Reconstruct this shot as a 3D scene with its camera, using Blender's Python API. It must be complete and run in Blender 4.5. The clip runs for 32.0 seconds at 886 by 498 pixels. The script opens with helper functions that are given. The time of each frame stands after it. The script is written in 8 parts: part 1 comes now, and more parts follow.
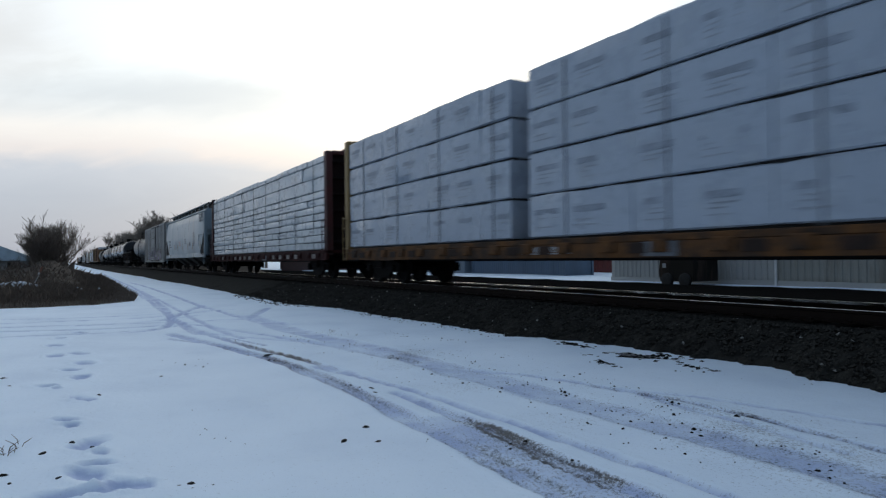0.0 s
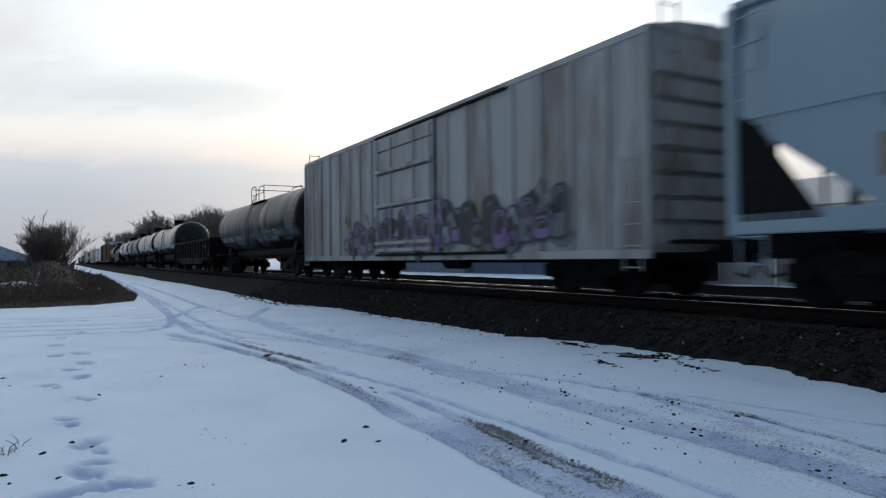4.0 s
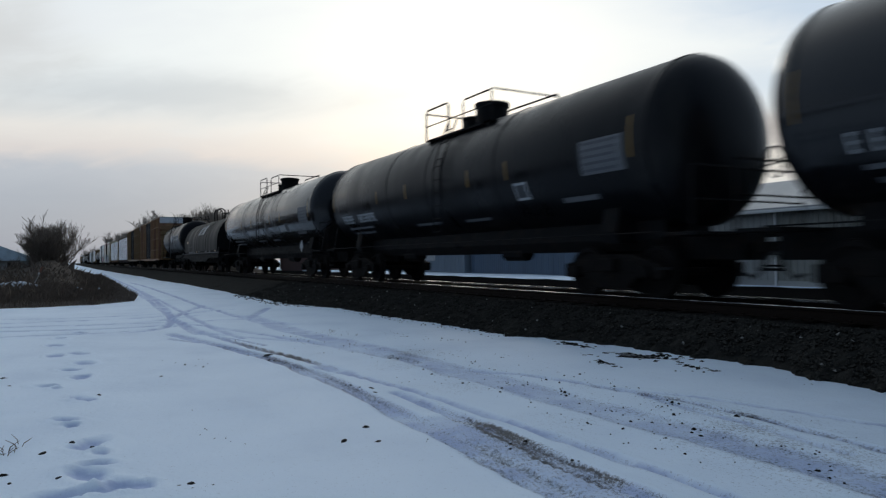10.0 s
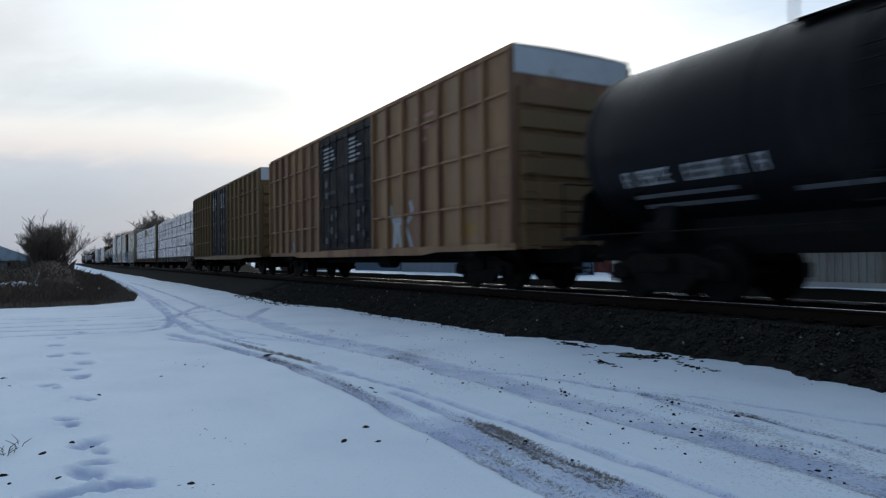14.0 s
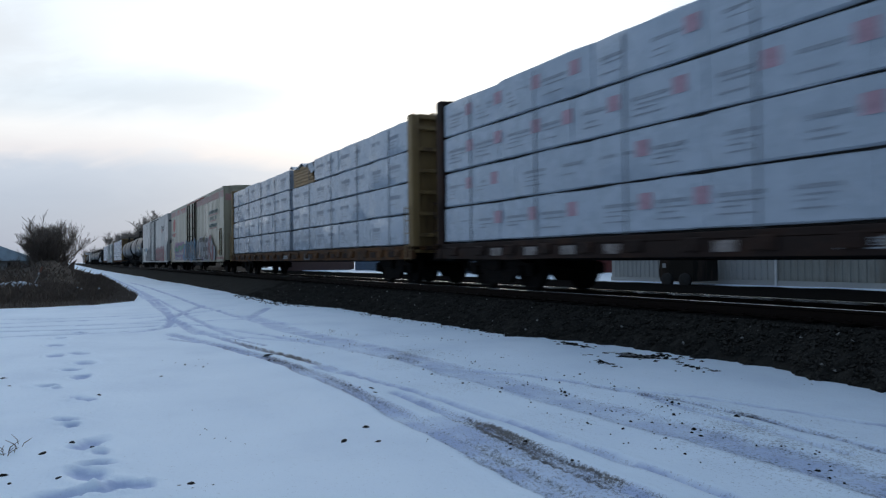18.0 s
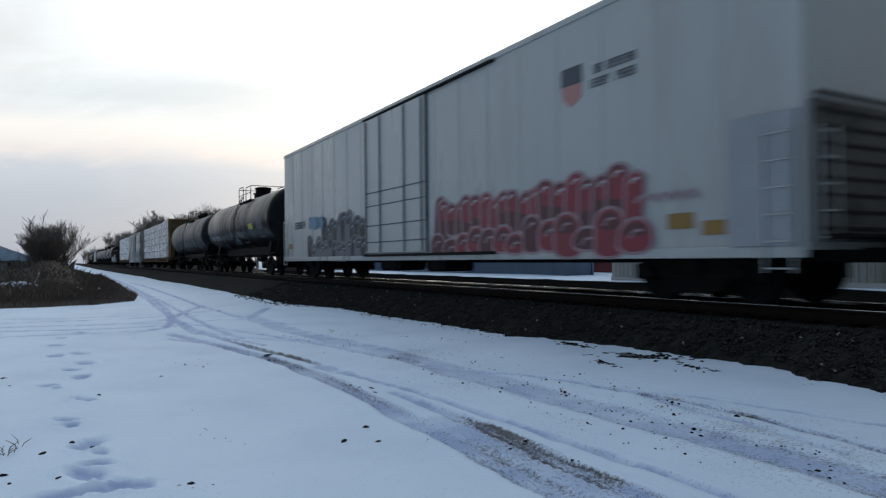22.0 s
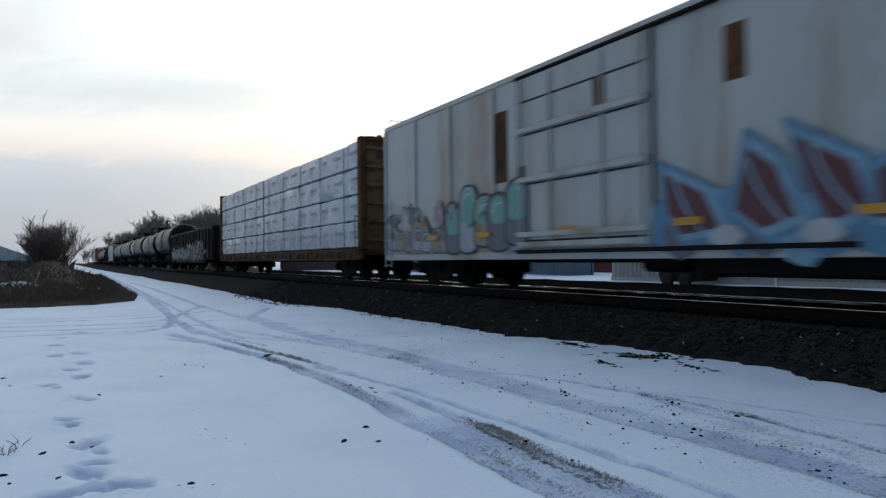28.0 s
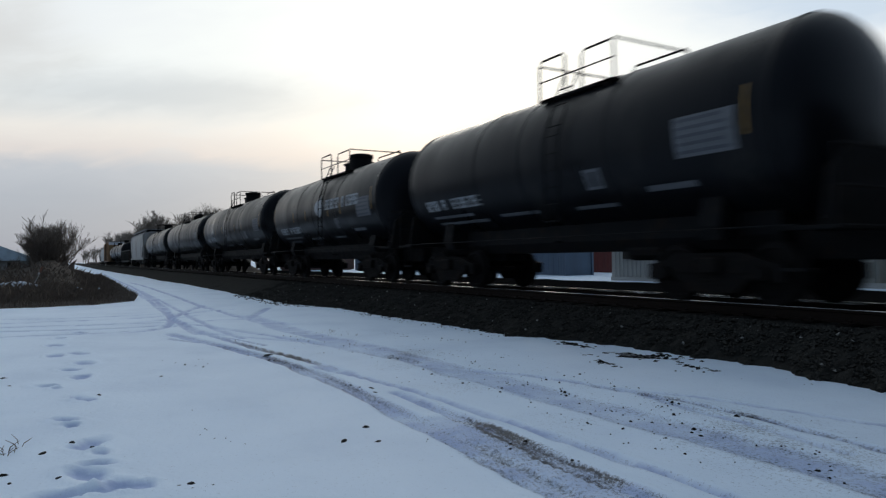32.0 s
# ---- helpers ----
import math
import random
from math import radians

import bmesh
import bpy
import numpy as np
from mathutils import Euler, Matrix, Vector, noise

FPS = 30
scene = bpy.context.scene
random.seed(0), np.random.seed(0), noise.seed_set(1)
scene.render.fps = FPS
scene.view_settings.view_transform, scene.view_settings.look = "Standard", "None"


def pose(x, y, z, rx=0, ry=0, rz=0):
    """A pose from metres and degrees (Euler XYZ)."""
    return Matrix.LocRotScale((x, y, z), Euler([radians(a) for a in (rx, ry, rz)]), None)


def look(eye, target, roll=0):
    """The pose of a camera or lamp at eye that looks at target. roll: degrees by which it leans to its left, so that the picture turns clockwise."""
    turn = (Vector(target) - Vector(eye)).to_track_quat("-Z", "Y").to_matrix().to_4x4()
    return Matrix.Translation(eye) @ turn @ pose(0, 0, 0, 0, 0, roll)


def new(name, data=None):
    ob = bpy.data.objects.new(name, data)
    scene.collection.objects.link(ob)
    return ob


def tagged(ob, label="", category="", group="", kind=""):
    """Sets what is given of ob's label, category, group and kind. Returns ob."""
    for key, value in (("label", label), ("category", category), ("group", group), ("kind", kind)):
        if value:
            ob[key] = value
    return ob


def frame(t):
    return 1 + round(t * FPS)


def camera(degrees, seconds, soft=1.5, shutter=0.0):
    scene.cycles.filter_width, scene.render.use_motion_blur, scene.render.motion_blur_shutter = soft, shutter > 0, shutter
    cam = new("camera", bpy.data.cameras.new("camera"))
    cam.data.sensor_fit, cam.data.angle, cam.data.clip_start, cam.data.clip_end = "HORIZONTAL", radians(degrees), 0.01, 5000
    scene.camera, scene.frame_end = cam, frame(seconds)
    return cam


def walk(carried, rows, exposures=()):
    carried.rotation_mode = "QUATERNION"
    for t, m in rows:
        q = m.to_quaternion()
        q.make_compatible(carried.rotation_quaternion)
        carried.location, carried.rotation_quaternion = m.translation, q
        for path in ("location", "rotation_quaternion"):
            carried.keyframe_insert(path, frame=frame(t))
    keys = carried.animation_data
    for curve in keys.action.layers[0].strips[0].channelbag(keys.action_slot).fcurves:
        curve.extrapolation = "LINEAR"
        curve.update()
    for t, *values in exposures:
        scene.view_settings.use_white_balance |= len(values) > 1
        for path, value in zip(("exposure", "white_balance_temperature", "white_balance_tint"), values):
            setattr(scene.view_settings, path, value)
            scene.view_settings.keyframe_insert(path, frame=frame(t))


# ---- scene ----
# camera: a fixed stand beside the snowy track road
EYE = (0.0, 0.0, 1.442)
AIM = (-0.87111491, 0.49087707, 1.442 + 0.01408945)
cam = camera(67.13, 32.0, soft=1.25, shutter=0.4)
STAND = look(EYE, AIM, -0.654)
walk(cam, [(0.0, STAND), (32.0, STAND)],
     exposures=[(0.0, 0.10, 6260, 8.5), (3.0, 0.08, 6260, 8.5), (6.0, -0.03, 6310, 8.5), (7.0, -0.32, 6310, 8.5), (8.0, -0.25, 6290, 8.5), (10.0, -0.17, 6290, 8.5), (13.0, -0.22, 6160, 8.5), (14.0, 0.04, 6160, 8.5), (17.0, 0.13, 5960, 8.5), (20.0, 0.14, 5960, 8.5), (22.0, 0.14, 6290, 8.5), (24.0, 0.16, 6290, 8.5), (28.0, 0.13, 6310, 8.5), (29.0, 0.18, 6260, 8.5), (30.0, 0.06, 6260, 8.5), (31.0, -0.10, 6360, 8.5), (32.0, -0.10, 6360, 8.5)])

# ---- plan in metres: x runs along the track (the train goes towards +x), y away from the camera, z up from the snow ----
RAIL_TOP = 0.70
TRACK_Y = 9.754
SPEED = 15.2954
END = 32.0


# ---- light: overcast winter evening, the sun low behind thin cloud beyond the train ----
SUN_DIR = Vector((-0.826, 0.495, 0.268)).normalized()
world = bpy.data.worlds.new("overcast_evening_sky")
scene.world = world
world.use_nodes = True
wn, wl = world.node_tree.nodes, world.node_tree.links
wn.clear()


def wnode(kind, **kw):
    n = wn.new(kind)
    for k, v in kw.items():
        n.inputs[k].default_value = v
    return n


def wmath(op, a, b=0.5, c=None):
    n = wn.new("ShaderNodeMath")
    n.operation = op
    for i, q in enumerate((a, b, c)):
        if q is None:
            continue
        if isinstance(q, (int, float)):
            n.inputs[i].default_value = q
        else:
            wl.new(q, n.inputs[i])
    return n.outputs[0]


def wramp(fac, stops):
    n = wn.new("ShaderNodeValToRGB")
    el = n.color_ramp.elements
    while len(el) < len(stops):
        el.new(0.5)
    for e, (p, c) in zip(el, stops):
        e.position, e.color = p, (*c, 1) if len(c) == 3 else c
    wl.new(fac, n.inputs[0])
    return n.outputs[0]


def wmix(fac, a, b, mode="MIX"):
    n = wn.new("ShaderNodeMix")
    n.data_type, n.blend_type = "RGBA", mode
    for i, q in ((0, fac), (6, a), (7, b)):
        if isinstance(q, (int, float)):
            n.inputs[i].default_value = q
        elif isinstance(q, tuple):
            n.inputs[i].default_value = (*q, 1)
        else:
            wl.new(q, n.inputs[i])
    return n.outputs[2]


coord = wn.new("ShaderNodeTexCoord")
sky = wn.new("ShaderNodeTexSky")
sky.sky_type, sky.sun_disc = "NISHITA", False
sky.sun_elevation = math.asin(SUN_DIR.z)
sky.sun_rotation = math.atan2(SUN_DIR.x, SUN_DIR.y)
sky.air_density, sky.dust_density, sky.ozone_density = 1.2, 2.0, 1.5
split = wn.new("ShaderNodeSeparateXYZ")
wl.new(coord.outputs["Generated"], split.inputs[0])
up = split.outputs[2]
towards = wn.new("ShaderNodeVectorMath")
towards.operation = "DOT_PRODUCT"
wl.new(coord.outputs["Generated"], towards.inputs[0])
towards.inputs[1].default_value = SUN_DIR
# layered cloud: direction flattened onto a high sheet, so that the layers draw together at the horizon
height = wmath("ADD", wmath("MAXIMUM", up, 0.0), 0.10)
flat = wn.new("ShaderNodeCombineXYZ")
wl.new(wmath("DIVIDE", split.outputs[0], height), flat.inputs[0])
wl.new(wmath("DIVIDE", split.outputs[1], height), flat.inputs[1])
turned = wn.new("ShaderNodeMapping")
turned.inputs["Rotation"].default_value = (0, 0, 0.9)
turned.inputs["Scale"].default_value = (0.55, 0.28, 1.0)
wl.new(flat.outputs[0], turned.inputs[0])
cloud = wnode("ShaderNodeTexNoise", Scale=1.15, Detail=6.0, Roughness=0.5, Distortion=0.35)
wl.new(turned.outputs[0], cloud.inputs["Vector"])
swell = wmath("SUBTRACT", cloud.outputs[0], 0.5)
# broad brightness: dull blue-grey opposite the sun, growing brighter towards it
facing = wmath("MULTIPLY_ADD", towards.outputs["Value"], 0.5, wmath("MULTIPLY_ADD", swell, 0.10, 0.5))
deck = wramp(facing, [(0.0, (0.088, 0.12, 0.175)), (0.5, (0.225, 0.30, 0.42)), (0.72, (0.44, 0.53, 0.64)), (0.88, (0.66, 0.70, 0.75))])
# the sunset quarter: how far to the side and how high, seen against the middle of the glow
def wdot(axis):
    n = wn.new("ShaderNodeVectorMath")
    n.operation = "DOT_PRODUCT"
    wl.new(coord.outputs["Generated"], n.inputs[0])
    n.inputs[1].default_value = axis
    return n.outputs["Value"]


def wspan(value, a, b, lo=0.0, hi=1.0):
    n = wn.new("ShaderNodeMapRange")
    n.interpolation_type = "SMOOTHSTEP"
    for i, k in enumerate((a, b, lo, hi)):
        n.inputs[i + 1].default_value = k
    wl.new(value, n.inputs[0])
    return n.outputs[0]


ahead = wmath("MAXIMUM", wdot((-0.8712, 0.4909, 0.0)), 0.2)
aside = wmath("DIVIDE", wdot((0.4909, 0.8712, 0.0)), ahead)
above = wmath("DIVIDE", up, ahead)
sheet = wn.new("ShaderNodeCombineXYZ")
wl.new(wmath("MULTIPLY_ADD", above, 0.9, aside), sheet.inputs[0])
wl.new(wmath("MULTIPLY_ADD", aside, -0.5, wmath("MULTIPLY", above, 3.6)), sheet.inputs[1])
veil = wnode("ShaderNodeTexNoise", Scale=2.6, Detail=4.0, Roughness=0.5, Distortion=0.5)
wl.new(sheet.outputs[0], veil.inputs["Vector"])
wisp = wnode("ShaderNodeTexNoise", Scale=8.0, Detail=4.0, Roughness=0.55, Distortion=0.8)
wl.new(sheet.outputs[0], wisp.inputs["Vector"])
soft = wmath("MULTIPLY_ADD", wmath("SUBTRACT", veil.outputs[0], 0.5), 1.1, wmath("MULTIPLY", wmath("SUBTRACT", wisp.outputs[0], 0.5), 0.55))
level = wmath("MULTIPLY_ADD", soft, 0.07, wmath("MULTIPLY_ADD", aside, 0.03, above))
bands = wramp(wmath("MULTIPLY", level, 2.0),
              [(0.0, (0.395, 0.435, 0.515)), (0.14, (0.455, 0.495, 0.575)), (0.245, (0.55, 0.58, 0.645)), (0.315, (0.83, 0.76, 0.73)), (0.39, (0.94, 0.885, 0.83)),
               (0.50, (0.95, 0.97, 0.96)), (0.72, (0.97, 0.99, 1.0)), (1.0, (0.90, 0.96, 1.0))])


def bank(under, side, high, wide, deep, slope, colour, amount):
    """A soft bank of cloud laid over what lies under it."""
    a = wmath("DIVIDE", wmath("SUBTRACT", aside, side), wide)
    b = wmath("DIVIDE", wmath("SUBTRACT", wmath("SUBTRACT", above, high), wmath("MULTIPLY", wmath("SUBTRACT", aside, side), slope)), deep)
    d = wmath("SQRT", wmath("ADD", wmath("MULTIPLY", a, a), wmath("MULTIPLY", b, b)))
    return wmix(wspan(wmath("MULTIPLY_ADD", soft, 1.5, d), 1.5, 0.1, 0.0, amount), under, colour)


bands = bank(bands, 0.25, 0.10, 0.34, 0.075, 0.0, (1.0, 0.95, 0.86), 0.95)
bands = bank(bands, 0.0, 0.33, 0.60, 0.15, 0.0, (1.06, 1.09, 1.06), 0.8)
bands = bank(bands, -0.44, 0.252, 0.36, 0.040, -0.03, (0.68, 0.71, 0.73), 0.8)
bands = bank(bands, -0.66, 0.335, 0.13, 0.07, 0.0, (0.76, 0.75, 0.735), 0.8)
bands = bank(bands, 0.46, 0.255, 0.27, 0.045, 0.05, (0.76, 0.845, 0.93), 0.9)
bands = bank(bands, 0.58, 0.375, 0.30, 0.045, 0.0, (0.66, 0.77, 0.90), 0.9)
bands = bank(bands, 0.15, 0.185, 0.17, 0.040, 0.20, (0.56, 0.555, 0.61), 1.0)
bands = bank(bands, 0.42, 0.186, 0.20, 0.026, 0.04, (0.86, 0.78, 0.75), 0.9)
quarter = wspan(towards.outputs["Value"], 0.55, 0.80)
lit = wmix(quarter, deck, bands)
thin = wmix(0.10, lit, wmix(1.0, sky.outputs[0], (0.10, 0.10, 0.10), "MULTIPLY"))
back = wnode("ShaderNodeBackground", Strength=1.0)
wl.new(thin, back.inputs[0])
wl.new(back.outputs[0], wn.new("ShaderNodeOutputWorld").inputs[0])

sun = new("sun", bpy.data.lights.new("sun", "SUN"))
sun.data.energy, sun.data.angle, sun.data.color = 0.5, radians(20), (1.0, 0.9, 0.78)
sun.matrix_world = look((0, 0, 60), Vector((0, 0, 60)) - SUN_DIR)
scene.view_settings.exposure = 0.0

# ---- materials ----
MATS = {}


def material(name, colour, rough=0.6, metal=0.0, vary=0.25, scale=3.0, bump=0.15, fine=60.0, stain=None, stain_amount=0.0,
             streak=False, spec=0.5, coat=0.0, wear=0.5, each=0.0, island=0.0):
    """A worn surface: colour varied at two scales, stains, streaks and fine relief. Sizes in metres."""
    if name in MATS:
        return MATS[name]
    m = bpy.data.materials.new(name)
    m.use_nodes = True
    nt = m.node_tree
    n, l = nt.nodes, nt.links
    b = n["Principled BSDF"]
    b.inputs["Roughness"].default_value = rough
    b.inputs["Metallic"].default_value = metal
    b.inputs["Specular IOR Level"].default_value = spec
    b.inputs["Coat Weight"].default_value = coat
    tc = n.new("ShaderNodeTexCoord")
    mp = n.new("ShaderNodeMapping")
    mp.inputs["Scale"].default_value = (1.0, 1.0, 0.16) if streak else (1, 1, 1)
    l.new(tc.outputs["Object"], mp.inputs[0])
    info = n.new("ShaderNodeObjectInfo")
    shift = n.new("ShaderNodeVectorMath")
    shift.operation = "MULTIPLY_ADD"
    l.new(info.outputs["Random"], shift.inputs[0])
    shift.inputs[1].default_value = (37, 19, 53)
    l.new(mp.outputs[0], shift.inputs[2])

    def tex(s, detail, r=0.6):
        t = n.new("ShaderNodeTexNoise")
        t.inputs["Scale"].default_value, t.inputs["Detail"].default_value, t.inputs["Roughness"].default_value = s, detail, r
        l.new(shift.outputs[0], t.inputs["Vector"])
        return t.outputs[0]

    def mix(f, a, c, mode="MIX"):
        q = n.new("ShaderNodeMix")
        q.data_type, q.blend_type = "RGBA", mode
        for i, v in ((0, f), (6, a), (7, c)):
            if isinstance(v, float):
                q.inputs[i].default_value = v
            elif isinstance(v, tuple):
                q.inputs[i].default_value = (*v, 1)
            else:
                l.new(v, q.inputs[i])
        return q.outputs[2]

    def span(v, a, c, lo=0.0, hi=1.0):
        q = n.new("ShaderNodeMapRange")
        for i, k in enumerate((a, c, lo, hi)):
            q.inputs[i + 1].default_value = k
        l.new(v, q.inputs[0])
        return q.outputs[0]

    big, small = tex(scale, 4.0), tex(fine, 3.0)
    dark = tuple(c * (1 - vary) for c in colour)
    light = tuple(min(0.95, c * (1 + vary * 0.8)) for c in colour)
    col = mix(span(big, 0.3, 0.7), dark, light)
    col = mix(0.35, col, mix(span(small, 0.35, 0.65), dark, light))
    if each:
        col = mix(span(info.outputs["Random"], 0, 1, 0.0, each), col, tuple(c * 0.55 for c in colour))
    if island:
        piece = n.new("ShaderNodeNewGeometry").outputs["Random Per Island"]
        col = mix(span(piece, 0.3, 1, 0.0, island), col, tuple(c * 1.9 for c in colour))
    if stain:
        col = mix(span(tex(scale * 0.7, 7.0, 0.7), 0.62 - stain_amount * 0.4, 0.72 - stain_amount * 0.25), col, stain)
    l.new(col, b.inputs["Base Color"])
    l.new(span(big, 0.3, 0.7, max(0.05, rough - 0.15 * wear * 2), min(1, rough + 0.12)), b.inputs["Roughness"])
    if bump:
        bp = n.new("ShaderNodeBump")
        bp.inputs["Strength"].default_value = bump
        bp.inputs["Distance"].default_value = 0.02
        l.new(mix(0.5, small, big), bp.inputs["Height"])
        l.new(bp.outputs[0], b.inputs["Normal"])
    MATS[name] = m
    return m


tank_black = material("tank_black_paint", (0.0055, 0.006, 0.0078), 0.36, vary=0.35, scale=0.8, bump=0.03, streak=True, stain=(0.02, 0.019, 0.018), stain_amount=0.16, spec=0.13)
tank_shiny = material("tank_shiny_black_paint", (0.006, 0.0065, 0.0085), 0.22, vary=0.3, scale=0.8, bump=0.02, streak=True, stain=(0.02, 0.02, 0.021), stain_amount=0.06, spec=0.42)
tank_dull = material("tank_dull_charcoal_paint", (0.011, 0.0125, 0.016), 0.46, vary=0.3, scale=0.8, bump=0.03, streak=True, stain=(0.02, 0.02, 0.02), stain_amount=0.2, spec=0.26)
tank_grey = material("tank_dark_grey_paint", (0.03, 0.033, 0.04), 0.5, vary=0.3, scale=0.8, bump=0.03, streak=True, stain=(0.02, 0.02, 0.02), stain_amount=0.15)
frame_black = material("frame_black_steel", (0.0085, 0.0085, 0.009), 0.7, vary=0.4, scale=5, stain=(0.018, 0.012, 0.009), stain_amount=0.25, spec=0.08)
truck_steel = material("truck_cast_steel", (0.010, 0.009, 0.0085), 0.8, vary=0.4, scale=6, stain=(0.018, 0.013, 0.01), stain_amount=0.3, spec=0.06)
wheel_steel = material("wheel_steel", (0.012, 0.0105, 0.010), 0.75, 0.0, vary=0.3, scale=6, spec=0.06)
rail_side = material("rusty_rail_steel", (0.018, 0.012, 0.009), 0.8, vary=0.4, scale=8, spec=0.1)
rail_head = material("polished_rail_head", (0.55, 0.54, 0.52), 0.2, 1.0, vary=0.1, scale=2, bump=0.0, fine=10)
rusty_deck = material("rusty_orange_steel", (0.115, 0.05, 0.016), 0.8, vary=0.5, scale=2.5, stain=(0.035, 0.022, 0.015), stain_amount=0.45, spec=0.2)
red_steel = material("dark_red_steel", (0.065, 0.012, 0.011), 0.65, vary=0.35, scale=2.0, stain=(0.03, 0.015, 0.012), stain_amount=0.3)
brown_steel = material("dark_brown_steel", (0.028, 0.017, 0.013), 0.75, vary=0.35, scale=2.0, stain=(0.05, 0.025, 0.016), stain_amount=0.3, spec=0.15)
tan_steel = material("yellow_tan_steel", (0.26, 0.165, 0.06), 0.65, vary=0.3, scale=2.0, stain=(0.12, 0.07, 0.03), stain_amount=0.3, streak=True)
wrap_white = material("white_lumber_wrap", (0.43, 0.475, 0.53), 0.30, vary=0.10, scale=2.2, bump=0.75, fine=9, stain=(0.45, 0.48, 0.52), stain_amount=0.2, each=0.12)
wrap_bright = material("bright_white_lumber_wrap", (0.60, 0.62, 0.63), 0.34, vary=0.12, scale=2.2, bump=0.6, fine=14, stain=(0.42, 0.44, 0.46), stain_amount=0.25, each=0.15)
# darker bulkhead steels: stains, and the shade between cars put into the colour
shaded_red = material("shaded_dark_red_steel", (0.013, 0.006, 0.006), 0.8, vary=0.4, scale=2.0, stain=(0.008, 0.006, 0.006), stain_amount=0.35, spec=0.15)
darkened_tan = material("darkened_tan_steel", (0.16, 0.10, 0.04), 0.75, vary=0.4, scale=2.0, stain=(0.05, 0.035, 0.02), stain_amount=0.3)
dark_sill = material("dark_red_brown_sill", (0.030, 0.009, 0.008), 0.8, vary=0.4, scale=2.0, stain=(0.07, 0.022, 0.016), stain_amount=0.3, spec=0.12)
wrap_faint = material("faint_wrap_printing", (0.29, 0.315, 0.35), 0.5, vary=0.4, scale=9, bump=0.0)
sill_plate = material("dull_pale_sill_plate", (0.26, 0.225, 0.20), 0.7, vary=0.4, scale=5, stain=(0.07, 0.04, 0.03), stain_amount=0.3)
hood_black = material("dull_black_hood_paint", (0.0045, 0.0045, 0.0052), 0.6, vary=0.35, scale=0.8, bump=0.03, streak=True, spec=0.12)
wrap_dull = material("dull_white_lumber_wrap", (0.35, 0.39, 0.45), 0.32, vary=0.10, scale=2.2, bump=0.75, fine=9, stain=(0.36, 0.39, 0.43), stain_amount=0.2, each=0.12)
rusty_white = material("rust_stained_white_paint", (0.39, 0.395, 0.375), 0.4, vary=0.14, scale=0.9, streak=True, stain=(0.27, 0.21, 0.15), stain_amount=0.26)
wrap_ink = material("grey_wrap_printing", (0.235, 0.265, 0.31), 0.5, vary=0.5, scale=9, bump=0.0)
wrap_red = material("red_wrap_printing", (0.44, 0.27, 0.31), 0.5, vary=0.3, scale=9, bump=0.0)
lumber = material("sawn_lumber", (0.42, 0.26, 0.12), 0.7, vary=0.3, scale=4)
gap_dark = material("near_black_brown", (0.03, 0.026, 0.022), 0.9, vary=0.4, scale=4)
hopper_patch = material("dull_blue_grey_patch_paint", (0.245, 0.30, 0.345), 0.45, vary=0.12, scale=2.0, bump=0.02)
# on hopper bays this dark colour holds both dirt and underside shade
bay_grey = material("darkened_bay_paint", (0.12, 0.115, 0.105), 0.7, vary=0.35, scale=1.5, stain=(0.04, 0.035, 0.03), stain_amount=0.35, spec=0.2)
hopper_grey = material("light_grey_hopper_paint", (0.272, 0.342, 0.378), 0.4, vary=0.10, scale=0.7, bump=0.05, streak=True, stain=(0.26, 0.27, 0.27), stain_amount=0.22)
weathered_white = material("weathered_white_paint", (0.38, 0.37, 0.35), 0.6, vary=0.22, scale=1.2, streak=True, stain=(0.20, 0.16, 0.13), stain_amount=0.32)
clean_white = material("white_reefer_paint", (0.42, 0.425, 0.40), 0.36, vary=0.10, scale=0.8, streak=True, stain=(0.38, 0.36, 0.33), stain_amount=0.2)
cream_white = material("dirty_cream_paint", (0.45, 0.405, 0.28), 0.4, vary=0.18, scale=0.9, streak=True, stain=(0.24, 0.185, 0.12), stain_amount=0.34)
box_yellow = material("faded_ochre_boxcar_paint", (0.185, 0.117, 0.046), 0.65, vary=0.22, scale=0.9, streak=True, stain=(0.20, 0.11, 0.05), stain_amount=0.3)
box_orange = material("faded_orange_boxcar_paint", (0.30, 0.170, 0.078), 0.65, vary=0.26, scale=0.9, streak=True, stain=(0.17, 0.075, 0.045), stain_amount=0.36)
door_black = material("black_door_paint", (0.010, 0.010, 0.013), 0.6, vary=0.35, scale=1.5, stain=(0.05, 0.05, 0.05), stain_amount=0.10, spec=0.15)
roof_white = material("white_roof_paint", (0.62, 0.64, 0.66), 0.55, vary=0.12, scale=1.5, stain=(0.4, 0.38, 0.35), stain_amount=0.15)
roof_grey = material("galvanised_roof_steel", (0.30, 0.31, 0.32), 0.5, 0.3, vary=0.2, scale=1.5)
gon_brown = material("dark_brown_gondola_paint", (0.011, 0.0085, 0.007), 0.8, vary=0.4, scale=1.2, streak=True, stain=(0.05, 0.026, 0.016), stain_amount=0.22, spec=0.1)
gon_black = material("sooty_gondola_paint", (0.013, 0.0115, 0.009), 0.75, vary=0.4, scale=1.2, streak=True, stain=(0.06, 0.04, 0.03), stain_amount=0.2, spec=0.2)
mark_white = material("white_stencil_paint", (0.36, 0.37, 0.38), 0.6, vary=0.35, scale=6, bump=0.0)
mark_grey = material("worn_grey_stencil_paint", (0.11, 0.115, 0.125), 0.6, vary=0.4, scale=6, bump=0.0)
mark_yellow = material("yellow_reflective_tape", (0.25, 0.135, 0.018), 0.4, vary=0.25, scale=6, bump=0.0)
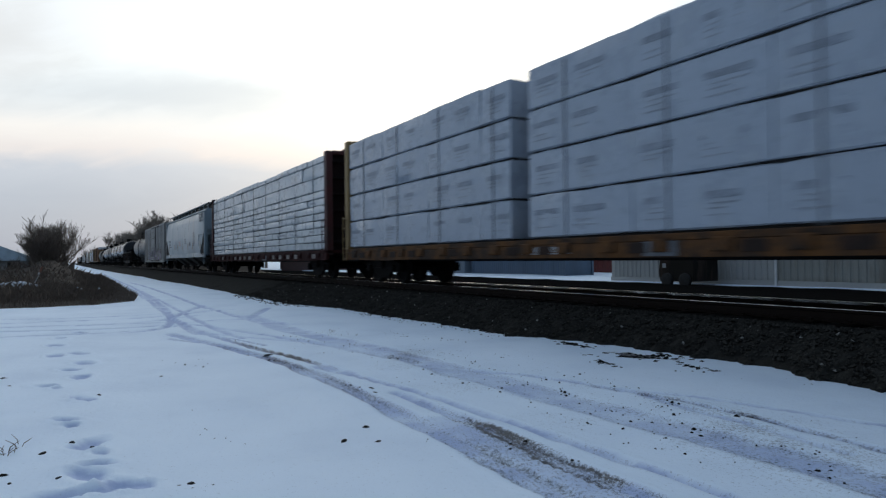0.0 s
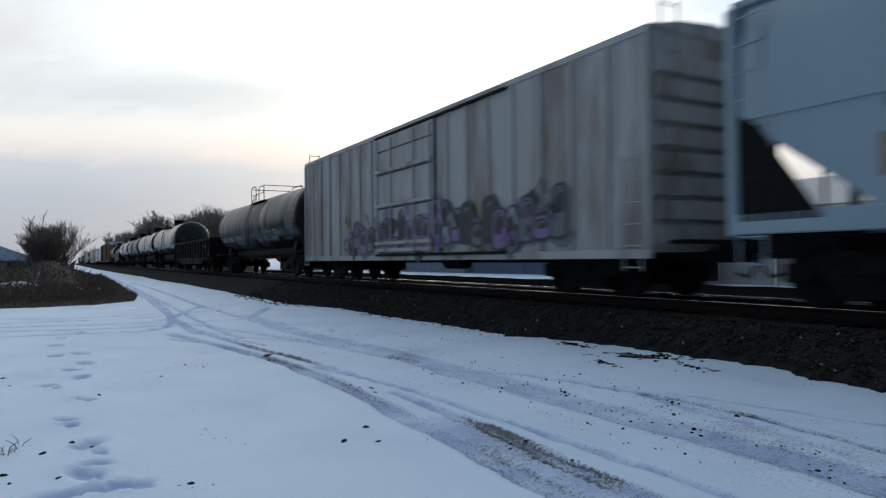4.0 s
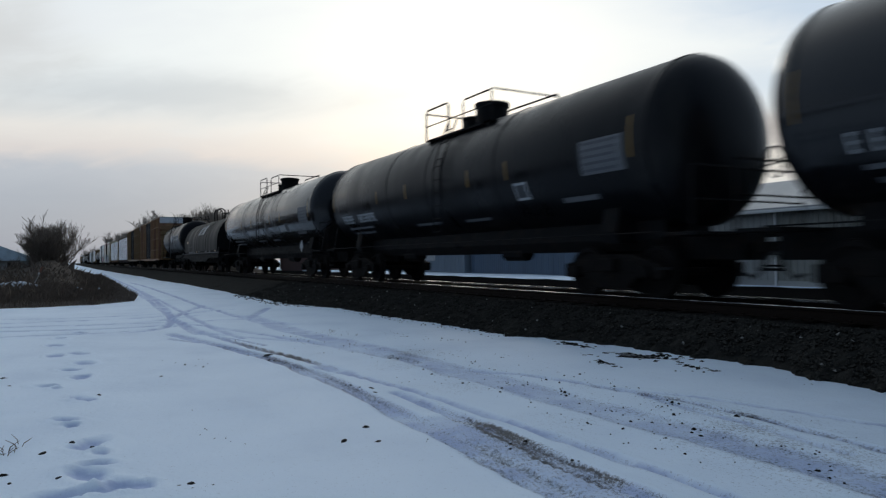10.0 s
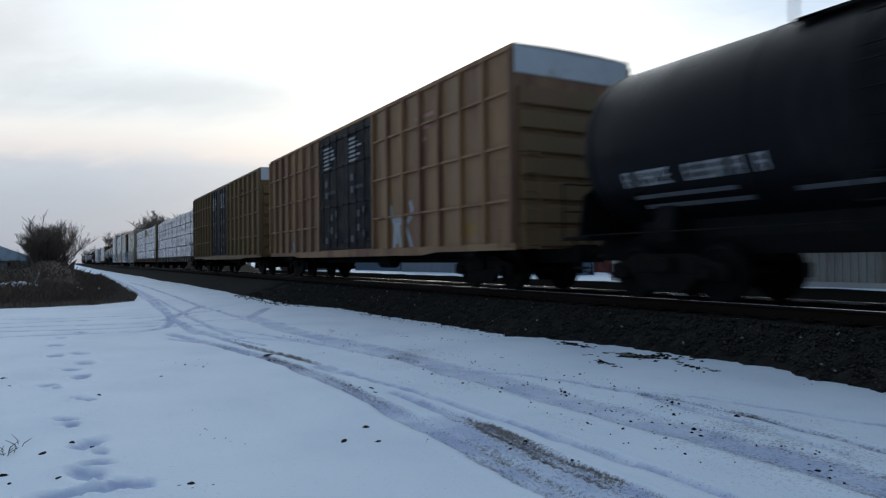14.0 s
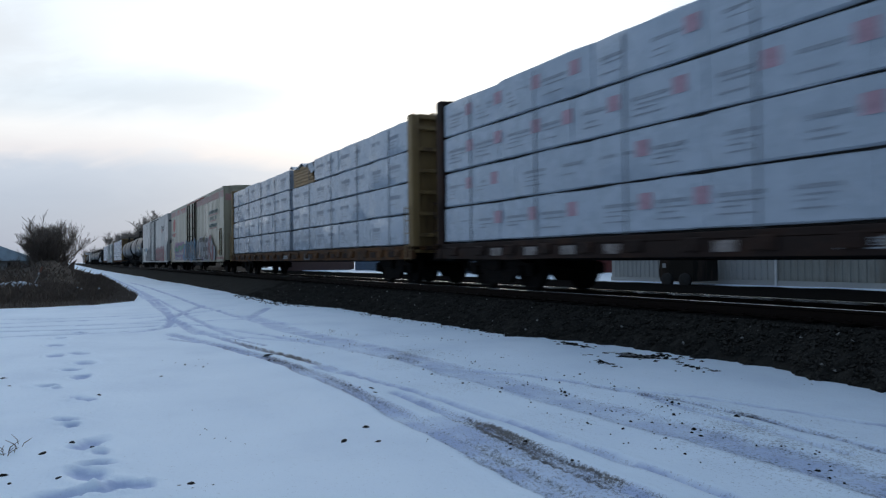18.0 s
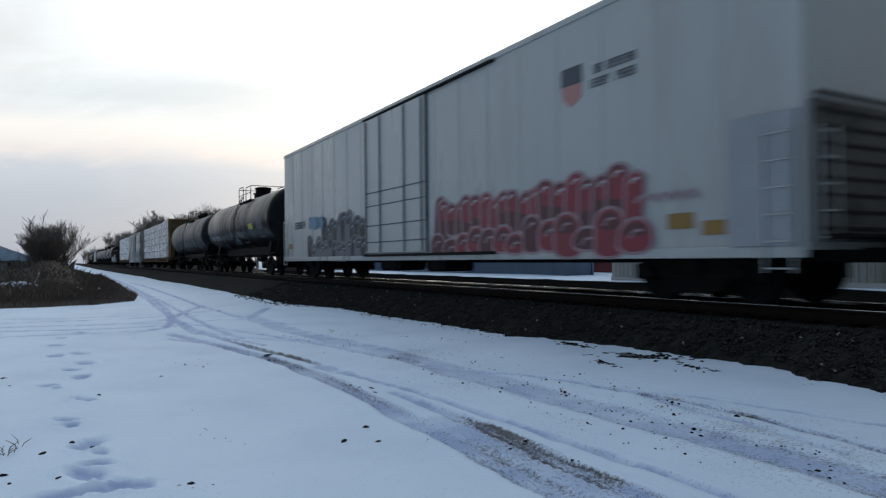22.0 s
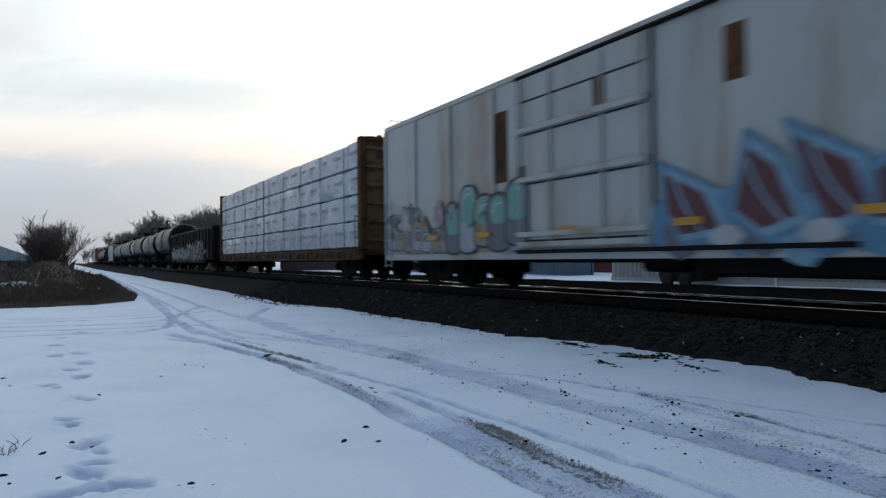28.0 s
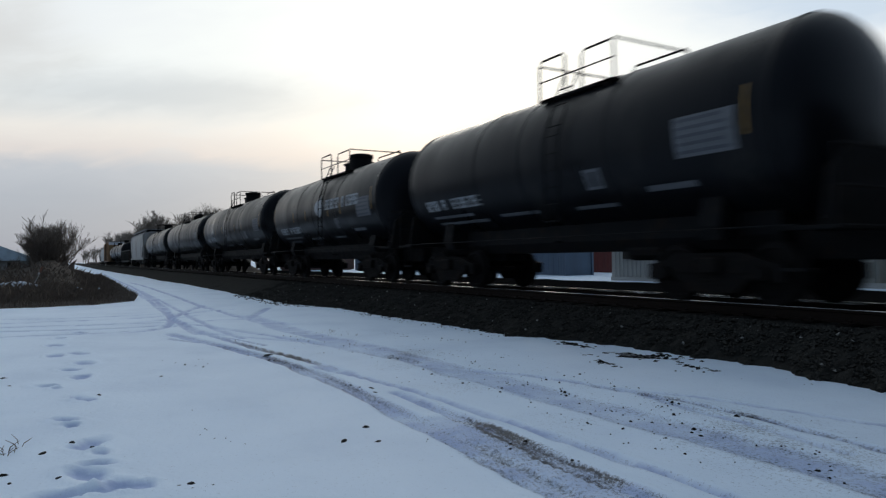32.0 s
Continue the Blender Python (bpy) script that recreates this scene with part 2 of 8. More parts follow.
mark_lime = material("yellow_green_panel", (0.42, 0.44, 0.03), 0.4, vary=0.25, scale=6, bump=0.0)
mark_red = material("red_paint", (0.48, 0.07, 0.04), 0.5, vary=0.25, scale=4, bump=0.0)
mark_bright = material("bright_yellow_panel", (0.50, 0.39, 0.02), 0.4, vary=0.25, scale=6, bump=0.0)
faded_stripe = material("flaking_faded_red_band", (0.44, 0.25, 0.21), 0.55, vary=0.3, scale=1.0, bump=0.0, stain=(0.42, 0.36, 0.30), stain_amount=0.28)
mark_pink = material("faded_red_stripe_paint", (0.42, 0.20, 0.17), 0.55, vary=0.3, scale=1.0, bump=0.0, streak=True)
mark_dark = material("dark_stencil_paint", (0.06, 0.065, 0.08), 0.6, vary=0.4, scale=5, bump=0.0)
mark_teal = material("faded_green_grey_paint", (0.14, 0.20, 0.19), 0.6, vary=0.4, scale=5, bump=0.0)
mark_orange = material("orange_reflective_tape", (0.50, 0.24, 0.02), 0.4, vary=0.2, scale=6, bump=0.0)
mark_blue = material("blue_paint", (0.06, 0.17, 0.38), 0.5, vary=0.3, scale=4, bump=0.0)
SPRAY = {}
for key, c in dict(white=(0.396, 0.403, 0.410), pale=(0.302, 0.324, 0.360), black=(0.014, 0.014, 0.018), grey=(0.115, 0.122, 0.137), blue=(0.085, 0.235, 0.38),
                   sky=(0.180, 0.302, 0.396), red=(0.230, 0.025, 0.036), maroon=(0.095, 0.022, 0.026), tan=(0.27, 0.205, 0.135), pink=(0.346, 0.158, 0.259), purple=(0.194, 0.115, 0.259),
                   green=(0.072, 0.238, 0.115), teal=(0.130, 0.302, 0.259), orange=(0.396, 0.180, 0.029), steel=(0.085, 0.20, 0.31), rose=(0.324, 0.216, 0.230)).items():
    SPRAY[key] = material("spray_paint_" + key, c, 0.55, vary=0.3, scale=3, bump=0.0)
pale_stone = material("pale_limestone_chip", (0.17, 0.165, 0.15), 0.9, vary=0.4, scale=12, bump=0.3, island=0.8)
ballast_mat = material("dark_ballast_stone", (0.0295, 0.0280, 0.0245), 0.95, vary=0.55, scale=9, bump=0.7, fine=45, spec=0.03, island=0.8)
cinder_mat = material("dark_yard_cinders", (0.0075, 0.0075, 0.0072), 1.0, vary=0.5, scale=9, bump=0.9, fine=45, spec=0.0)
tie_mat = material("creosoted_tie_wood", (0.010, 0.0085, 0.0075), 0.9, vary=0.4, scale=6, bump=0.4, spec=0.05)
turf_mat = material("frozen_brown_turf", (0.075, 0.062, 0.052), 0.95, vary=0.5, scale=1.2, bump=0.8, fine=9, stain=(0.075, 0.06, 0.046), stain_amount=0.3, spec=0.05)
brush_mat = material("dead_brown_grass", (0.19, 0.15, 0.118), 0.95, vary=0.45, scale=2, each=0.3, spec=0.1)
twig_mat = material("bare_twig_bark", (0.17, 0.138, 0.112), 0.9, vary=0.4, scale=3, spec=0.1)
tree_mat = material("grey_brown_bark", (0.19, 0.16, 0.13), 0.9, vary=0.35, scale=3)
clod_mat = material("frozen_dark_earth", (0.014, 0.013, 0.012), 0.95, vary=0.5, scale=20, bump=0.6, spec=0.1)
wall_grey = material("grey_corrugated_siding", (0.28, 0.28, 0.25), 0.6, vary=0.15, scale=1.0, streak=True, stain=(0.18, 0.16, 0.13), stain_amount=0.2)
wall_pale = material("pale_cream_siding", (0.37, 0.37, 0.35), 0.6, vary=0.12, scale=1.0, streak=True)
cont_blue = material("blue_container_steel", (0.085, 0.125, 0.18), 0.55, vary=0.25, scale=1.2, streak=True)
cont_paleblue = material("pale_blue_container_steel", (0.17, 0.21, 0.255), 0.55, vary=0.2, scale=1.2, streak=True)
cont_red = material("dark_red_container_steel", (0.16, 0.035, 0.03), 0.6, vary=0.3, scale=1.2, streak=True)
rubber = material("black_rubber", (0.02, 0.02, 0.02), 0.85, vary=0.3, scale=8)
brick_mat = material("dark_brick", (0.10, 0.06, 0.05), 0.9, vary=0.3, scale=3)
roof_blue = material("blue_metal_roof", (0.48, 0.60, 0.68), 0.5, vary=0.2, scale=1.5)
post_white = material("white_post_paint", (0.7, 0.7, 0.68), 0.5, vary=0.1, scale=4)
post_orange = material("faded_orange_marker", (0.20, 0.085, 0.05), 0.5, vary=0.2, scale=4)

# ---- mesh helpers ----
class Shape:
    """Gathers vertices and faces of one mesh; the material slot of each face goes with it."""

    def __init__(self):
        self.v, self.f, self.m = [], [], []

    def add(self, verts, faces, slot=0):
        k = len(self.v)
        self.v += [tuple(p) for p in verts]
        self.f += [tuple(i + k for i in q) for q in faces]
        self.m += [slot] * len(faces)
        return self

    def box(self, x0, x1, y0, y1, z0, z1, c=0.0, slot=0):
        if c <= 0:
            v = [(x, y, z) for x in (x0, x1) for y in (y0, y1) for z in (z0, z1)]
            return self.add(v, [(0, 1, 3, 2), (4, 6, 7, 5), (0, 4, 5, 1), (2, 3, 7, 6), (0, 2, 6, 4), (1, 5, 7, 3)], slot)
        v, f = [], []
        for sx, x in ((1, x0), (-1, x1)):
            for sy, y in ((1, y0), (-1, y1)):
                for sz, z in ((1, z0), (-1, z1)):
                    v += [(x, y + sy * c, z + sz * c), (x + sx * c, y, z + sz * c), (x + sx * c, y + sy * c, z)]
        i = lambda a, b, d, k: (a * 4 + b * 2 + d) * 3 + k
        f += [(i(0, 0, 0, 0), i(0, 0, 1, 0), i(0, 1, 1, 0), i(0, 1, 0, 0)), (i(1, 0, 0, 0), i(1, 1, 0, 0), i(1, 1, 1, 0), i(1, 0, 1, 0)),
              (i(0, 0, 0, 1), i(1, 0, 0, 1), i(1, 0, 1, 1), i(0, 0, 1, 1)), (i(0, 1, 0, 1), i(0, 1, 1, 1), i(1, 1, 1, 1), i(1, 1, 0, 1)),
              (i(0, 0, 0, 2), i(0, 1, 0, 2), i(1, 1, 0, 2), i(1, 0, 0, 2)), (i(0, 0, 1, 2), i(1, 0, 1, 2), i(1, 1, 1, 2), i(0, 1, 1, 2))]
        for a in (0, 1):
            for b in (0, 1):
                f.append((i(a, b, 0, 0), i(a, b, 1, 0), i(a, b, 1, 1), i(a, b, 0, 1)))
                f.append((i(a, 0, b, 0), i(a, 1, b, 0), i(a, 1, b, 2), i(a, 0, b, 2)))
                f.append((i(0, a, b, 1), i(1, a, b, 1), i(1, a, b, 2), i(0, a, b, 2)))
                for d in (0, 1):
                    f.append((i(a, b, d, 0), i(a, b, d, 1), i(a, b, d, 2)))
        return self.add(v, f, slot)

    def prism(self, outline, axis, a, b, slot=0):
        """An outline in the plane across the axis, pushed from a to b."""
        n = len(outline)
        put = {"x": lambda p, t: (t, p[0], p[1]), "y": lambda p, t: (p[0], t, p[1]), "z": lambda p, t: (p[0], p[1], t)}[axis]
        v = [put(p, a) for p in outline] + [put(p, b) for p in outline]
        f = [(i, (i + 1) % n, n + (i + 1) % n, n + i) for i in range(n)]
        return self.add(v, f + [tuple(range(n - 1, -1, -1)), tuple(range(n, 2 * n))], slot)

    def lathe(self, profile, centre, axis="x", n=32, slot=0):
        """A profile of (along, radius) turned round a line through centre."""
        v, f = [], []
        for t, r in profile:
            for k in range(n):
                c, s = r * math.cos(2 * math.pi * k / n), r * math.sin(2 * math.pi * k / n)
                v.append({"x": (t, c, s), "y": (c, t, s), "z": (c, s, t)}[axis])
        for j in range(len(profile) - 1):
            for k in range(n):
                f.append((j * n + k, j * n + (k + 1) % n, (j + 1) * n + (k + 1) % n, (j + 1) * n + k))
        f += [tuple(range(n - 1, -1, -1)), tuple(range((len(profile) - 1) * n, len(profile) * n))]
        return self.add([(x + centre[0], y + centre[1], z + centre[2]) for x, y, z in v], f, slot)

    def tube(self, path, r, n=6, slot=0):
        pts = [Vector(p) for p in path]
        v, f = [], []
        for j, p in enumerate(pts):
            d = (pts[min(j + 1, len(pts) - 1)] - pts[max(j - 1, 0)]).normalized()
            a = d.orthogonal().normalized() if abs(d.z) > 0.9 else d.cross(Vector((0, 0, 1))).normalized()
            b = d.cross(a)
            rr = r[j] if isinstance(r, (list, tuple)) else r
            v += [p + rr * (a * math.cos(2 * math.pi * k / n) + b * math.sin(2 * math.pi * k / n)) for k in range(n)]
        for j in range(len(pts) - 1):
            for k in range(n):
                f.append((j * n + k, j * n + (k + 1) % n, (j + 1) * n + (k + 1) % n, (j + 1) * n + k))
        f += [tuple(range(n - 1, -1, -1)), tuple(range((len(pts) - 1) * n, len(pts) * n))]
        return self.add(v, f, slot)

    def mesh(self, name, mats, smooth=0.0):
        me = bpy.data.meshes.new(name)
        me.from_pydata(self.v, [], self.f)
        for q in mats if isinstance(mats, (list, tuple)) else (mats,):
            me.materials.append(q)
        if any(self.m):
            me.polygons.foreach_set("material_index", self.m)
        if smooth:
            me.polygons.foreach_set("use_smooth", [True] * len(self.f))
            me.set_sharp_from_angle(angle=radians(smooth))
        me.update()
        return me


def part(name, shape, mat, parent, label="", at=(0, 0, 0), smooth=0.0):
    """One mesh object under a thing or under a part. shape: a Shape, or a mesh that is shared."""
    me = shape if isinstance(shape, bpy.types.Mesh) else shape.mesh(name, mat, smooth)
    ob = new(name, me)
    ob.parent = parent
    ob.location = at
    if label:
        ob["label"] = label
    return ob


def thing(name, label, category, group="", at=(0, 0, 0), kind=""):
    ob = new(name)
    ob.location = at
    return tagged(ob, label, category, group, kind)


def solid(name, shape, mat, label, category, group="", kind="", at=(0, 0, 0), smooth=0.0):
    ob = new(name, shape.mesh(name, mat, smooth))
    ob.location = at
    return tagged(ob, label, category, group, kind)


CACHE = {}


def shared(key, make, mats, smooth=0.0):
    if key not in CACHE:
        CACHE[key] = make().mesh(key.split("|")[0], mats, smooth)
    return CACHE[key]


# ---- the ground: one sheet of snow to the horizon, with ruts and footprints pressed into it ----
def spaced(stops):
    out = [stops[0][0]]
    for (a, _), (b, step) in zip(stops, stops[1:]):
        k = max(1, round((b - a) / step))
        out += [a + (b - a) * (i + 1) / k for i in range(k)]
    return np.array(out)


GX = spaced([(-4000, 0), (-1000, 500), (-300, 70), (-90, 7), (-45, 1.0), (-24, 0.11), (-18, 0.07), (-12, 0.055), (-1.0, 0.04), (3, 0.12), (14, 0.5), (40, 4), (300, 40), (1500, 300), (4000, 800)])
GY = spaced([(-4000, 0), (-1000, 500), (-200, 80), (-40, 10), (-8, 1.0), (-3, 0.12), (8.6, 0.045), (12, 0.4), (30, 1.5), (100, 8), (400, 50), (1500, 300), (4000, 800)])
PX, PY = np.meshgrid(GX, GY, indexing="ij")


def value_noise(x, y, size, seed):
    rs = np.random.RandomState(seed)
    table = rs.rand(256, 256)
    fx, fy = x / size, y / size
    ix, iy = np.floor(fx).astype(int), np.floor(fy).astype(int)
    tx, ty = fx - ix, fy - iy
    tx, ty = tx * tx * (3 - 2 * tx), ty * ty * (3 - 2 * ty)
    g = lambda a, b: table[a % 256, b % 256]
    return (g(ix, iy) * (1 - tx) + g(ix + 1, iy) * tx) * (1 - ty) + (g(ix, iy + 1) * (1 - tx) + g(ix + 1, iy + 1) * tx) * ty


def fractal(x, y, size, seed, octaves=4):
    return sum(value_noise(x, y, size / 2 ** i, seed + i) / 2 ** i for i in range(octaves)) / sum(1 / 2 ** i for i in range(octaves))


def along(path):
    """For all ground points: the distance from a line, and the way along it."""
    best, way, run = np.full(PX.shape, 1e9), np.zeros(PX.shape), 0.0
    for (ax, ay), (bx, by) in zip(path, path[1:]):
        dx, dy = bx - ax, by - ay
        length = math.hypot(dx, dy)
        t = np.clip(((PX - ax) * dx + (PY - ay) * dy) / length ** 2, 0, 1)
        d = np.hypot(PX - ax - t * dx, PY - ay - t * dy)
        near = d < best
        best[near], way[near] = d[near], (run + t * length)[near]
        run += length
    return best, way


def smooth_path(path, times=3):
    for _ in range(times):
        q = [path[0]]
        for (ax, ay), (bx, by) in zip(path, path[1:]):
            q += [(ax * 0.75 + bx * 0.25, ay * 0.75 + by * 0.25), (ax * 0.25 + bx * 0.75, ay * 0.25 + by * 0.75)]
        path = q + [path[-1]]
    return path


def ease(v, lo, hi):
    t = np.clip((v - lo) / (hi - lo), 0, 1)
    return t * t * (3 - 2 * t)


# each rut: its line over the ground, half width, depth, bare earth along the way, tread
RUTS = []
RUTS.append(([(-14.21, 1.77), (-12.88, 2.08), (-10.85, 2.44), (-9.34, 2.64), (-7.90, 2.73), (-6.62, 2.72), (-5.46, 2.68), (-4.62, 2.67), (-3.80, 2.64), (-3.22, 2.65), (-3.01, 2.64), (0.99, 2.67), (12.99, 2.76)], 0.13, 0.030, [(0.0, 0.20), (3.2, 0.30), (4.5, 0.55), (5.4, 0.50), (6.9, 0.55), (8.3, 0.35), (9.7, 0.30), (10.3, 0.55), (10.8, 0.50), (11.3, 0.40)], True))
RUTS.append(([(-18.90, 2.35), (-15.11, 2.33), (-12.58, 2.52), (-11.17, 2.69), (-10.06, 2.85), (-9.24, 2.98), (-7.93, 3.11)], 0.09, 0.025, [(0.0, 0.00), (6.3, 0.20), (7.5, 0.70), (8.4, 1.00), (9.4, 0.90), (10.0, 0.40), (11.0, 0.10)], False))
RUTS.append(([(-6.48, 3.05), (-5.55, 3.08), (-5.09, 3.11), (-4.60, 3.09), (-4.11, 3.07), (-3.70, 3.05), (-3.34, 3.03), (-3.15, 3.05), (-2.87, 3.05), (1.13, 3.18), (13.12, 3.59)], 0.09, 0.030, [(0.0, 0.10), (1.1, 0.35), (1.5, 0.80), (1.9, 1.00), (2.8, 1.00), (3.2, 0.85), (3.4, 0.30), (3.6, 0.30)], True))
RUTS.append(([(-5.20, 2.89), (-4.28, 2.87), (-3.58, 2.86), (-3.05, 2.86), (0.95, 2.84), (12.95, 2.80)], 0.16, 0.020, [(0.0, 0.15), (0.7, 0.35), (1.1, 0.50), (1.7, 0.45), (2.2, 0.35)], True))
RUTS.append(([(-8.69, 2.92), (-7.56, 3.11), (-6.18, 3.30), (-5.25, 3.34), (-4.60, 3.37), (-4.11, 3.40), (-3.55, 3.44), (-3.06, 3.46), (-2.67, 3.45), (1.33, 3.49), (13.33, 3.61)], 0.07, 0.024, [(0.0, 0.00), (0.9, 0.30), (1.4, 0.25), (2.5, 0.05), (4.3, 0.10), (4.8, 0.30), (6.0, 0.20)], True))
RUTS.append(([(-7.37, 4.51), (-6.92, 4.65), (-6.43, 4.98), (-5.44, 5.12), (-4.75, 5.23), (-4.37, 5.26), (-3.89, 5.26), (-3.45, 5.25), (-2.67, 5.18), (1.32, 4.93), (13.30, 4.17)], 0.07, 0.025, [(0.0, 0.05), (0.6, 0.25), (1.4, 0.30), (2.2, 0.55), (2.9, 0.50), (3.4, 0.60), (3.6, 0.95), (3.8, 0.80), (4.1, 0.45), (4.8, 0.50)], False))
RUTS.append(([(-17.59, 4.10), (-13.16, 3.96), (-10.42, 4.29), (-8.74, 4.30), (-8.01, 4.28), (-6.24, 4.35), (-4.87, 4.37), (-3.61, 4.40), (-2.71, 4.42), (-2.18, 4.41), (1.82, 4.43), (13.82, 4.50)], 0.30, 0.018, [(0.0, 0.00), (7.2, 0.15), (8.5, 0.40), (9.2, 0.30), (11.4, 0.25), (14.0, 0.30), (15.4, 0.35)], False))
RUTS.append(([(-12.32, 3.49), (-10.63, 3.97), (-8.98, 4.14), (-8.41, 4.22)], 0.16, 0.016, [(0.0, 0.00), (2.5, 0.10), (3.4, 0.50), (4.0, 0.40)], False))
RUTS.append(([(-20.90, -15.26), (-19.02, -1.39), (-18.86, -0.22), (-18.70, 1.00), (-18.90, 2.35), (-19.97, 3.39), (-20.35, 4.25)], 0.11, 0.034, [(0.0, 0.00), (14.0, 0.00), (20.2, 0.00)], False))
RUTS.append(([(-21.36, -14.86), (-17.86, -1.30), (-17.52, 0.01), (-17.16, 1.40), (-16.57, 2.43)], 0.10, 0.032, [(0.0, 0.00), (14.0, 0.00), (18.0, 0.00)], False))
RUTS.append(([(-21.88, -14.29), (-16.83, -1.23), (-16.35, 0.01), (-15.99, 1.30), (-16.15, 2.13)], 0.11, 0.034, [(0.0, 0.05), (14.0, 0.05), (17.5, 0.00)], False))
RUTS.append(([(-17.77, -14.96), (-15.55, -1.14), (-15.41, -0.28), (-15.13, 0.81), (-15.48, 1.81), (-16.13, 2.37)], 0.09, 0.028, [(0.0, 0.00), (14.0, 0.00), (17.9, 0.00)], False))
RUTS.append(([(-17.28, 0.13), (-17.17, 1.16), (-17.89, 2.10), (-18.81, 3.05)], 0.09, 0.030, [(0.0, 0.00), (3.5, 0.00)], False))
RUTS.append(([(-110.75, 3.74), (-52.87, 3.21), (-30.36, 2.80), (-21.74, 2.47), (-17.05, 2.25), (-13.88, 2.25)], 0.11, 0.024, [(0.0, 0.00), (96.9, 0.00)], False))
RUTS.append(([(-98.35, 3.98), (-44.70, 3.33), (-28.70, 2.95), (-20.60, 2.57), (-16.33, 2.09), (-15.17, 1.67), (-14.92, 1.11)], 0.12, 0.034, [(0.0, 0.00), (83.9, 0.00)], False))
RUTS.append(([(-52.14, 3.89), (-32.19, 4.01), (-23.18, 3.76), (-18.92, 3.80), (-16.74, 3.90)], 0.12, 0.030, [(0.0, 0.00), (35.4, 0.00)], False))
RUTS.append(([(-17.55, 2.06), (-19.51, 2.72), (-23.06, 3.91)], 0.12, 0.034, [(0.0, 0.00), (5.8, 0.00)], False))
RUTS.append(([(-16.78, 3.85), (-18.19, 4.47), (-20.35, 5.34)], 0.13, 0.030, [(0.0, 0.00), (3.9, 0.00)], False))
RUTS.append(([(-16.57, 2.43), (-16.92, 3.40), (-16.41, 4.10), (-14.65, 4.41)], 0.11, 0.028, [(0.0, 0.00), (3.7, 0.00)], False))
RUTS.append(([(-14.16, 2.18), (-12.95, 2.60), (-11.35, 2.93)], 0.06, 0.020, [(0.0, 0.10), (2.9, 0.30)], False))
RUTS.append(([(-13.38, 1.66), (-12.52, 2.03), (-11.59, 2.32), (-10.31, 2.57)], 0.06, 0.020, [(0.0, 0.30), (0.7, 0.50), (3.2, 0.40)], False))
RUTS.append(([(-36.38, 3.22), (-23.82, 2.97), (-15.89, 2.69), (-12.57, 2.83)], 0.09, 0.022, [(0.0, 0.00), (23.8, 0.10)], False))
RUTS.append(([(-16.05, 2.48), (-14.17, 3.07), (-12.32, 3.49), (-10.63, 3.97)], 0.10, 0.022, [(0.0, 0.00), (5.6, 0.05)], False))
RUTS.append(([(-14.32, 2.32), (-12.70, 2.96), (-11.41, 3.64)], 0.08, 0.020, [(0.0, 0.00), (3.2, 0.00)], False))
RUTS.append(([(-25.48, -14.51), (-20.35, -1.49), (-19.90, -0.36), (-19.76, 0.93), (-20.03, 2.35)], 0.09, 0.026, [(0.0, 0.00), (14.0, 0.00), (18.0, 0.00)], False))
RUTS.append(([(-5.44, 5.12), (-4.90, 5.40), (-4.26, 5.61), (-3.54, 5.81), (-3.05, 5.92), (0.82, 6.91), (12.45, 9.87)], 0.06, 0.014, [(0.0, 0.10), (2.5, 0.15)], False))
RUTS.append(([(-5.37, 5.22), (-4.45, 5.05), (-3.54, 5.01), (-2.78, 4.88)], 0.07, 0.014, [(0.0, 0.20), (2.6, 0.20)], False))
# boot prints: place, way they point, size
PRINTS = [(-13.51, -0.22, 0.3, 1.3), (-12.00, -0.16, 0.2, 1.3), (-12.08, 0.16, 0.5, 1.2), (-10.95, 0.21, 0.1, 1.3), (-10.32, 0.02, 0.6, 1.3), (-9.58, 0.14, -0.3, 1.35),
          (-9.09, -0.19, 0.7, 1.35), (-8.85, -0.12, 0.2, 0.8), (-8.10, 0.07, 0.2, 1.4), (-7.88, 0.16, 0.9, 0.8), (-6.96, -0.03, 0.6, 1.3), (-6.70, 0.02, 0.3, 0.9),
          (-5.92, 0.15, -0.5, 1.45), (-5.66, 0.22, 0.2, 0.8), (-5.16, 0.08, 0.3, 1.4), (-5.36, 0.16, 1.2, 0.9), (-4.73, 0.36, 0.8, 1.1), (-4.72, -0.02, 1.3, 1.3), (-4.70, 0.16, 1.6, 1.2),
          (-14.6, -0.1, 0.4, 1.2), (-15.6, 0.2, 0.4, 1.2)]
# single clods: place, half size, flatness
CLODS = [
    (-5.34, 2.23, 0.030, 1.0),
    (-5.02, 1.91, 0.026, 2.0),
    (-4.86, 2.13, 0.024, 1.5),
    (-10.04, -0.70, 0.026, 1.5),
    (-9.35, -0.59, 0.020, 1.8),
    (-5.39, -0.38, 0.028, 1.3),
    (-5.17, -0.33, 0.018, 1.6),
    (-5.83, -0.16, 0.024, 2.4),
    (-5.12, -0.05, 0.017, 1.9),
    (-4.55, 0.62, 0.014, 1.4),
    (-4.55, 0.69, 0.026, 1.1),
    (-4.46, 0.81, 0.014, 1.4),
    (-4.37, 0.74, 0.012, 1.3),
    (-8.10, 0.30, 0.026, 1.6),
    (-9.01, 1.02, 0.020, 1.8),
    (-6.83, 1.05, 0.014, 1.4),
    (-6.03, 0.03, 0.034, 0.7),
    (-5.95, 0.17, 0.026, 1.0),
]
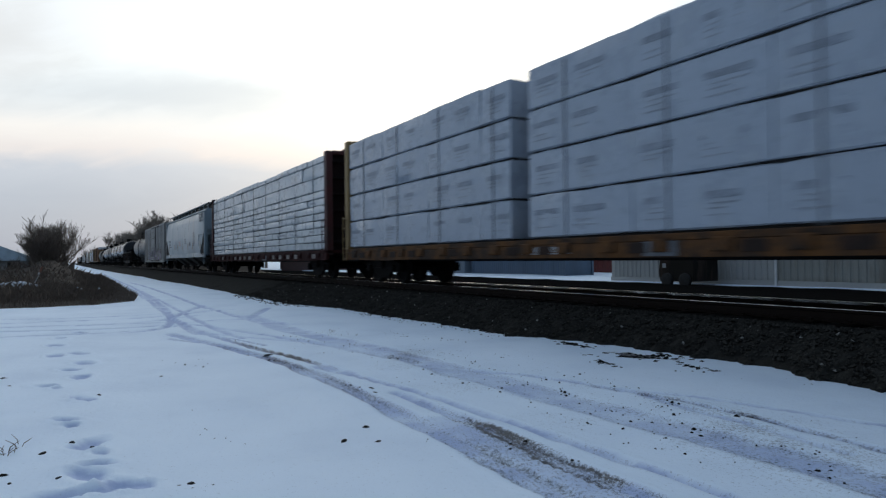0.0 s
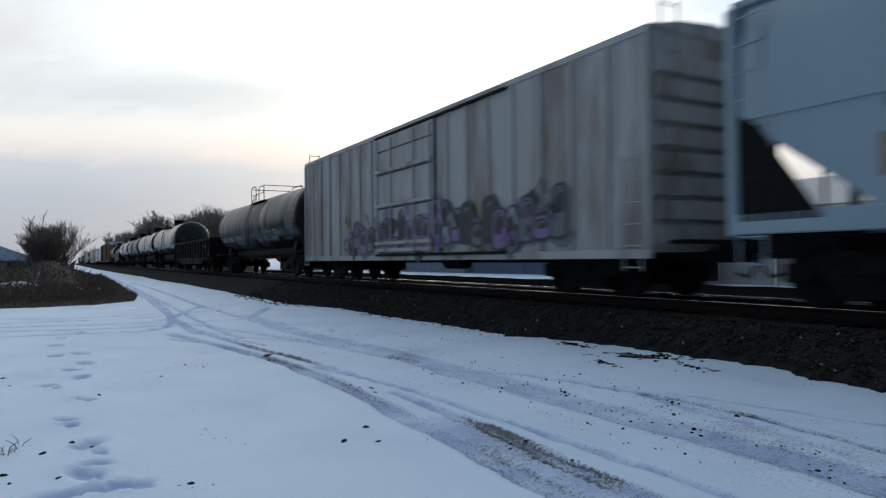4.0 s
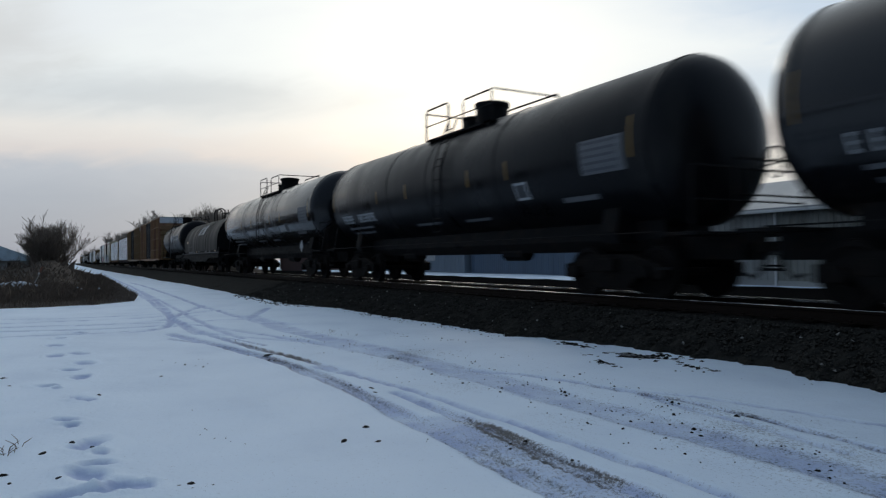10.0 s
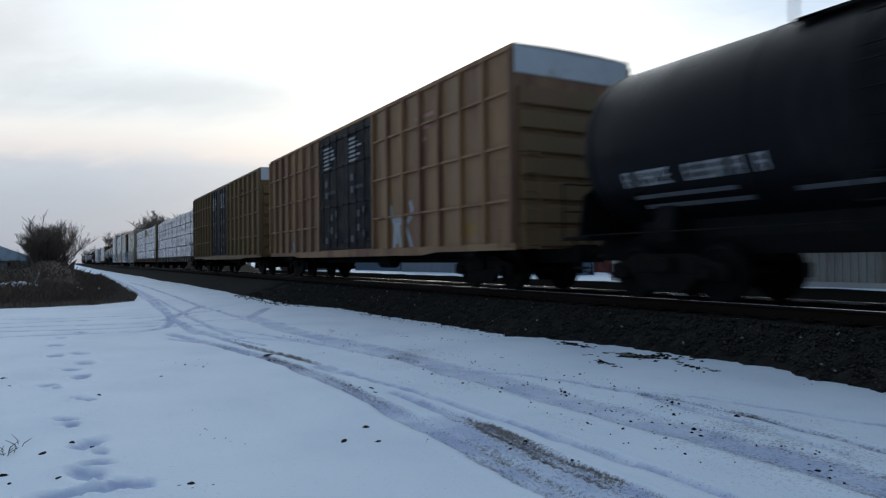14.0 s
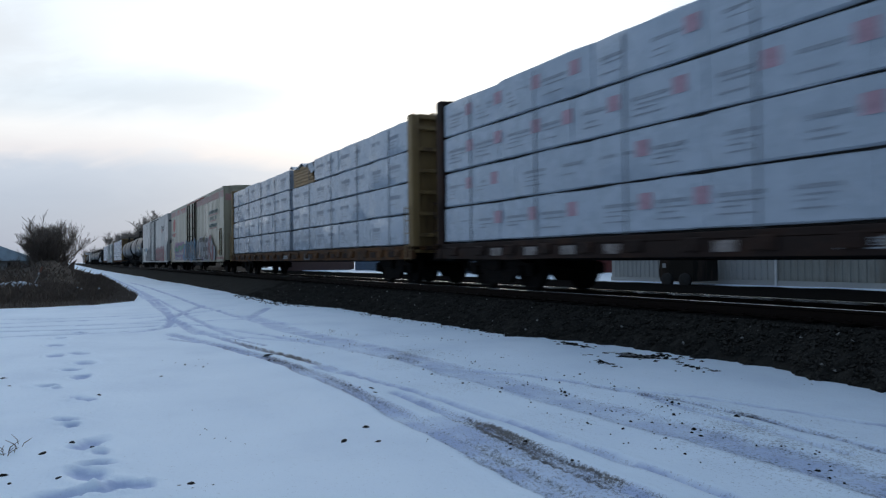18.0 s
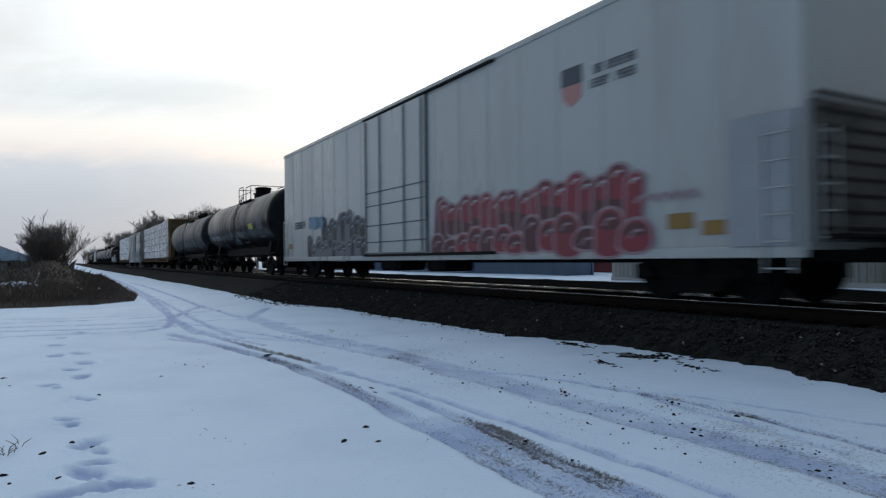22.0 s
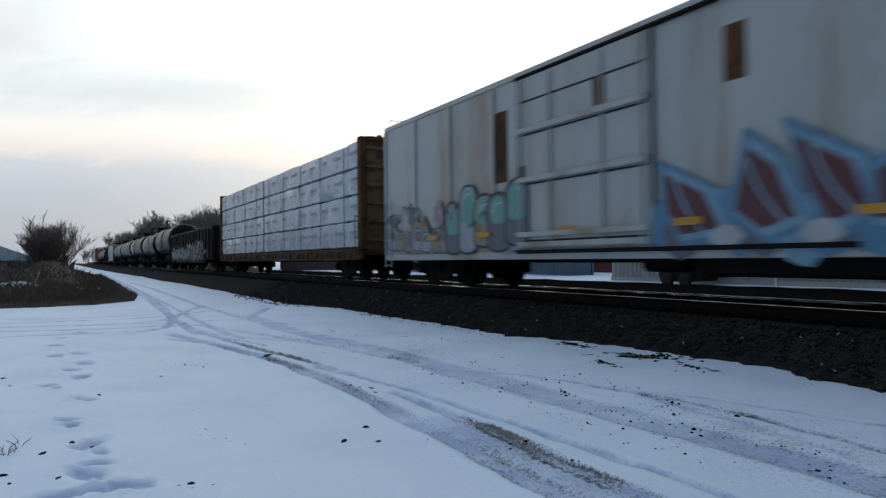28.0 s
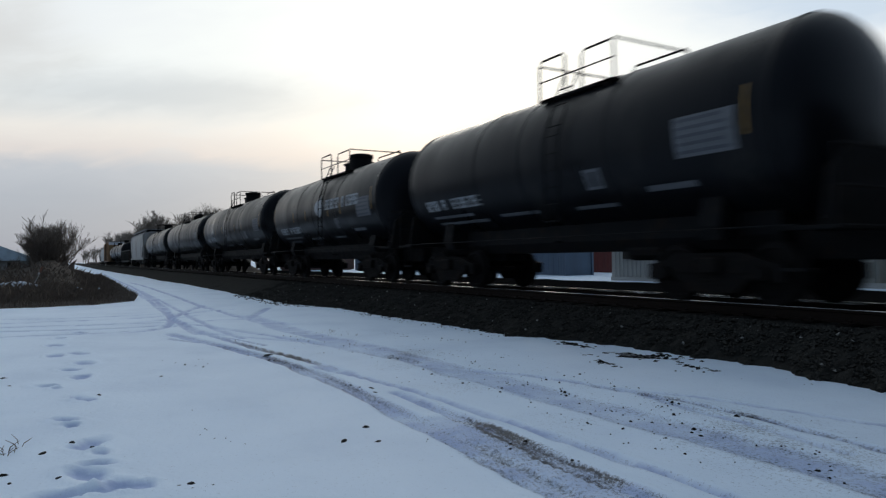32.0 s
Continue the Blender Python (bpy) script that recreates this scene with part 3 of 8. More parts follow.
# clusters of clods: two ends of the line they lie along, how wide, how many, half size, flatness
CLUSTERS = [
    (-7.32, 6.85, -6.30, 7.42, 0.12, 90, 0.026, 2.0),
    (-5.95, 6.95, -5.55, 7.02, 0.05, 12, 0.024, 1.9),
    (-6.90, 6.20, -6.40, 6.28, 0.04, 10, 0.020, 2.2),
    (-7.60, 6.55, -7.00, 6.62, 0.05, 9, 0.020, 2.0),
    (-8.70, 7.10, -8.30, 7.18, 0.05, 10, 0.030, 2.2),
    (-3.98, 5.22, -3.78, 5.26, 0.03, 10, 0.020, 1.8),
]
CLUSTERS += [
    (-10.64, 2.51, -9.37, 2.78, 0.07, 9, 0.024, 2.2),
    (-9.13, 4.19, -8.28, 4.18, 0.07, 8, 0.022, 1.6),
    (-7.34, 2.83, -6.40, 2.79, 0.07, 7, 0.022, 2.0),
    (-4.53, 0.61, -4.34, 0.85, 0.05, 4, 0.010, 1.2),
    (-4.60, 3.08, -3.47, 3.05, 0.07, 10, 0.013, 1.4),
    (-6.76, 4.46, -5.81, 4.42, 0.07, 6, 0.018, 1.6),
    (-4.95, 5.20, -4.22, 5.16, 0.07, 6, 0.017, 2.0),
    (-4.33, 4.54, -3.16, 4.34, 0.07, 9, 0.017, 1.2),
    (-23.76, 7.37, -14.98, 7.23, 0.07, 7, 0.083, 3.0),
    (-3.19, 4.39, -2.44, 4.34, 0.07, 8, 0.017, 1.2),
    (-9.05, 7.20, -7.90, 7.14, 0.06, 26, 0.026, 2.4),
    (-6.50, 7.06, -5.50, 6.93, 0.05, 16, 0.022, 2.2),
    (-7.05, 6.36, -6.55, 6.25, 0.04, 14, 0.022, 2.4),
]
scatter = random.Random(8)
for ax, ay, bx, by, wide, count, size, flat in CLUSTERS:
    for _ in range(count):
        q = min(1.0, max(0.0, scatter.gauss(0.5, 0.25)))
        CLODS.append((ax + (bx - ax) * q + scatter.gauss(0, wide), ay + (by - ay) * q + scatter.gauss(0, wide), size * scatter.uniform(0.5, 1.3), flat * scatter.uniform(0.7, 1.2)))


HEIGHTS = []


def ground_z(x, y):
    """Height of the snow at a place."""
    i, j = int(np.searchsorted(GX, x)), int(np.searchsorted(GY, y))
    return float(HEIGHTS[0][min(i, len(GX) - 1), min(j, len(GY) - 1)])


def build_ground():
    n1, n2 = fractal(PX, PY, 6.0, 11), fractal(PX, PY, 0.9, 23)
    n3 = fractal(PX, PY, 0.22, 37, 3)
    z = (n1 - 0.5) * 0.08 + (n2 - 0.5) * 0.022 + (n3 - 0.5) * 0.008
    z = z * np.clip(1.4 - np.hypot(PX, PY) / 900, 0, 1)
    # second mask: packed snow plus painted shade in ruts and prints
    soil, packed_shade = np.zeros(PX.shape), np.zeros(PX.shape)
    for path, half, depth, dirt, tread in RUTS:
        d, w = along(smooth_path(path))
        d = d + (n2 - 0.5) * 0.10 * half / 0.15
        press = 1 - ease(d, half * 0.6, half)
        z -= press * depth
        packed_shade = np.maximum(packed_shade, press * min(1.0, depth / 0.026) * (0.2 + 1.2 * n2) * (0.25 + 1.5 * n3))
        z += depth * 0.25 * np.exp(-((d - half * 1.2) / (half * 0.28)) ** 2) * (0.6 + 0.8 * n2)
        if tread:
            z += press * 0.007 * np.sign(np.sin(w * 2 * math.pi / 0.12 + 3.0 * d / half))
        z += press * (n3 - 0.5) * 0.03
        bare = np.interp(w, [q[0] for q in dirt], [q[1] for q in dirt])
        edge = 0.55 + 0.45 * ease(d, half * 0.2, half * 0.8)
        soil = np.maximum(soil, (1 - ease(d, half * 0.75, half * 1.15)) * bare * edge * (0.55 + 0.9 * n2))
    for x, y, turn, size in PRINTS:
        c, s = math.cos(turn), math.sin(turn)
        u, v = (PX - x) * c + (PY - y) * s, -(PX - x) * s + (PY - y) * c
        waist = 0.085 * size * (1 - 0.22 * np.exp(-((u + 0.03) / 0.05) ** 2))
        d = np.sqrt((u / (0.145 * size)) ** 2 + (v / waist) ** 2) + (n3 - 0.5) * 1.5 + (n2 - 0.5) * 0.9
        z -= 0.034 * (1 - ease(d, 0.45, 1.15)) * (0.5 + n3)
        packed_shade = np.maximum(packed_shade, (1 - ease(d, 0.6, 1.1)))
        z += 0.014 * np.exp(-((d - 1.3) / 0.2) ** 2)
    # trampled earth showing through along the foot of the ballast and in loose specks on the road
    road = np.exp(-((PY - 4.9 - 0.06 * PX) / 0.9) ** 2) * np.clip((PX + 13) / 3, 0, 1)
    soil = np.maximum(soil, road * (0.06 + 0.26 * ease(n2, 0.5, 0.7)))
    patch = np.exp(-(((PX + 6.95) / 0.85) ** 2 + ((PY - 7.08 - 0.12 * (PX + 6.95)) / 0.25) ** 2))
    soil = np.maximum(soil, 0.8 * ease(patch * (0.2 + 1.3 * n3 + 0.4 * n2), 0.55, 0.85))
    # brown field edge beside the road
    z += 0.015 * ease(PX, -9.5, -5.5) * ease(PY, 6.2, 7.6) * (1 - ease(PX, -0.5, 2.0))
    z += -0.25 * ease(PY, 9.0, 9.6) * (1 - ease(PY, 24, 25)) + 0.15 * ease(PY, 15, 20)
    HEIGHTS.append(z)
    me = bpy.data.meshes.new("ground")
    nx, ny = PX.shape
    co = np.stack([PX, PY, z], -1).reshape(-1, 3).astype(np.float32)
    i = (np.arange(nx - 1)[:, None] * ny + np.arange(ny - 1)[None, :]).reshape(-1)
    quads = np.stack([i, i + ny, i + ny + 1, i + 1], -1).astype(np.int32)
    me.vertices.add(len(co))
    me.vertices.foreach_set("co", co.reshape(-1))
    me.loops.add(quads.size)
    me.loops.foreach_set("vertex_index", quads.reshape(-1))
    me.polygons.add(len(quads))
    me.polygons.foreach_set("loop_start", np.arange(len(quads), dtype=np.int32) * 4)
    me.polygons.foreach_set("use_smooth", np.ones(len(quads), dtype=bool))
    me.update(calc_edges=True)
    at = me.attributes.new("soil", "FLOAT", "POINT")
    at.data.foreach_set("value", soil.reshape(-1).astype(np.float32))
    at = me.attributes.new("packed_shade", "FLOAT", "POINT")
    at.data.foreach_set("value", packed_shade.reshape(-1).astype(np.float32))
    m = bpy.data.materials.new("trodden_snow")
    m.use_nodes = True
    n, l = m.node_tree.nodes, m.node_tree.links
    b = n["Principled BSDF"]
    b.inputs["Roughness"].default_value = 0.62
    b.inputs["Specular IOR Level"].default_value = 0.3
    geo = n.new("ShaderNodeNewGeometry")
    att = n.new("ShaderNodeAttribute")
    att.attribute_name = "soil"

    def tex(s, d):
        t = n.new("ShaderNodeTexNoise")
        t.inputs["Scale"].default_value, t.inputs["Detail"].default_value = s, d
        l.new(geo.outputs["Position"], t.inputs["Vector"])
        return t.outputs[0]

    def ramp(f, stops):
        r = n.new("ShaderNodeValToRGB")
        e = r.color_ramp.elements
        while len(e) < len(stops):
            e.new(0.5)
        for q, (p, c) in zip(e, stops):
            q.position, q.color = p, (*c, 1)
        l.new(f, r.inputs[0])
        return r.outputs[0]

    snow = ramp(tex(0.8, 7), [(0.3, (0.665, 0.77, 0.89)), (0.5, (0.725, 0.83, 0.94)), (0.7, (0.755, 0.86, 0.965))])
    # bluer, darker tint: packed snow and the hollows' shade put into colour
    shade_att = n.new("ShaderNodeAttribute")
    shade_att.attribute_name = "packed_shade"
    shade_mix = n.new("ShaderNodeMix")
    shade_mix.data_type = "RGBA"
    l.new(shade_att.outputs["Fac"], shade_mix.inputs[0])
    l.new(snow, shade_mix.inputs[6])
    shade_mix.inputs[7].default_value = (0.385, 0.475, 0.69, 1)
    snow = shade_mix.outputs[2]
    earth = ramp(tex(14, 4), [(0.3, (0.014, 0.013, 0.012)), (0.7, (0.080, 0.068, 0.056))])
    grit = n.new("ShaderNodeMath")
    grit.operation = "MULTIPLY_ADD"
    both = n.new("ShaderNodeMath")
    both.operation = "MULTIPLY_ADD"
    l.new(tex(130, 4), both.inputs[0])
    both.inputs[1].default_value = 0.5
    half = n.new("ShaderNodeMath")
    half.operation = "MULTIPLY"
    l.new(tex(38, 6), half.inputs[0])
    half.inputs[1].default_value = 0.5
    l.new(half.outputs[0], both.inputs[2])
    l.new(att.outputs["Fac"], grit.inputs[0])
    grit.inputs[1].default_value = 0.42
    l.new(both.outputs[0], grit.inputs[2])
    mask = ramp(grit.outputs[0], [(0.60, (0, 0, 0)), (0.79, (0.92, 0.92, 0.92))])
    mix = n.new("ShaderNodeMix")
    mix.data_type = "RGBA"
    l.new(mask, mix.inputs[0])
    l.new(snow, mix.inputs[6])
    l.new(earth, mix.inputs[7])
    l.new(mix.outputs[2], b.inputs["Base Color"])
    bp = n.new("ShaderNodeBump")
    bp.inputs["Strength"].default_value, bp.inputs["Distance"].default_value = 0.4, 0.012
    l.new(tex(22, 6), bp.inputs["Height"])
    l.new(bp.outputs[0], b.inputs["Normal"])
    me.materials.append(m)
    ob = new("ground", me)
    return tagged(ob, "snow-covered ground with tyre ruts and footprints", "ground", kind="structure")


build_ground()


# ---- the railway track ----
def toe_of_ballast(x):
    """How near the ballast reaches towards the road at x."""
    rag = 0.06 * math.sin(7.1 * x) + 0.05 * math.sin(17.3 * x + 1) + 0.04 * math.sin(3.3 * x)
    return rag * (1 if x > -60 else 0) + float(np.interp(x, [-600, -144, -96, -50, -32, -22, -18.5, -15, -12, -10, -9.1, -8, -6.9, -6.1, -5.3, -4.7, -3.9, 0, 60],
                           [4.6, 4.9, 5.8, 6.2, 6.43, 6.25, 6.9, 7.0, 7.15, 7.0, 7.5, 7.75, 7.65, 7.8, 7.8, 7.5, 7.4, 7.2, 6.8]))


def build_ballast():
    rs = np.random.RandomState(5)
    xs = spaced([(-1500, 0), (-200, 60), (-60, 4), (-24, 0.5), (1, 0.10), (10, 0.5), (80, 5), (600, 60)])
    v, f = [], []
    cols = 26
    for x in xs:
        toe = toe_of_ballast(x) - 0.35
        for j in range(cols):
            t = j / (cols - 1)
            if t < 0.5:
                u = t / 0.5
                y = toe + (8.15 - toe) * u
                z = -0.18 + 0.68 * u ** 0.9
            else:
                u = (t - 0.5) / 0.5
                y = 8.15 + 6.2 * u
                z = 0.50 if u < 0.62 else 0.50 - (u - 0.62) * 1.9
            w = 0.05 if -30 < x < 8 else 0.02
            v.append((x, y + rs.uniform(-w, w) * 0.6, z + rs.uniform(-w, w) * 0.7))
    for i in range(len(xs) - 1):
        for j in range(cols - 1):
            k = i * cols + j
            f.append((k, k + cols, k + cols + 1, k + 1))
    s = Shape().add(v, f)
    solid("ballast_bed", s, ballast_mat, "dark crushed-stone ballast bed under the track", "ballast", kind="structure")
    # loose stones, each with its own facets, on the shoulder that faces the road
    shapes = []
    for k in range(6):
        r = np.random.RandomState(40 + k)
        p = np.array([(1, 0, 0), (-1, 0, 0), (0, 1, 0), (0, -1, 0), (0, 0, 1), (0, 0, -1)]) * r.uniform(0.6, 1.25, (6, 1)) + r.uniform(-0.25, 0.25, (6, 3))
        shapes.append(p)
    faces = [(0, 2, 4), (2, 1, 4), (1, 3, 4), (3, 0, 4), (2, 0, 5), (1, 2, 5), (3, 1, 5), (0, 3, 5)]
    st, pale = Shape(), Shape()
    for count in range(15000):
        x = -2.5 - 26 * rs.rand() ** 1.7
        toe = toe_of_ballast(x) - 0.12
        u = rs.rand()
        y = toe + (8.5 - toe) * u
        full = toe - 0.23
        uu = min(1.0, max(0.0, (y - full) / (8.15 - full)))
        z = -0.18 + 0.68 * uu ** 0.9 + 0.012
        if u < 0.04:
            y = toe - 0.02 - 0.30 * rs.rand() ** 2
            z = 0.0
        size = rs.uniform(0.018, 0.042)
        a = rs.rand() * 6.28
        c, sn = math.cos(a), math.sin(a)
        p = shapes[rs.randint(6)] * size
        chip = count % 90 == 0 and u > 0.1
        (pale if chip else st).add([(x + q[0] * c - q[1] * sn, y + q[0] * sn + q[1] * c, z + q[2] * 0.8) for q in p], faces)
    solid("ballast_stones", st, ballast_mat, "loose dark ballast stones on the shoulder", "stones", kind="stuff")
    solid("pale_stones", pale, pale_stone, "scattered pale limestone chips among dark ballast", "stones", kind="stuff")


build_ballast()


def rail_outline():
    return [(-0.07, -0.172), (0.07, -0.172), (0.07, -0.158), (0.014, -0.145), (0.010, -0.05), (0.036, -0.034), (0.036, -0.006), (0.028, 0.0),
            (-0.028, 0.0), (-0.036, -0.006), (-0.036, -0.034), (-0.010, -0.05), (-0.014, -0.145), (-0.07, -0.158)]


track = thing("railway_track", "steel rails on creosoted wooden ties in dark ballast", "railway track", at=(0, TRACK_Y, RAIL_TOP), kind="structure")
for side in (-0.7535, 0.7535):
    web = Shape().prism([(y + side, z) for y, z in rail_outline()], "x", -1400, 600)
    rail = part("rail", web, rail_side, track, "rusty rail with a polished head")
    g = -1 if side > 0 else 1
    part("rail_head", Shape().box(-1400, 600, side - 0.028, side + 0.028, 0.0, 0.003), rail_head, rail, "polished running surface")
    part("gauge_face", Shape().box(-1400, 600, *sorted((side + g * 0.030, side + g * 0.040)), -0.036, -0.002), rail_head, rail, "polished gauge face")
    if side > 0:
        part("head_edge", Shape().box(-1400, 600, *sorted((side - g * 0.030, side - g * 0.039)), -0.014, -0.002), rail_head, rail, "worn field edge")
tie_mesh = Shape().box(-0.11, 0.11, -1.3, 1.3, -0.36, -0.176, 0.012).mesh("tie", tie_mat)
spike_mesh = Shape().box(-0.09, 0.09, -0.16, 0.16, -0.176, -0.160, 0.004).box(-0.02, 0.02, -0.1, -0.07, -0.16, -0.135).box(-0.02, 0.02, 0.07, 0.1, -0.16, -0.135).mesh("tie_plate", rail_side)
for k in range(130):
    x = 4.0 - 0.53 * k
    tie = part("tie", tie_mesh, None, track, at=(x, 0, 0))
    for side in (-0.7535, 0.7535):
        part("tie_plate", spike_mesh, None, tie, at=(0, side, 0))
rest = Shape()
for k in range(130, 700):
    x = 4.0 - 0.53 * k
    rest.box(x - 0.11, x + 0.11, -1.3, 1.3, -0.36, -0.176)
tagged(part("far_ties", rest, tie_mat, track), kind="stuff")
# cinders of the yard on the far side of the track
yard = Shape()
yx, yy = spaced([(-400, 0), (-80, 16), (30, 1.2), (60, 8)]), np.linspace(11.6, 25.2, 18)
ry = np.random.RandomState(8)
yard.add([(x, y + (ry.uniform(-0.3, 0.3) if j in (0, 17) else 0), (0.16 if 0 < j < 17 else -0.35) + ry.uniform(-0.03, 0.03)) for x in yx for j, y in enumerate(yy)],
         [(i * 18 + j, (i + 1) * 18 + j, (i + 1) * 18 + j + 1, i * 18 + j + 1) for i in range(len(yx) - 1) for j in range(17)])
solid("yard_cinders", yard, cinder_mat, "dark cinder strip of the yard beyond the track", "cinders", kind="structure")


# ---- rolling stock: the space of each car has +x ahead, -y to the road, z up from the rail top ----
TRAIN = []
WHEEL_R = 0.46


def make_sideframe():
    s = Shape()
    o = [(-1.24, 0.36), (-1.24, 0.60), (-1.02, 0.64), (-0.55, 0.78), (0.55, 0.78), (1.02, 0.64), (1.24, 0.60), (1.24, 0.36), (1.05, 0.34),
         (0.98, 0.46), (0.80, 0.48), (0.42, 0.17), (-0.42, 0.17), (-0.80, 0.48), (-0.98, 0.46), (-1.05, 0.34)]
    s.prism(o, "y", -0.06, 0.06)
    for x in (-0.89, 0.89):
        s.lathe([(-0.16, 0.05), (-0.15, 0.10), (-0.06, 0.125), (0.06, 0.125)], (x, 0, WHEEL_R), "y", 14)
    s.box(-0.72, -0.30, -0.075, 0.075, 0.44, 0.70, 0.03).box(0.30, 0.72, -0.075, 0.075, 0.44, 0.70, 0.03)
    return s


def make_springs():
    s = Shape()
    prof = []
    for k in range(13):
        prof.append((0.24 + k * 0.028, 0.058 if k % 2 else 0.072))
    s.lathe(prof, (0, 0, 0), "z", 10)
    return s


def make_wheelset():
    s = Shape()
    s.lathe([(-0.95, 0.07), (0.95, 0.07)], (0, 0, 0), "y", 12)
    for sd in (-1, 1):
        prof = [(0.69, 0.12), (0.69, 0.38), (0.675, 0.40), (0.675, 0.49), (0.70, 0.485), (0.712, WHEEL_R), (0.81, WHEEL_R - 0.006), (0.81, 0.385),
                (0.775, 0.36), (0.765, 0.16), (0.82, 0.12)]
        if sd < 0:
            prof = [(-a, r) for a, r in prof][::-1]
        s.lathe(prof, (0, 0, 0), "y", 28)
        # ribs of the wheel plate
        for k in range(4):
            a = k * math.pi / 2
            c, q = math.cos(a), math.sin(a)
            s.add([(c * r - q * w, sd * 0.786, q * r + c * w) for r, w in ((0.15, -0.02), (0.34, -0.02), (0.34, 0.02), (0.15, 0.02))], [(0, 1, 2, 3)])
    return s


def truck(car, x, r=WHEEL_R):
    t = part("truck", shared("truck_bolster", lambda: Shape().box(-0.22, 0.22, -1.18, 1.18, 0.46, 0.72, 0.03).lathe([(0.70, 0.24), (0.84, 0.24)], (0, 0, 0), "z", 16)
                             .box(-0.62, -0.52, -0.9, 0.9, 0.42, 0.52, 0.02).box(0.52, 0.62, -0.9, 0.9, 0.42, 0.52, 0.02), truck_steel, 40), None, car,
             "two-axle cast-steel truck", at=(x, 0, 0))
    for y in (-1.0, 1.0):
        part("side_frame", shared("side_frame", make_sideframe, truck_steel, 40), None, t, at=(0, y, 0))
        for dx in (-0.17, 0.0, 0.17):
            part("spring", shared("spring", make_springs, truck_steel, 40), None, t, at=(dx, y, 0))
    for k in (-0.89, 0.89):
        w = part("wheelset", shared("wheelset", make_wheelset, wheel_steel, 40), None, t, "axle with two steel wheels", at=(k, 0, WHEEL_R))
        WHEELS.append((w, car))
    return t


WHEELS = []


def couplers(car, front, rear):
    def make():
        s = Shape().box(-0.1, 0.75, -0.09, 0.09, -0.09, 0.09, 0.02)
        s.prism([(0.70, -0.17), (0.95, -0.19), (1.02, -0.10), (0.90, -0.04), (0.90, 0.06), (1.02, 0.02), (1.04, 0.14), (0.86, 0.20), (0.70, 0.15)], "z", -0.14, 0.14)
        return s
    for x, turn in ((front, 0), (rear, math.pi)):
        c = part("coupler", shared("coupler", make, truck_steel), None, car, "knuckle coupler", at=(x, 0, 0.86))
        c.rotation_euler = (0, 0, turn)
        h = part("brake_hose", shared("brake_hose", lambda: Shape().tube([(0.0, 0.3, 0.0), (0.2, 0.3, -0.05), (0.42, 0.22, -0.32), (0.62, 0.12, -0.42), (0.85, 0.05, -0.36)], 0.025, 6), rubber), None, car,
                 at=(x, 0, 0.80))
        h.rotation_euler = (0, 0, turn)


def ladder(car, x, y, z0, z1, face, mat, wide=0.42, label="steel ladder"):
    """face: (dx, dy) the way the ladder stands off from the car."""
    s = Shape()
    dx, dy = face
    tx, ty = (0, 1) if dx else (1, 0)
    a, b = (tx * wide / 2, ty * wide / 2), (-tx * wide / 2, -ty * wide / 2)
    for q in (a, b):
        s.tube([(q[0] + dx * 0.08, q[1] + dy * 0.08, z0), (q[0] + dx * 0.08, q[1] + dy * 0.08, z1)], 0.016, 5)
    k = max(2, round((z1 - z0) / 0.40))
    for i in range(k + 1):
        z = z0 + 0.06 + (z1 - z0 - 0.12) * i / k
        s.tube([(a[0] + dx * 0.08, a[1] + dy * 0.08, z), (b[0] + dx * 0.08, b[1] + dy * 0.08, z)], 0.013, 5)
    return part("ladder", s, mat, car, label, at=(x, y, 0))


def brake_wheel(car, x, y, z, mat):
    s = Shape()
    s.lathe([(-0.02, 0.05), (0.02, 0.05)], (0, 0, 0), "x", 10)
    ring = [(0, 0.26 * math.cos(k * math.pi / 8), 0.26 * math.sin(k * math.pi / 8)) for k in range(17)]
    s.tube(ring, 0.016, 5)
    for k in range(4):
        a = k * math.pi / 2 + 0.4
        s.tube([(0, 0, 0), (0, 0.26 * math.cos(a), 0.26 * math.sin(a))], 0.012, 4)
    return part("brake_wheel", s, mat, car, "spoked hand brake wheel", at=(x, y, z))


def bars(parent, spots_, mat, y, label="", name="stencilled_writing", lean=0.0):
    """Writing too small to read: plain bars (x0, x1, z0, z1) on the side at y."""
    s = Shape()
    for x0, x1, z0, z1 in spots_:
        k = lean * (z1 - z0)
        s.add([(x0, y, z0), (x1, y, z0), (x1 + k, y, z1), (x0 + k, y, z1), (x0, y + 0.004, z0), (x1, y + 0.004, z0), (x1 + k, y + 0.004, z1), (x0 + k, y + 0.004, z1)],
              [(0, 1, 2, 3), (4, 7, 6, 5), (0, 4, 5, 1), (1, 5, 6, 2), (2, 6, 7, 3), (3, 7, 4, 0)])
    ob = part(name, s, mat, parent, label)
    return tagged(ob, kind="stuff") if len(spots_) > 1 else ob


def word(x, z, length, high, seed, gap=0.16):
    """Bars the size of letters along a line that starts at x and runs to +x."""
    r = random.Random(seed)
    out, u = [], 0.0
    while u < length:
        w = high * r.uniform(0.45, 0.72)
        if r.random() < 0.14:
            u += w
            continue
        e = high * 0.16
        style = r.randrange(4)
        out += [(x + u, x + u + e, z, z + high)]
        if style != 1:
            out += [(x + u + w - e, x + u + w, z + (high * 0.45 if style == 3 else 0), z + high)]
        for q in ((0.0, 0.42, 0.84) if style in (0, 1) else (0.42, 0.84) if style == 2 else (0.0, 0.84)):
            out += [(x + u + e, x + u + w - e, z + high * q, z + high * (q + 0.16))]
        u += w + high * gap
    return out


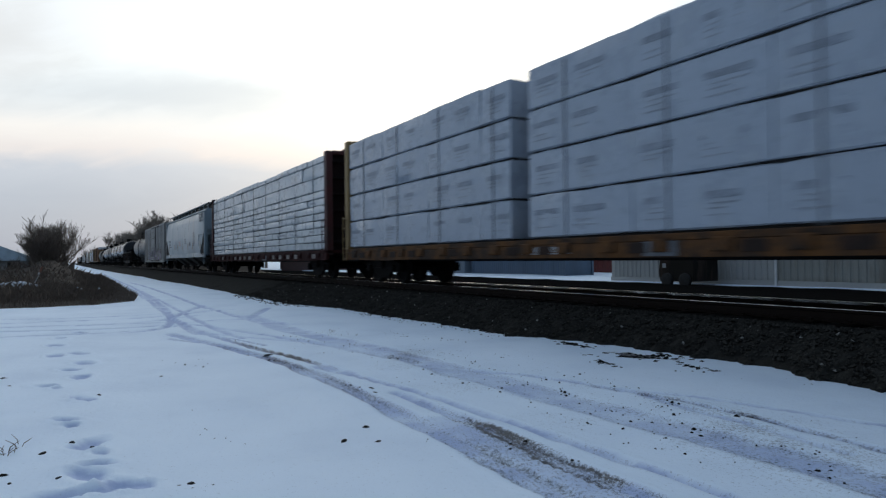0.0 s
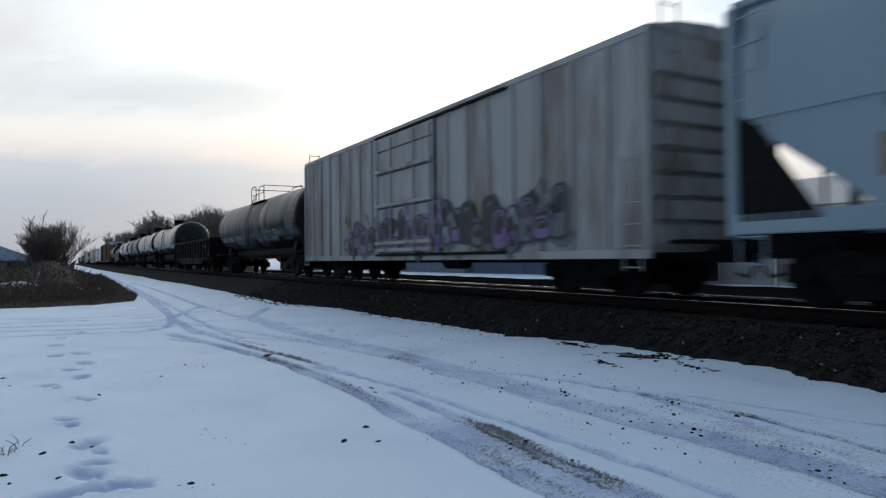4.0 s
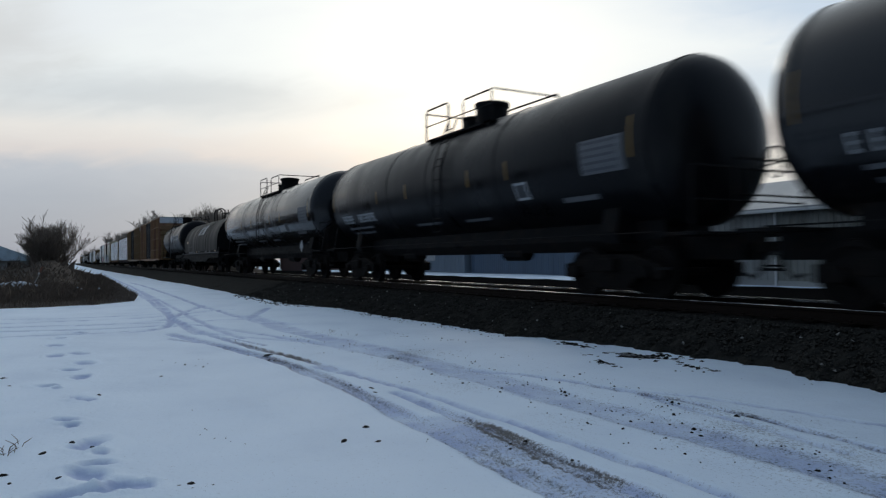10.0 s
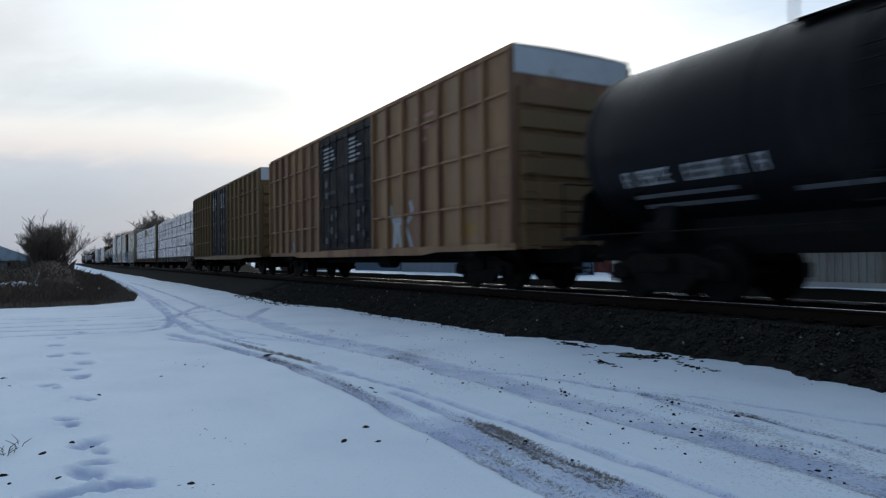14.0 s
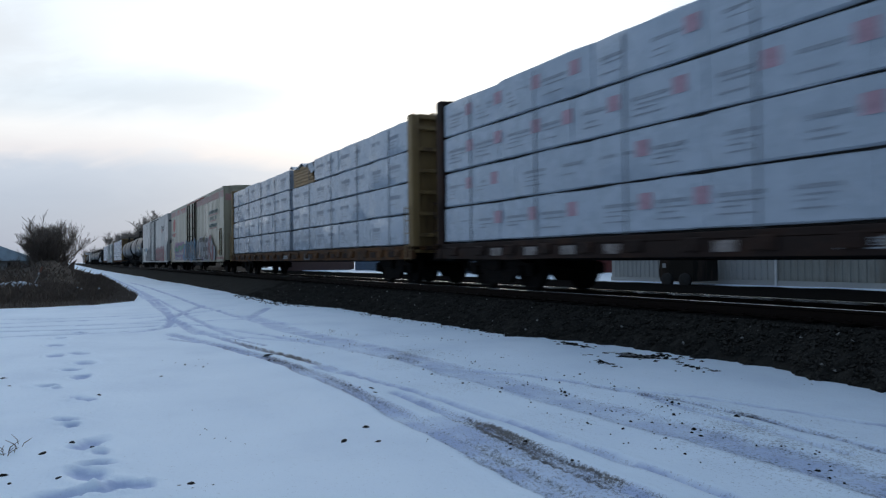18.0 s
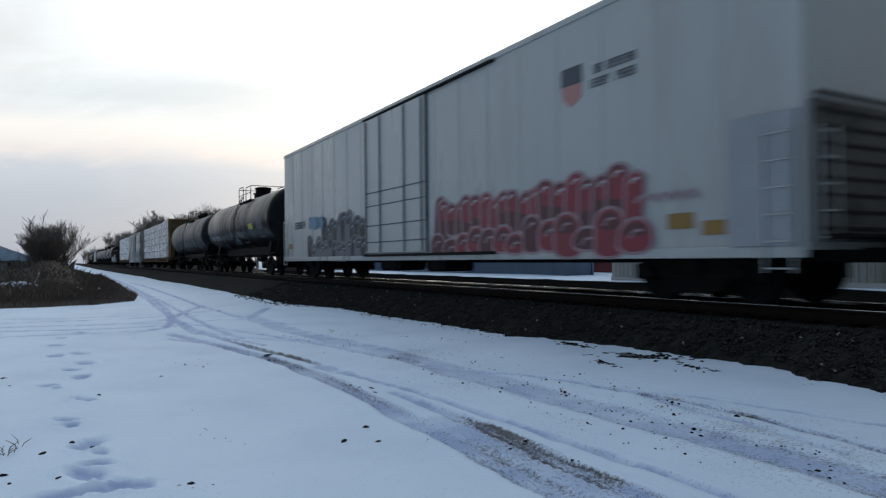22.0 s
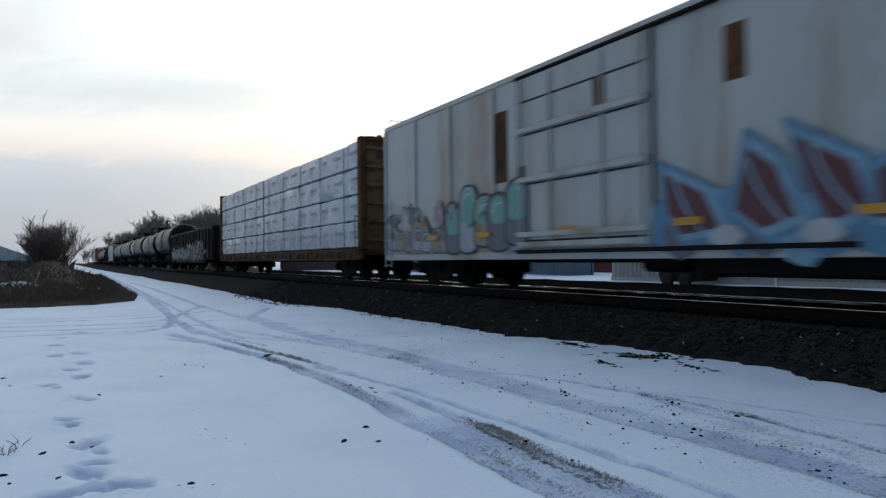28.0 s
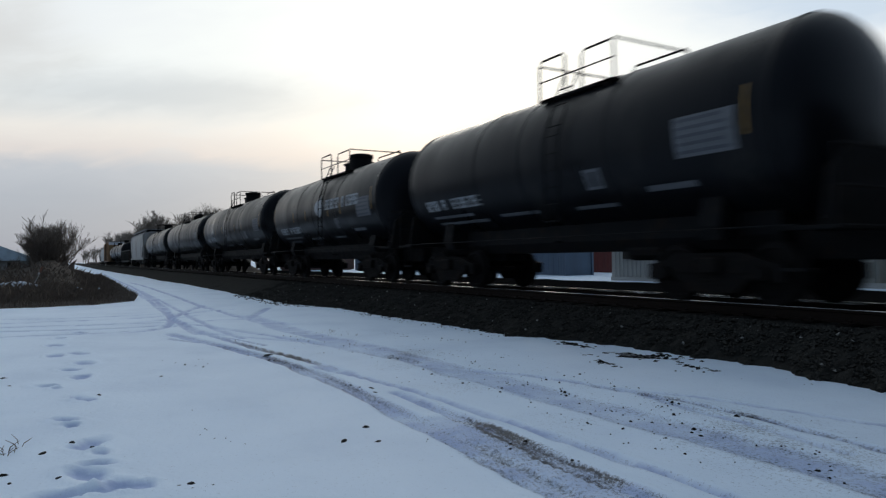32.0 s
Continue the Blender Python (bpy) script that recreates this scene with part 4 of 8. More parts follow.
def curved(marks, radius, zc, lift=0.006):
    """The same bars laid on the barrel of a tank."""
    s = Shape()
    for x0, x1, z0, z1 in marks:
        k = max(1, round((z1 - z0) / 0.15))
        for i in range(k):
            a, b = z0 + (z1 - z0) * i / k, z0 + (z1 - z0) * (i + 1) / k
            q = []
            for z in (a, b):
                h = max(-0.999, min(0.999, (z - zc) / radius))
                ang = math.asin(h)
                for rr in (radius + lift, radius - 0.004):
                    q.append((-rr * math.cos(ang), zc + rr * math.sin(ang)))
            v = [(x, *p) for x in (x0, x1) for p in q]
            s.add(v, [(0, 4, 6, 2), (1, 3, 7, 5), (0, 1, 5, 4), (2, 6, 7, 3), (0, 2, 3, 1), (4, 5, 7, 6)])
    return s


class Spray:
    """Sprayed paint as thin overlapping layers on a side, or on the barrel of a tank."""

    def __init__(self, y, barrel=None, door=(0, 0, 0)):
        self.s, self.names, self.y, self.barrel, self.deep, self.door = Shape(), [], y, barrel, 0.003, door

    def flat(self, pts, colour):
        if colour not in self.names:
            self.names.append(colour)
        self.deep += 0.00007
        if self.barrel:
            rad, zc = self.barrel
            v = []
            for px, pz in pts:
                a = math.asin(max(-0.99, min(0.99, (pz - zc) / rad)))
                v.append((px, -(rad + 0.004 + self.deep) * math.cos(a), zc + (rad + 0.004 + self.deep) * math.sin(a)))
        else:
            mid = sum(px for px, _ in pts) / len(pts)
            y = self.door[2] if self.door[0] < mid < self.door[1] else self.y
            v = [(px, y - self.deep, pz) for px, pz in pts]
        self.s.add(v, [tuple(range(len(pts)))], self.names.index(colour))

    def blob(self, cx, cz, rx, rz, colour, r, rag=0.15):
        self.flat([(cx + rx * math.cos(t * 0.449) * r.uniform(1 - rag, 1 + rag), cz + rz * math.sin(t * 0.449) * r.uniform(1 - rag, 1 + rag)) for t in range(14)], colour)

    def stroke(self, path, w, colour, times=2):
        pts = smooth_path(path, times) if times and len(path) > 2 else path
        for (ax, az), (bx, bz) in zip(pts, pts[1:]):
            d = math.hypot(bx - ax, bz - az) or 1
            ux, uz = (bx - ax) / d * w * 0.5, (bz - az) / d * w * 0.5
            k = 0.45
            self.flat([(ax - uz - ux * k * 0.4, az + ux - uz * k * 0.4), (ax - ux * k, az - uz * k), (ax + uz - ux * k * 0.4, az - ux - uz * k * 0.4),
                       (bx + uz + ux * k * 0.4, bz - ux + uz * k * 0.4), (bx + ux * k, bz + uz * k), (bx - uz + ux * k * 0.4, bz + ux + uz * k * 0.4)], colour)

    def lobe(self, cx, z0, z1, w, lean, edge, fill, top, shine, r):
        """One fat rounded letter limb: rim, body, darker head and a highlight."""
        def capsule(k, a, b):
            q = w / 2 - k
            up, down = [], []
            rise, drop = min(q * 0.8, (b - a) * 0.6), min(q * 0.35, (b - a) * 0.3)
            for i in range(9):
                t = math.pi * i / 8
                up.append((cx + q * math.cos(t), b - rise + rise * math.sin(t)))
                down.append((cx - q * math.cos(t), a + drop - drop * math.sin(t)))
            return [(x + lean * (z - z0), z) for x, z in up + down]
        k = min(0.055, w * 0.13)
        self.flat(capsule(-k, z0 - k, z1 + k), edge)
        self.flat(capsule(0, z0, z1), fill)
        self.flat(capsule(w * 0.12, z0 + (z1 - z0) * r.uniform(0.35, 0.55), z1 - k), top)
        t = cx + lean * (z1 - z0)
        self.stroke([(t - w * 0.22, z1 - w * 0.42), (t - w * 0.05, z1 - w * 0.24), (t + w * 0.18, z1 - w * 0.26)], 0.045, shine, 1)

    def glyph(self, letter, x, z, w, h, thick, edge, fill, shine):
        rim = thick + 0.11
        for colour, t in ((edge, rim), (fill, thick)):
            for path in GLYPHS[letter]:
                self.stroke([(x + w * a, z + h * b) for a, b in path], t, colour, 0 if len(path) < 3 else 1)
        (a, b), (c, d) = GLYPHS[letter][0][:2]
        self.stroke([(x + w * a + 0.03, z + h * b * 0.95), (x + w * (a + (c - a) * 0.4) + 0.03, z + h * (b + (d - b) * 0.4))], 0.03, shine, 0)

    def put(self, parent, label):
        return tagged(part("graffiti", self.s, [SPRAY[k] for k in self.names], parent, label), kind="stuff")


GLYPHS = {"I": [[(0.5, 1), (0.5, 0)]], "T": [[(0, 1), (1, 1)], [(0.5, 1), (0.5, 0)]], "H": [[(0.1, 1), (0.1, 0)], [(0.9, 1), (0.9, 0)], [(0.1, 0.5), (0.9, 0.5)]],
          "E": [[(0.1, 1), (0.1, 0)], [(0.1, 1), (1, 1)], [(0.1, 0.5), (0.85, 0.5)], [(0.1, 0), (1, 0)]], "A": [[(0.5, 1), (0, 0)], [(0.5, 1), (1, 0)], [(0.25, 0.4), (0.75, 0.4)]],
          "N": [[(0.1, 1), (0.1, 0)], [(0.1, 1), (0.9, 0)], [(0.9, 1), (0.9, 0)]], "U": [[(0.1, 1), (0.1, 0.2), (0.5, 0), (0.9, 0.2), (0.9, 1)]],
          "O": [[(0.5, 1), (0.05, 0.8), (0.05, 0.2), (0.5, 0), (0.95, 0.2), (0.95, 0.8), (0.5, 1)]], "S": [[(0.95, 0.9), (0.3, 1), (0.1, 0.7), (0.9, 0.35), (0.7, 0), (0.05, 0.1)]]}


def lobes(spray, x0, x1, z0, z1, n, colours, seed, jag=0.18, wide=1.15):
    """A row of fat rounded limbs leaning on one another. colours: rim, bodies, head, highlight."""
    r = random.Random(seed)
    edge, fills, top, shine = colours
    W = (x1 - x0) / n
    for k in range(n):
        w = W * wide * r.uniform(0.8, 1.2)
        spray.lobe(x0 + W * (k + 0.5) + r.uniform(-0.1, 0.1) * W, z0 + (z1 - z0) * r.uniform(0, jag * 0.6), z1 - (z1 - z0) * r.uniform(0, jag * 1.6), min(w, (z1 - z0) * 0.85), r.uniform(-0.12, 0.16), edge, fills[r.randrange(len(fills))], top, shine, r)


def new_car(name, label, category, front, rear):
    car = thing(name, label, category, "cars of the freight train", at=((front + rear) / 2, TRACK_Y, RAIL_TOP))
    TRAIN.append((car, (front + rear) / 2))
    return car, (front - rear) / 2


# -- tank cars --
def tank_car(front, rear, label, top=4.26, radius=1.50, paint=None, seed=1, style=0, plat=(0.0, 1.2), stencil=0.3, plated_ends=(-1, 1), under_z=0.84):
    paint = paint or tank_black
    car, h = new_car("tank_car", label, "tank car", front + 0.55, rear)
    zc = top - radius
    head = 0.62
    prof = [(-h + head * (1 - math.cos(k / 8 * math.pi / 2)), max(0.02, radius * math.sin(k / 8 * math.pi / 2) ** 0.72)) for k in range(9)]
    prof += [(-h * 0.5, radius), (0.0, radius), (h * 0.5, radius)] + [(-a, b) for a, b in prof[::-1]]
    shell = part("tank_shell", Shape().lathe(prof, (0, 0, zc), "x", 56), paint, car, "riveted cylindrical tank with domed heads", smooth=40)
    for x in (-h + head, -h * 0.36, h * 0.36, h - head, *((-0.42, 0.42) if style != 2 else ())):
        part("weld_band", Shape().lathe([(x - 0.05, radius - 0.01), (x - 0.045, radius + 0.010), (x + 0.045, radius + 0.010), (x + 0.05, radius - 0.01)], (0, 0, zc), "x", 56), paint, shell, smooth=40)
    # stub sills, saddles, platforms
    for sd in (-1, 1):
        xe = sd * (h - 1.9)
        lo, hi = sorted((sd * (h + 0.35), sd * (h - 3.4)))
        part("stub_sill", Shape().box(lo, hi, -0.33, 0.33, 0.66, 1.12, 0.02), frame_black, car)
        sad = [(-1.0, 0.98), (1.0, 0.98), (1.08, 1.2), (0.98, zc - radius * 0.74), (0.7, zc - radius * 0.88), (0, zc - radius * 0.97), (-0.7, zc - radius * 0.88), (-0.98, zc - radius * 0.74), (-1.08, 1.2)]
        part("saddle", Shape().prism(sad, "x", xe - 0.2, xe + 0.2), frame_black, car, "saddle that carries the tank")
        part("end_platform", Shape().box(*sorted((sd * (h - 0.45), sd * (h + 0.32))), -1.42, 1.42, 1.06, 1.12, 0.01), frame_black, car, "steel end walkway")
        rail_pts = [(sd * (h + 0.26), -1.4, 1.1), (sd * (h + 0.26), -1.4, 2.15), (sd * (h + 0.26), 1.4, 2.15), (sd * (h + 0.26), 1.4, 1.1)]
        er = Shape().tube(rail_pts, 0.02, 6).tube([(sd * (h + 0.26), -1.4, 1.62), (sd * (h + 0.26), 1.4, 1.62)], 0.016, 6)
        part("end_handrail", er, frame_black, car)
        for y in (-1.43, 1.43):
            part("side_sill_step", Shape().box(*sorted((sd * (h - 0.5), sd * (h - 0.1))), y - 0.03, y + 0.03, 0.52, 0.56).tube([(sd * (h - 0.5), y, 0.54), (sd * (h - 0.5), y, 1.08)], 0.018, 5).tube([(sd * (h - 0.1), y, 0.54), (sd * (h - 0.1), y, 1.08)], 0.018, 5), frame_black, car)
    for y in (-1.47, 1.47):
        part("side_handrail", Shape().tube([(-h + 0.2, y, 1.13), (h - 0.2, y, 1.13)], 0.014, 6), frame_black, car, "thin side handrail along the sill")
    under = [(-0.5, under_z), (0.5, under_z), (0.62, 1.05), (0.6, zc - radius + 0.16), (-0.6, zc - radius + 0.16), (-0.62, 1.05)]
    part("underframe", Shape().prism(under, "x", -h + 1.0, h - 1.0), frame_black, car, "black steel underframe below the tank")
    # a plain black plate, added as the dark mass at the tank end
    for sd in plated_ends:
        part("head_shield", Shape().prism([(-1.25, 1.1), (1.25, 1.1), (1.1, 1.9), (0.6, 2.25), (-0.6, 2.25), (-1.1, 1.9)], "x", *sorted((sd * (h + 0.03), sd * (h - 0.03)))), frame_black, car, "black half-height plate added at the tank end")
    brake_wheel(car, h + 0.30, 0.6, 2.3, frame_black)
    # top fittings
    pz = top
    lift = 0.28
    px, L = plat
    pd = pz - lift
    deck = Shape()
    for y0, y1 in ((-1.0, -0.5), (0.5, 1.0)):
        deck.box(px - L, px + L, y0, y1, pd + 0.0, pd + 0.05)
        for x in (px - L + 0.2, px + L - 0.2):
            deck.box(x - 0.04, x + 0.04, y0, y1, pd - 0.10, pd + 0.0)
    deck.box(px - L, px - L + 0.45, -1.0, 1.0, pd, pd + 0.05).box(px + L - 0.45, px + L, -1.0, 1.0, pd, pd + 0.05)
    part("top_platform", deck, frame_black, car, "grating platform round the manway")
    hi = pz + 0.58
    for y in (-1.0, 1.0):
        hr = Shape()
        a, b = (px - L, px - L * 0.25) if y < 0 else (px - L * 0.35, px + L)
        hr.tube([(a, y, pd), (a, y, hi - 0.08), (a + 0.08, y, hi), (b - 0.08, y, hi), (b, y, hi - 0.08), (b, y, pd)], 0.024, 6)
        a, b = (px + L * 0.2, px + L) if y < 0 else (px - L, px - L * 0.6)
        hr.tube([(a, y, pd), (a, y, hi - 0.18), (a + 0.08, y, hi - 0.1), (b - 0.08, y, hi - 0.1), (b, y, hi - 0.18), (b, y, pd)], 0.022, 6)
        hr.tube([(px - L, y, pd + 0.42), (px + L, y, pd + 0.42)], 0.015, 6)
        part("top_handrail", hr, frame_black, car, "bent pipe safety railing on top")
    for x in (px - L, px + L):
        part("top_handrail", Shape().tube([(x, -1.0, hi - 0.08), (x, 1.0, hi - 0.08)], 0.02, 6), frame_black, car)
    if style not in (2, 4):
        dm = Shape().lathe([(pz - 0.15, 0.42), (pz + 0.40, 0.42), (pz + 0.42, 0.46), (pz + 0.52, 0.46), (pz + 0.56, 0.30)], (px + 0.15, 0, 0), "z", 20)
        part("valve_dome", dm, frame_black, car, "black protective valve housing", smooth=40)
    elif style == 2:
        for x in (-0.5, 0.35, 0.75):
            part("valve", Shape().lathe([(pz - 0.1, 0.14), (pz + 0.2, 0.14), (pz + 0.22, 0.22), (pz + 0.34, 0.24), (pz + 0.44, 0.12)], (px + x, 0, 0), "z", 12), frame_black, car, smooth=40)
    if style != 4:
        part("manway", Shape().lathe([(pz - 0.12, 0.3), (pz + 0.22, 0.3), (pz + 0.24, 0.36), (pz + 0.30, 0.36), (pz + 0.34, 0.2)], (px - 0.7, 0, 0), "z", 16), frame_black, car, smooth=40)
    for y in (-1, 1):
        s = Shape()
        for dx in (-0.21, 0.21):
            s.tube([(dx, y * (radius + 0.10), zc - radius * 0.9), (dx, y * (radius + 0.10), zc + 0.2), (dx, y * (radius * 0.86 + 0.08), zc + radius * 0.62), (dx, y * 1.1, pz + 0.05)], 0.018, 5)
        pts = [(radius + 0.10, zc - radius * 0.9 + 0.33 * k) for k in range(6)] + [(radius * 0.95 + 0.1, zc + 0.5), (radius * 0.86 + 0.08, zc + radius * 0.62), (1.2, pz - 0.22)]
        for yy, z in pts:
            s.tube([(-0.21, y * yy, z), (0.21, y * yy, z)], 0.014, 5)
        part("ladder", s, frame_black, car, "steel ladder to the top platform", at=(px, 0, 0))
    part("bottom_outlet", Shape().lathe([(zc - radius - 0.32, 0.14), (zc - radius - 0.1, 0.2), (zc - radius + 0.1, 0.32)], (0, 0, 0), "z", 14).tube([(0, -0.8, zc - radius - 0.22), (0, 0.8, zc - radius - 0.22)], 0.02), frame_black, car)
    pipes = Shape().tube([(-h + 2.6, -0.5, 0.98), (h - 2.6, -0.5, 0.98)], 0.028).tube([(-h + 2.6, 0.5, 1.02), (h - 2.6, 0.5, 1.02)], 0.022)
    for x in (-3.2, 2.2):
        if abs(x) < h - 3:
            pipes.lathe([(x - 0.45, 0.05), (x - 0.40, 0.2), (x + 0.40, 0.2), (x + 0.45, 0.05)], (0, -0.35, 0.86), "x", 12)
    part("brake_rigging", pipes, frame_black, car, "brake pipe and reservoir")
    truck(car, h - 1.9)
    truck(car, -(h - 1.9))
    couplers(car, h + 0.3, -(h + 0.3))
    tank_marks(car, h, radius, zc, seed, style, stencil)
    return car


def tank_marks(car, h, radius, zc, seed, style, shift):
    r = random.Random(seed)
    b = (radius, zc)
    L1 = word(-h + 1.0 + shift, zc - 0.80, 0.9, 0.25, seed) + word(-h + 2.3 + shift, zc - 0.80, 1.35, 0.25, seed + 1)
    spots(car, L1, b, mark_white if style not in (1, 2) else mark_grey, "white stencilled letters and figures")
    spots(car, [(-h + 1.1 + shift + 0.1 * k, -h + 2.6 + shift + r.random(), zc - 1.0 - 0.16 * k, zc - 0.94 - 0.16 * k) for k in range(2)], b, mark_grey)
    x = h - (2.9 if style == 3 else 2.2)
    part("data_panel", curved([(x, x + 1.1, zc - 0.52, zc + 0.10)], *b), mark_grey, car, "worn pale data panel")
    spots(car, [(x + 0.06, x + 0.9 + 0.1 * r.random(), zc - 0.47 + 0.12 * k, zc - 0.42 + 0.12 * k) for k in range(5)], b, mark_dark, "", 0.010)
    for xx in () if style == 2 else (h - 0.95,) if h < 6.2 else (-h + 0.65, -h * 0.45, -h * 0.2, h * 0.22, h * 0.42, h - 0.95):
        part("reflective_stripe", curved([(xx, xx + 0.045, zc - 0.34, zc + (0.36 if abs(xx) > h - 1.2 else 0.06))], radius, zc, 0.008), mark_yellow, car, "upright yellow reflective tape")
    part("placard_holder", curved([(h - 4.4, h - 3.95, zc - 0.80, zc - 0.44)], *b), mark_white if seed in (5, 9, 12) else mark_grey, car, "square pale placard holder")
    part("placard", curved([(h - 4.35, h - 4.0, zc - 0.75, zc - 0.49)], radius, zc, 0.010), tank_grey, car)
    if style == 3:
        part("panel", curved([(2.1, 2.8, zc - 0.6, zc - 0.15)] if seed == 8 else [(3.6, 4.5, zc - 0.46, zc - 0.18)], *b), mark_bright if seed == 8 else mark_lime, car, "bright notice panel")
    spots(car, [(-1.6, -0.2, zc - 1.1, zc - 1.04), (1.0, 2.1, zc - 1.12, zc - 1.06), (h - 3.0, h - 2.0, zc - 0.95, zc - 0.86)], b, mark_grey)


def spots(car, marks, barrel, mat, label="", lift=0.006):
    return tagged(part("stencilled_writing", curved(marks, *barrel, lift), mat, car, label), kind="stuff")


# -- centerbeam flat cars loaded with wrapped lumber --
def centerbeam(front, rear, label, steel, deck_mat, tiers, seed, lengths, split=None, red=False, torn=False, ragged=0.0, gap=0.22, wrap=None, inner=None):
    """front, rear: outer faces of the two bulkheads."""
    car, h = new_car("centerbeam_flatcar", label, "flat car", front, rear)
    r = random.Random(seed)
    z0, z1 = 1.12, 4.66
    wrap, inner = wrap or wrap_white, inner or steel
    heights = tiers if isinstance(tiers, list) else [1] * tiers
    tiers = len(heights)
    levels = [z0 + (z1 - z0) * sum(heights[:k]) / sum(heights) for k in range(tiers + 1)]
    for sd in (-1, 1):
        lo, hi = sorted((sd * h, sd * (h - 0.30)))
        # inner is a darker colour on most cars, painting in the gap's shade
        bk = part("bulkhead", Shape().box(lo + (0.16 if sd < 0 else 0.0), hi - (0.16 if sd > 0 else 0.0), -1.2, 1.2, 0.9, 4.70), inner, car, "steel end bulkhead panel with flanged sides")
        for y in (-1.325, 1.325):
            part("bulkhead_flange", Shape().box(lo, hi, y - 0.125, y + 0.125, 0.9, 4.76, 0.03), steel, bk)
        for y in (-0.7, 0.15):
            part("cap_bracket", Shape().prism([(sd * h, 4.74), (sd * (h - 0.3), 4.74), (sd * (h - 0.3), 4.80), (sd * (h - 0.12), 4.86)], "y", y - 0.06, y + 0.06), steel, bk)
        for k in range(6):
            z = 1.35 + k * 0.6
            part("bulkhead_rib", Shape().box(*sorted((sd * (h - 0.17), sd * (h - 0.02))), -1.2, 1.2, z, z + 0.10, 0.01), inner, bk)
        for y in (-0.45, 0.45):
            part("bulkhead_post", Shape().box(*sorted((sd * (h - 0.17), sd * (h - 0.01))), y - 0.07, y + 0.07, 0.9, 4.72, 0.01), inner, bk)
        part("bulkhead_cap", Shape().box(lo, hi, -1.2, 1.2, 4.64, 4.78, 0.02), steel, bk)
        ladder(car, sd * (h - 0.17), -1.45, 0.7, 2.2, (0, -1), steel, 0.30)
    deck = part("deck", Shape().box(-h, h, -1.45, 1.45, 0.98, 1.10, 0.015), deck_mat, car, "long steel deck")
    for y in (-1.42, 1.42):
        o = [(-h, 0.98), (-h, 0.74), (-h + 3.2, 0.70), (-h + 4.6, 0.62), (h - 4.6, 0.62), (h - 3.2, 0.70), (h, 0.74), (h, 0.98)]
        part("side_sill", Shape().prism([(a, b + 0.1 * (abs(a) < h - 4)) for a, b in o], "y", y - 0.05, y + 0.05), deck_mat, car, "fish-bellied side sill")
    n = 19
    for k in range(n):
        x = -h + 0.9 + (2 * h - 1.8) * k / (n - 1)
        for y in (-1.49, 1.49):
            part("winch", Shape().box(x - 0.18, x + 0.18, y - 0.03, y + 0.03, 0.80, 1.02, 0.02).lathe([(y - 0.05, 0.06), (y + 0.05, 0.06)], (x + 0.05, 0, 0.88), "y", 8), deck_mat, car, "load strap winch")
    for k in range(n - 1):
        if r.random() < 0.7:
            x = -h + 0.9 + (2 * h - 1.8) * (k + 0.5) / (n - 1) + r.uniform(-0.1, 0.1)
            part("sill_plate", Shape().box(x - 0.20, x + 0.20, -1.482, -1.468, 0.79, 0.96, 0.004), sill_plate if deck_mat in (dark_sill, brown_steel) else brown_steel, car)
    beam = Shape().box(-h + 0.3, h - 0.3, -0.09, 0.09, 4.50, 4.72, 0.01)
    for k in range(13):
        x = -h + 0.6 + (2 * h - 1.2) * k / 12
        beam.box(x - 0.09, x + 0.09, -0.07, 0.07, 1.1, 4.52)
    part("center_beam", beam, steel, car, "upright truss beam along the middle")
    part("center_sill", Shape().box(-h - 0.3, h + 0.3, -0.33, 0.33, 0.66, 0.98, 0.02), frame_black, car)
    # the load: rows of bundles on both sides
    first, last = -h + 0.36, h - 0.36
    for side in (-1, 1):
        for a, b in ((first + 0.05, last - 0.05),) if split is None else ((first + 0.05, split - 0.1), (split + gap + 0.06, last - 0.05)):
            # one solid dark block inside the load, visible through the gaps
            part("dunnage", Shape().box(a, b, *sorted((side * 0.14, side * 1.30)), z0 - 0.01, z1 - 0.06), gap_dark, car, "dark block filling the gaps between bundles")
        for t in range(tiers):
            x = first + (r.uniform(0, ragged) if ragged else 0)
            runs = []
            cut = split if split is not None else None
            total = last - first
            k = 0
            while x < last - 0.5:
                ln = lengths[(k + t * (0 if cut is not None else 1)) % len(lengths)]
                e = min(x + ln, last)
                if last - e < 0.8:
                    e = last
                if cut is not None and x < cut < e + 0.01:
                    e = cut - 0.04
                runs.append((x, e - 0.012))
                x = e if cut is None or abs(e - cut) > 0.2 else cut + gap
                k += 1
            for a, b in runs:
                if torn and side < 0 and t == tiers - 1 and a < 0.5 < b + 0.3:
                    continue
                d = r.uniform(-0.012, 0.012) * (3 if ragged else 1)
                zz0 = levels[t] + (0.022 if tiers < 8 else 0.014)
                zz1 = levels[t + 1] - (0.014 if tiers < 8 else 0.008) + (r.uniform(-0.02, 0.03) if t == tiers - 1 else 0)
                bundle = part("wrapped_package", wrapped(a, b, side, d, zz0, zz1, r), wrap, car, "white plastic-wrapped bundle of lumber" if t == 0 and a == runs[0][0] else "", smooth=35)
                if side < 0:
                    print_marks(bundle, a, b, -1.40 - d - 0.006, zz0, zz1, r, red, tiers)
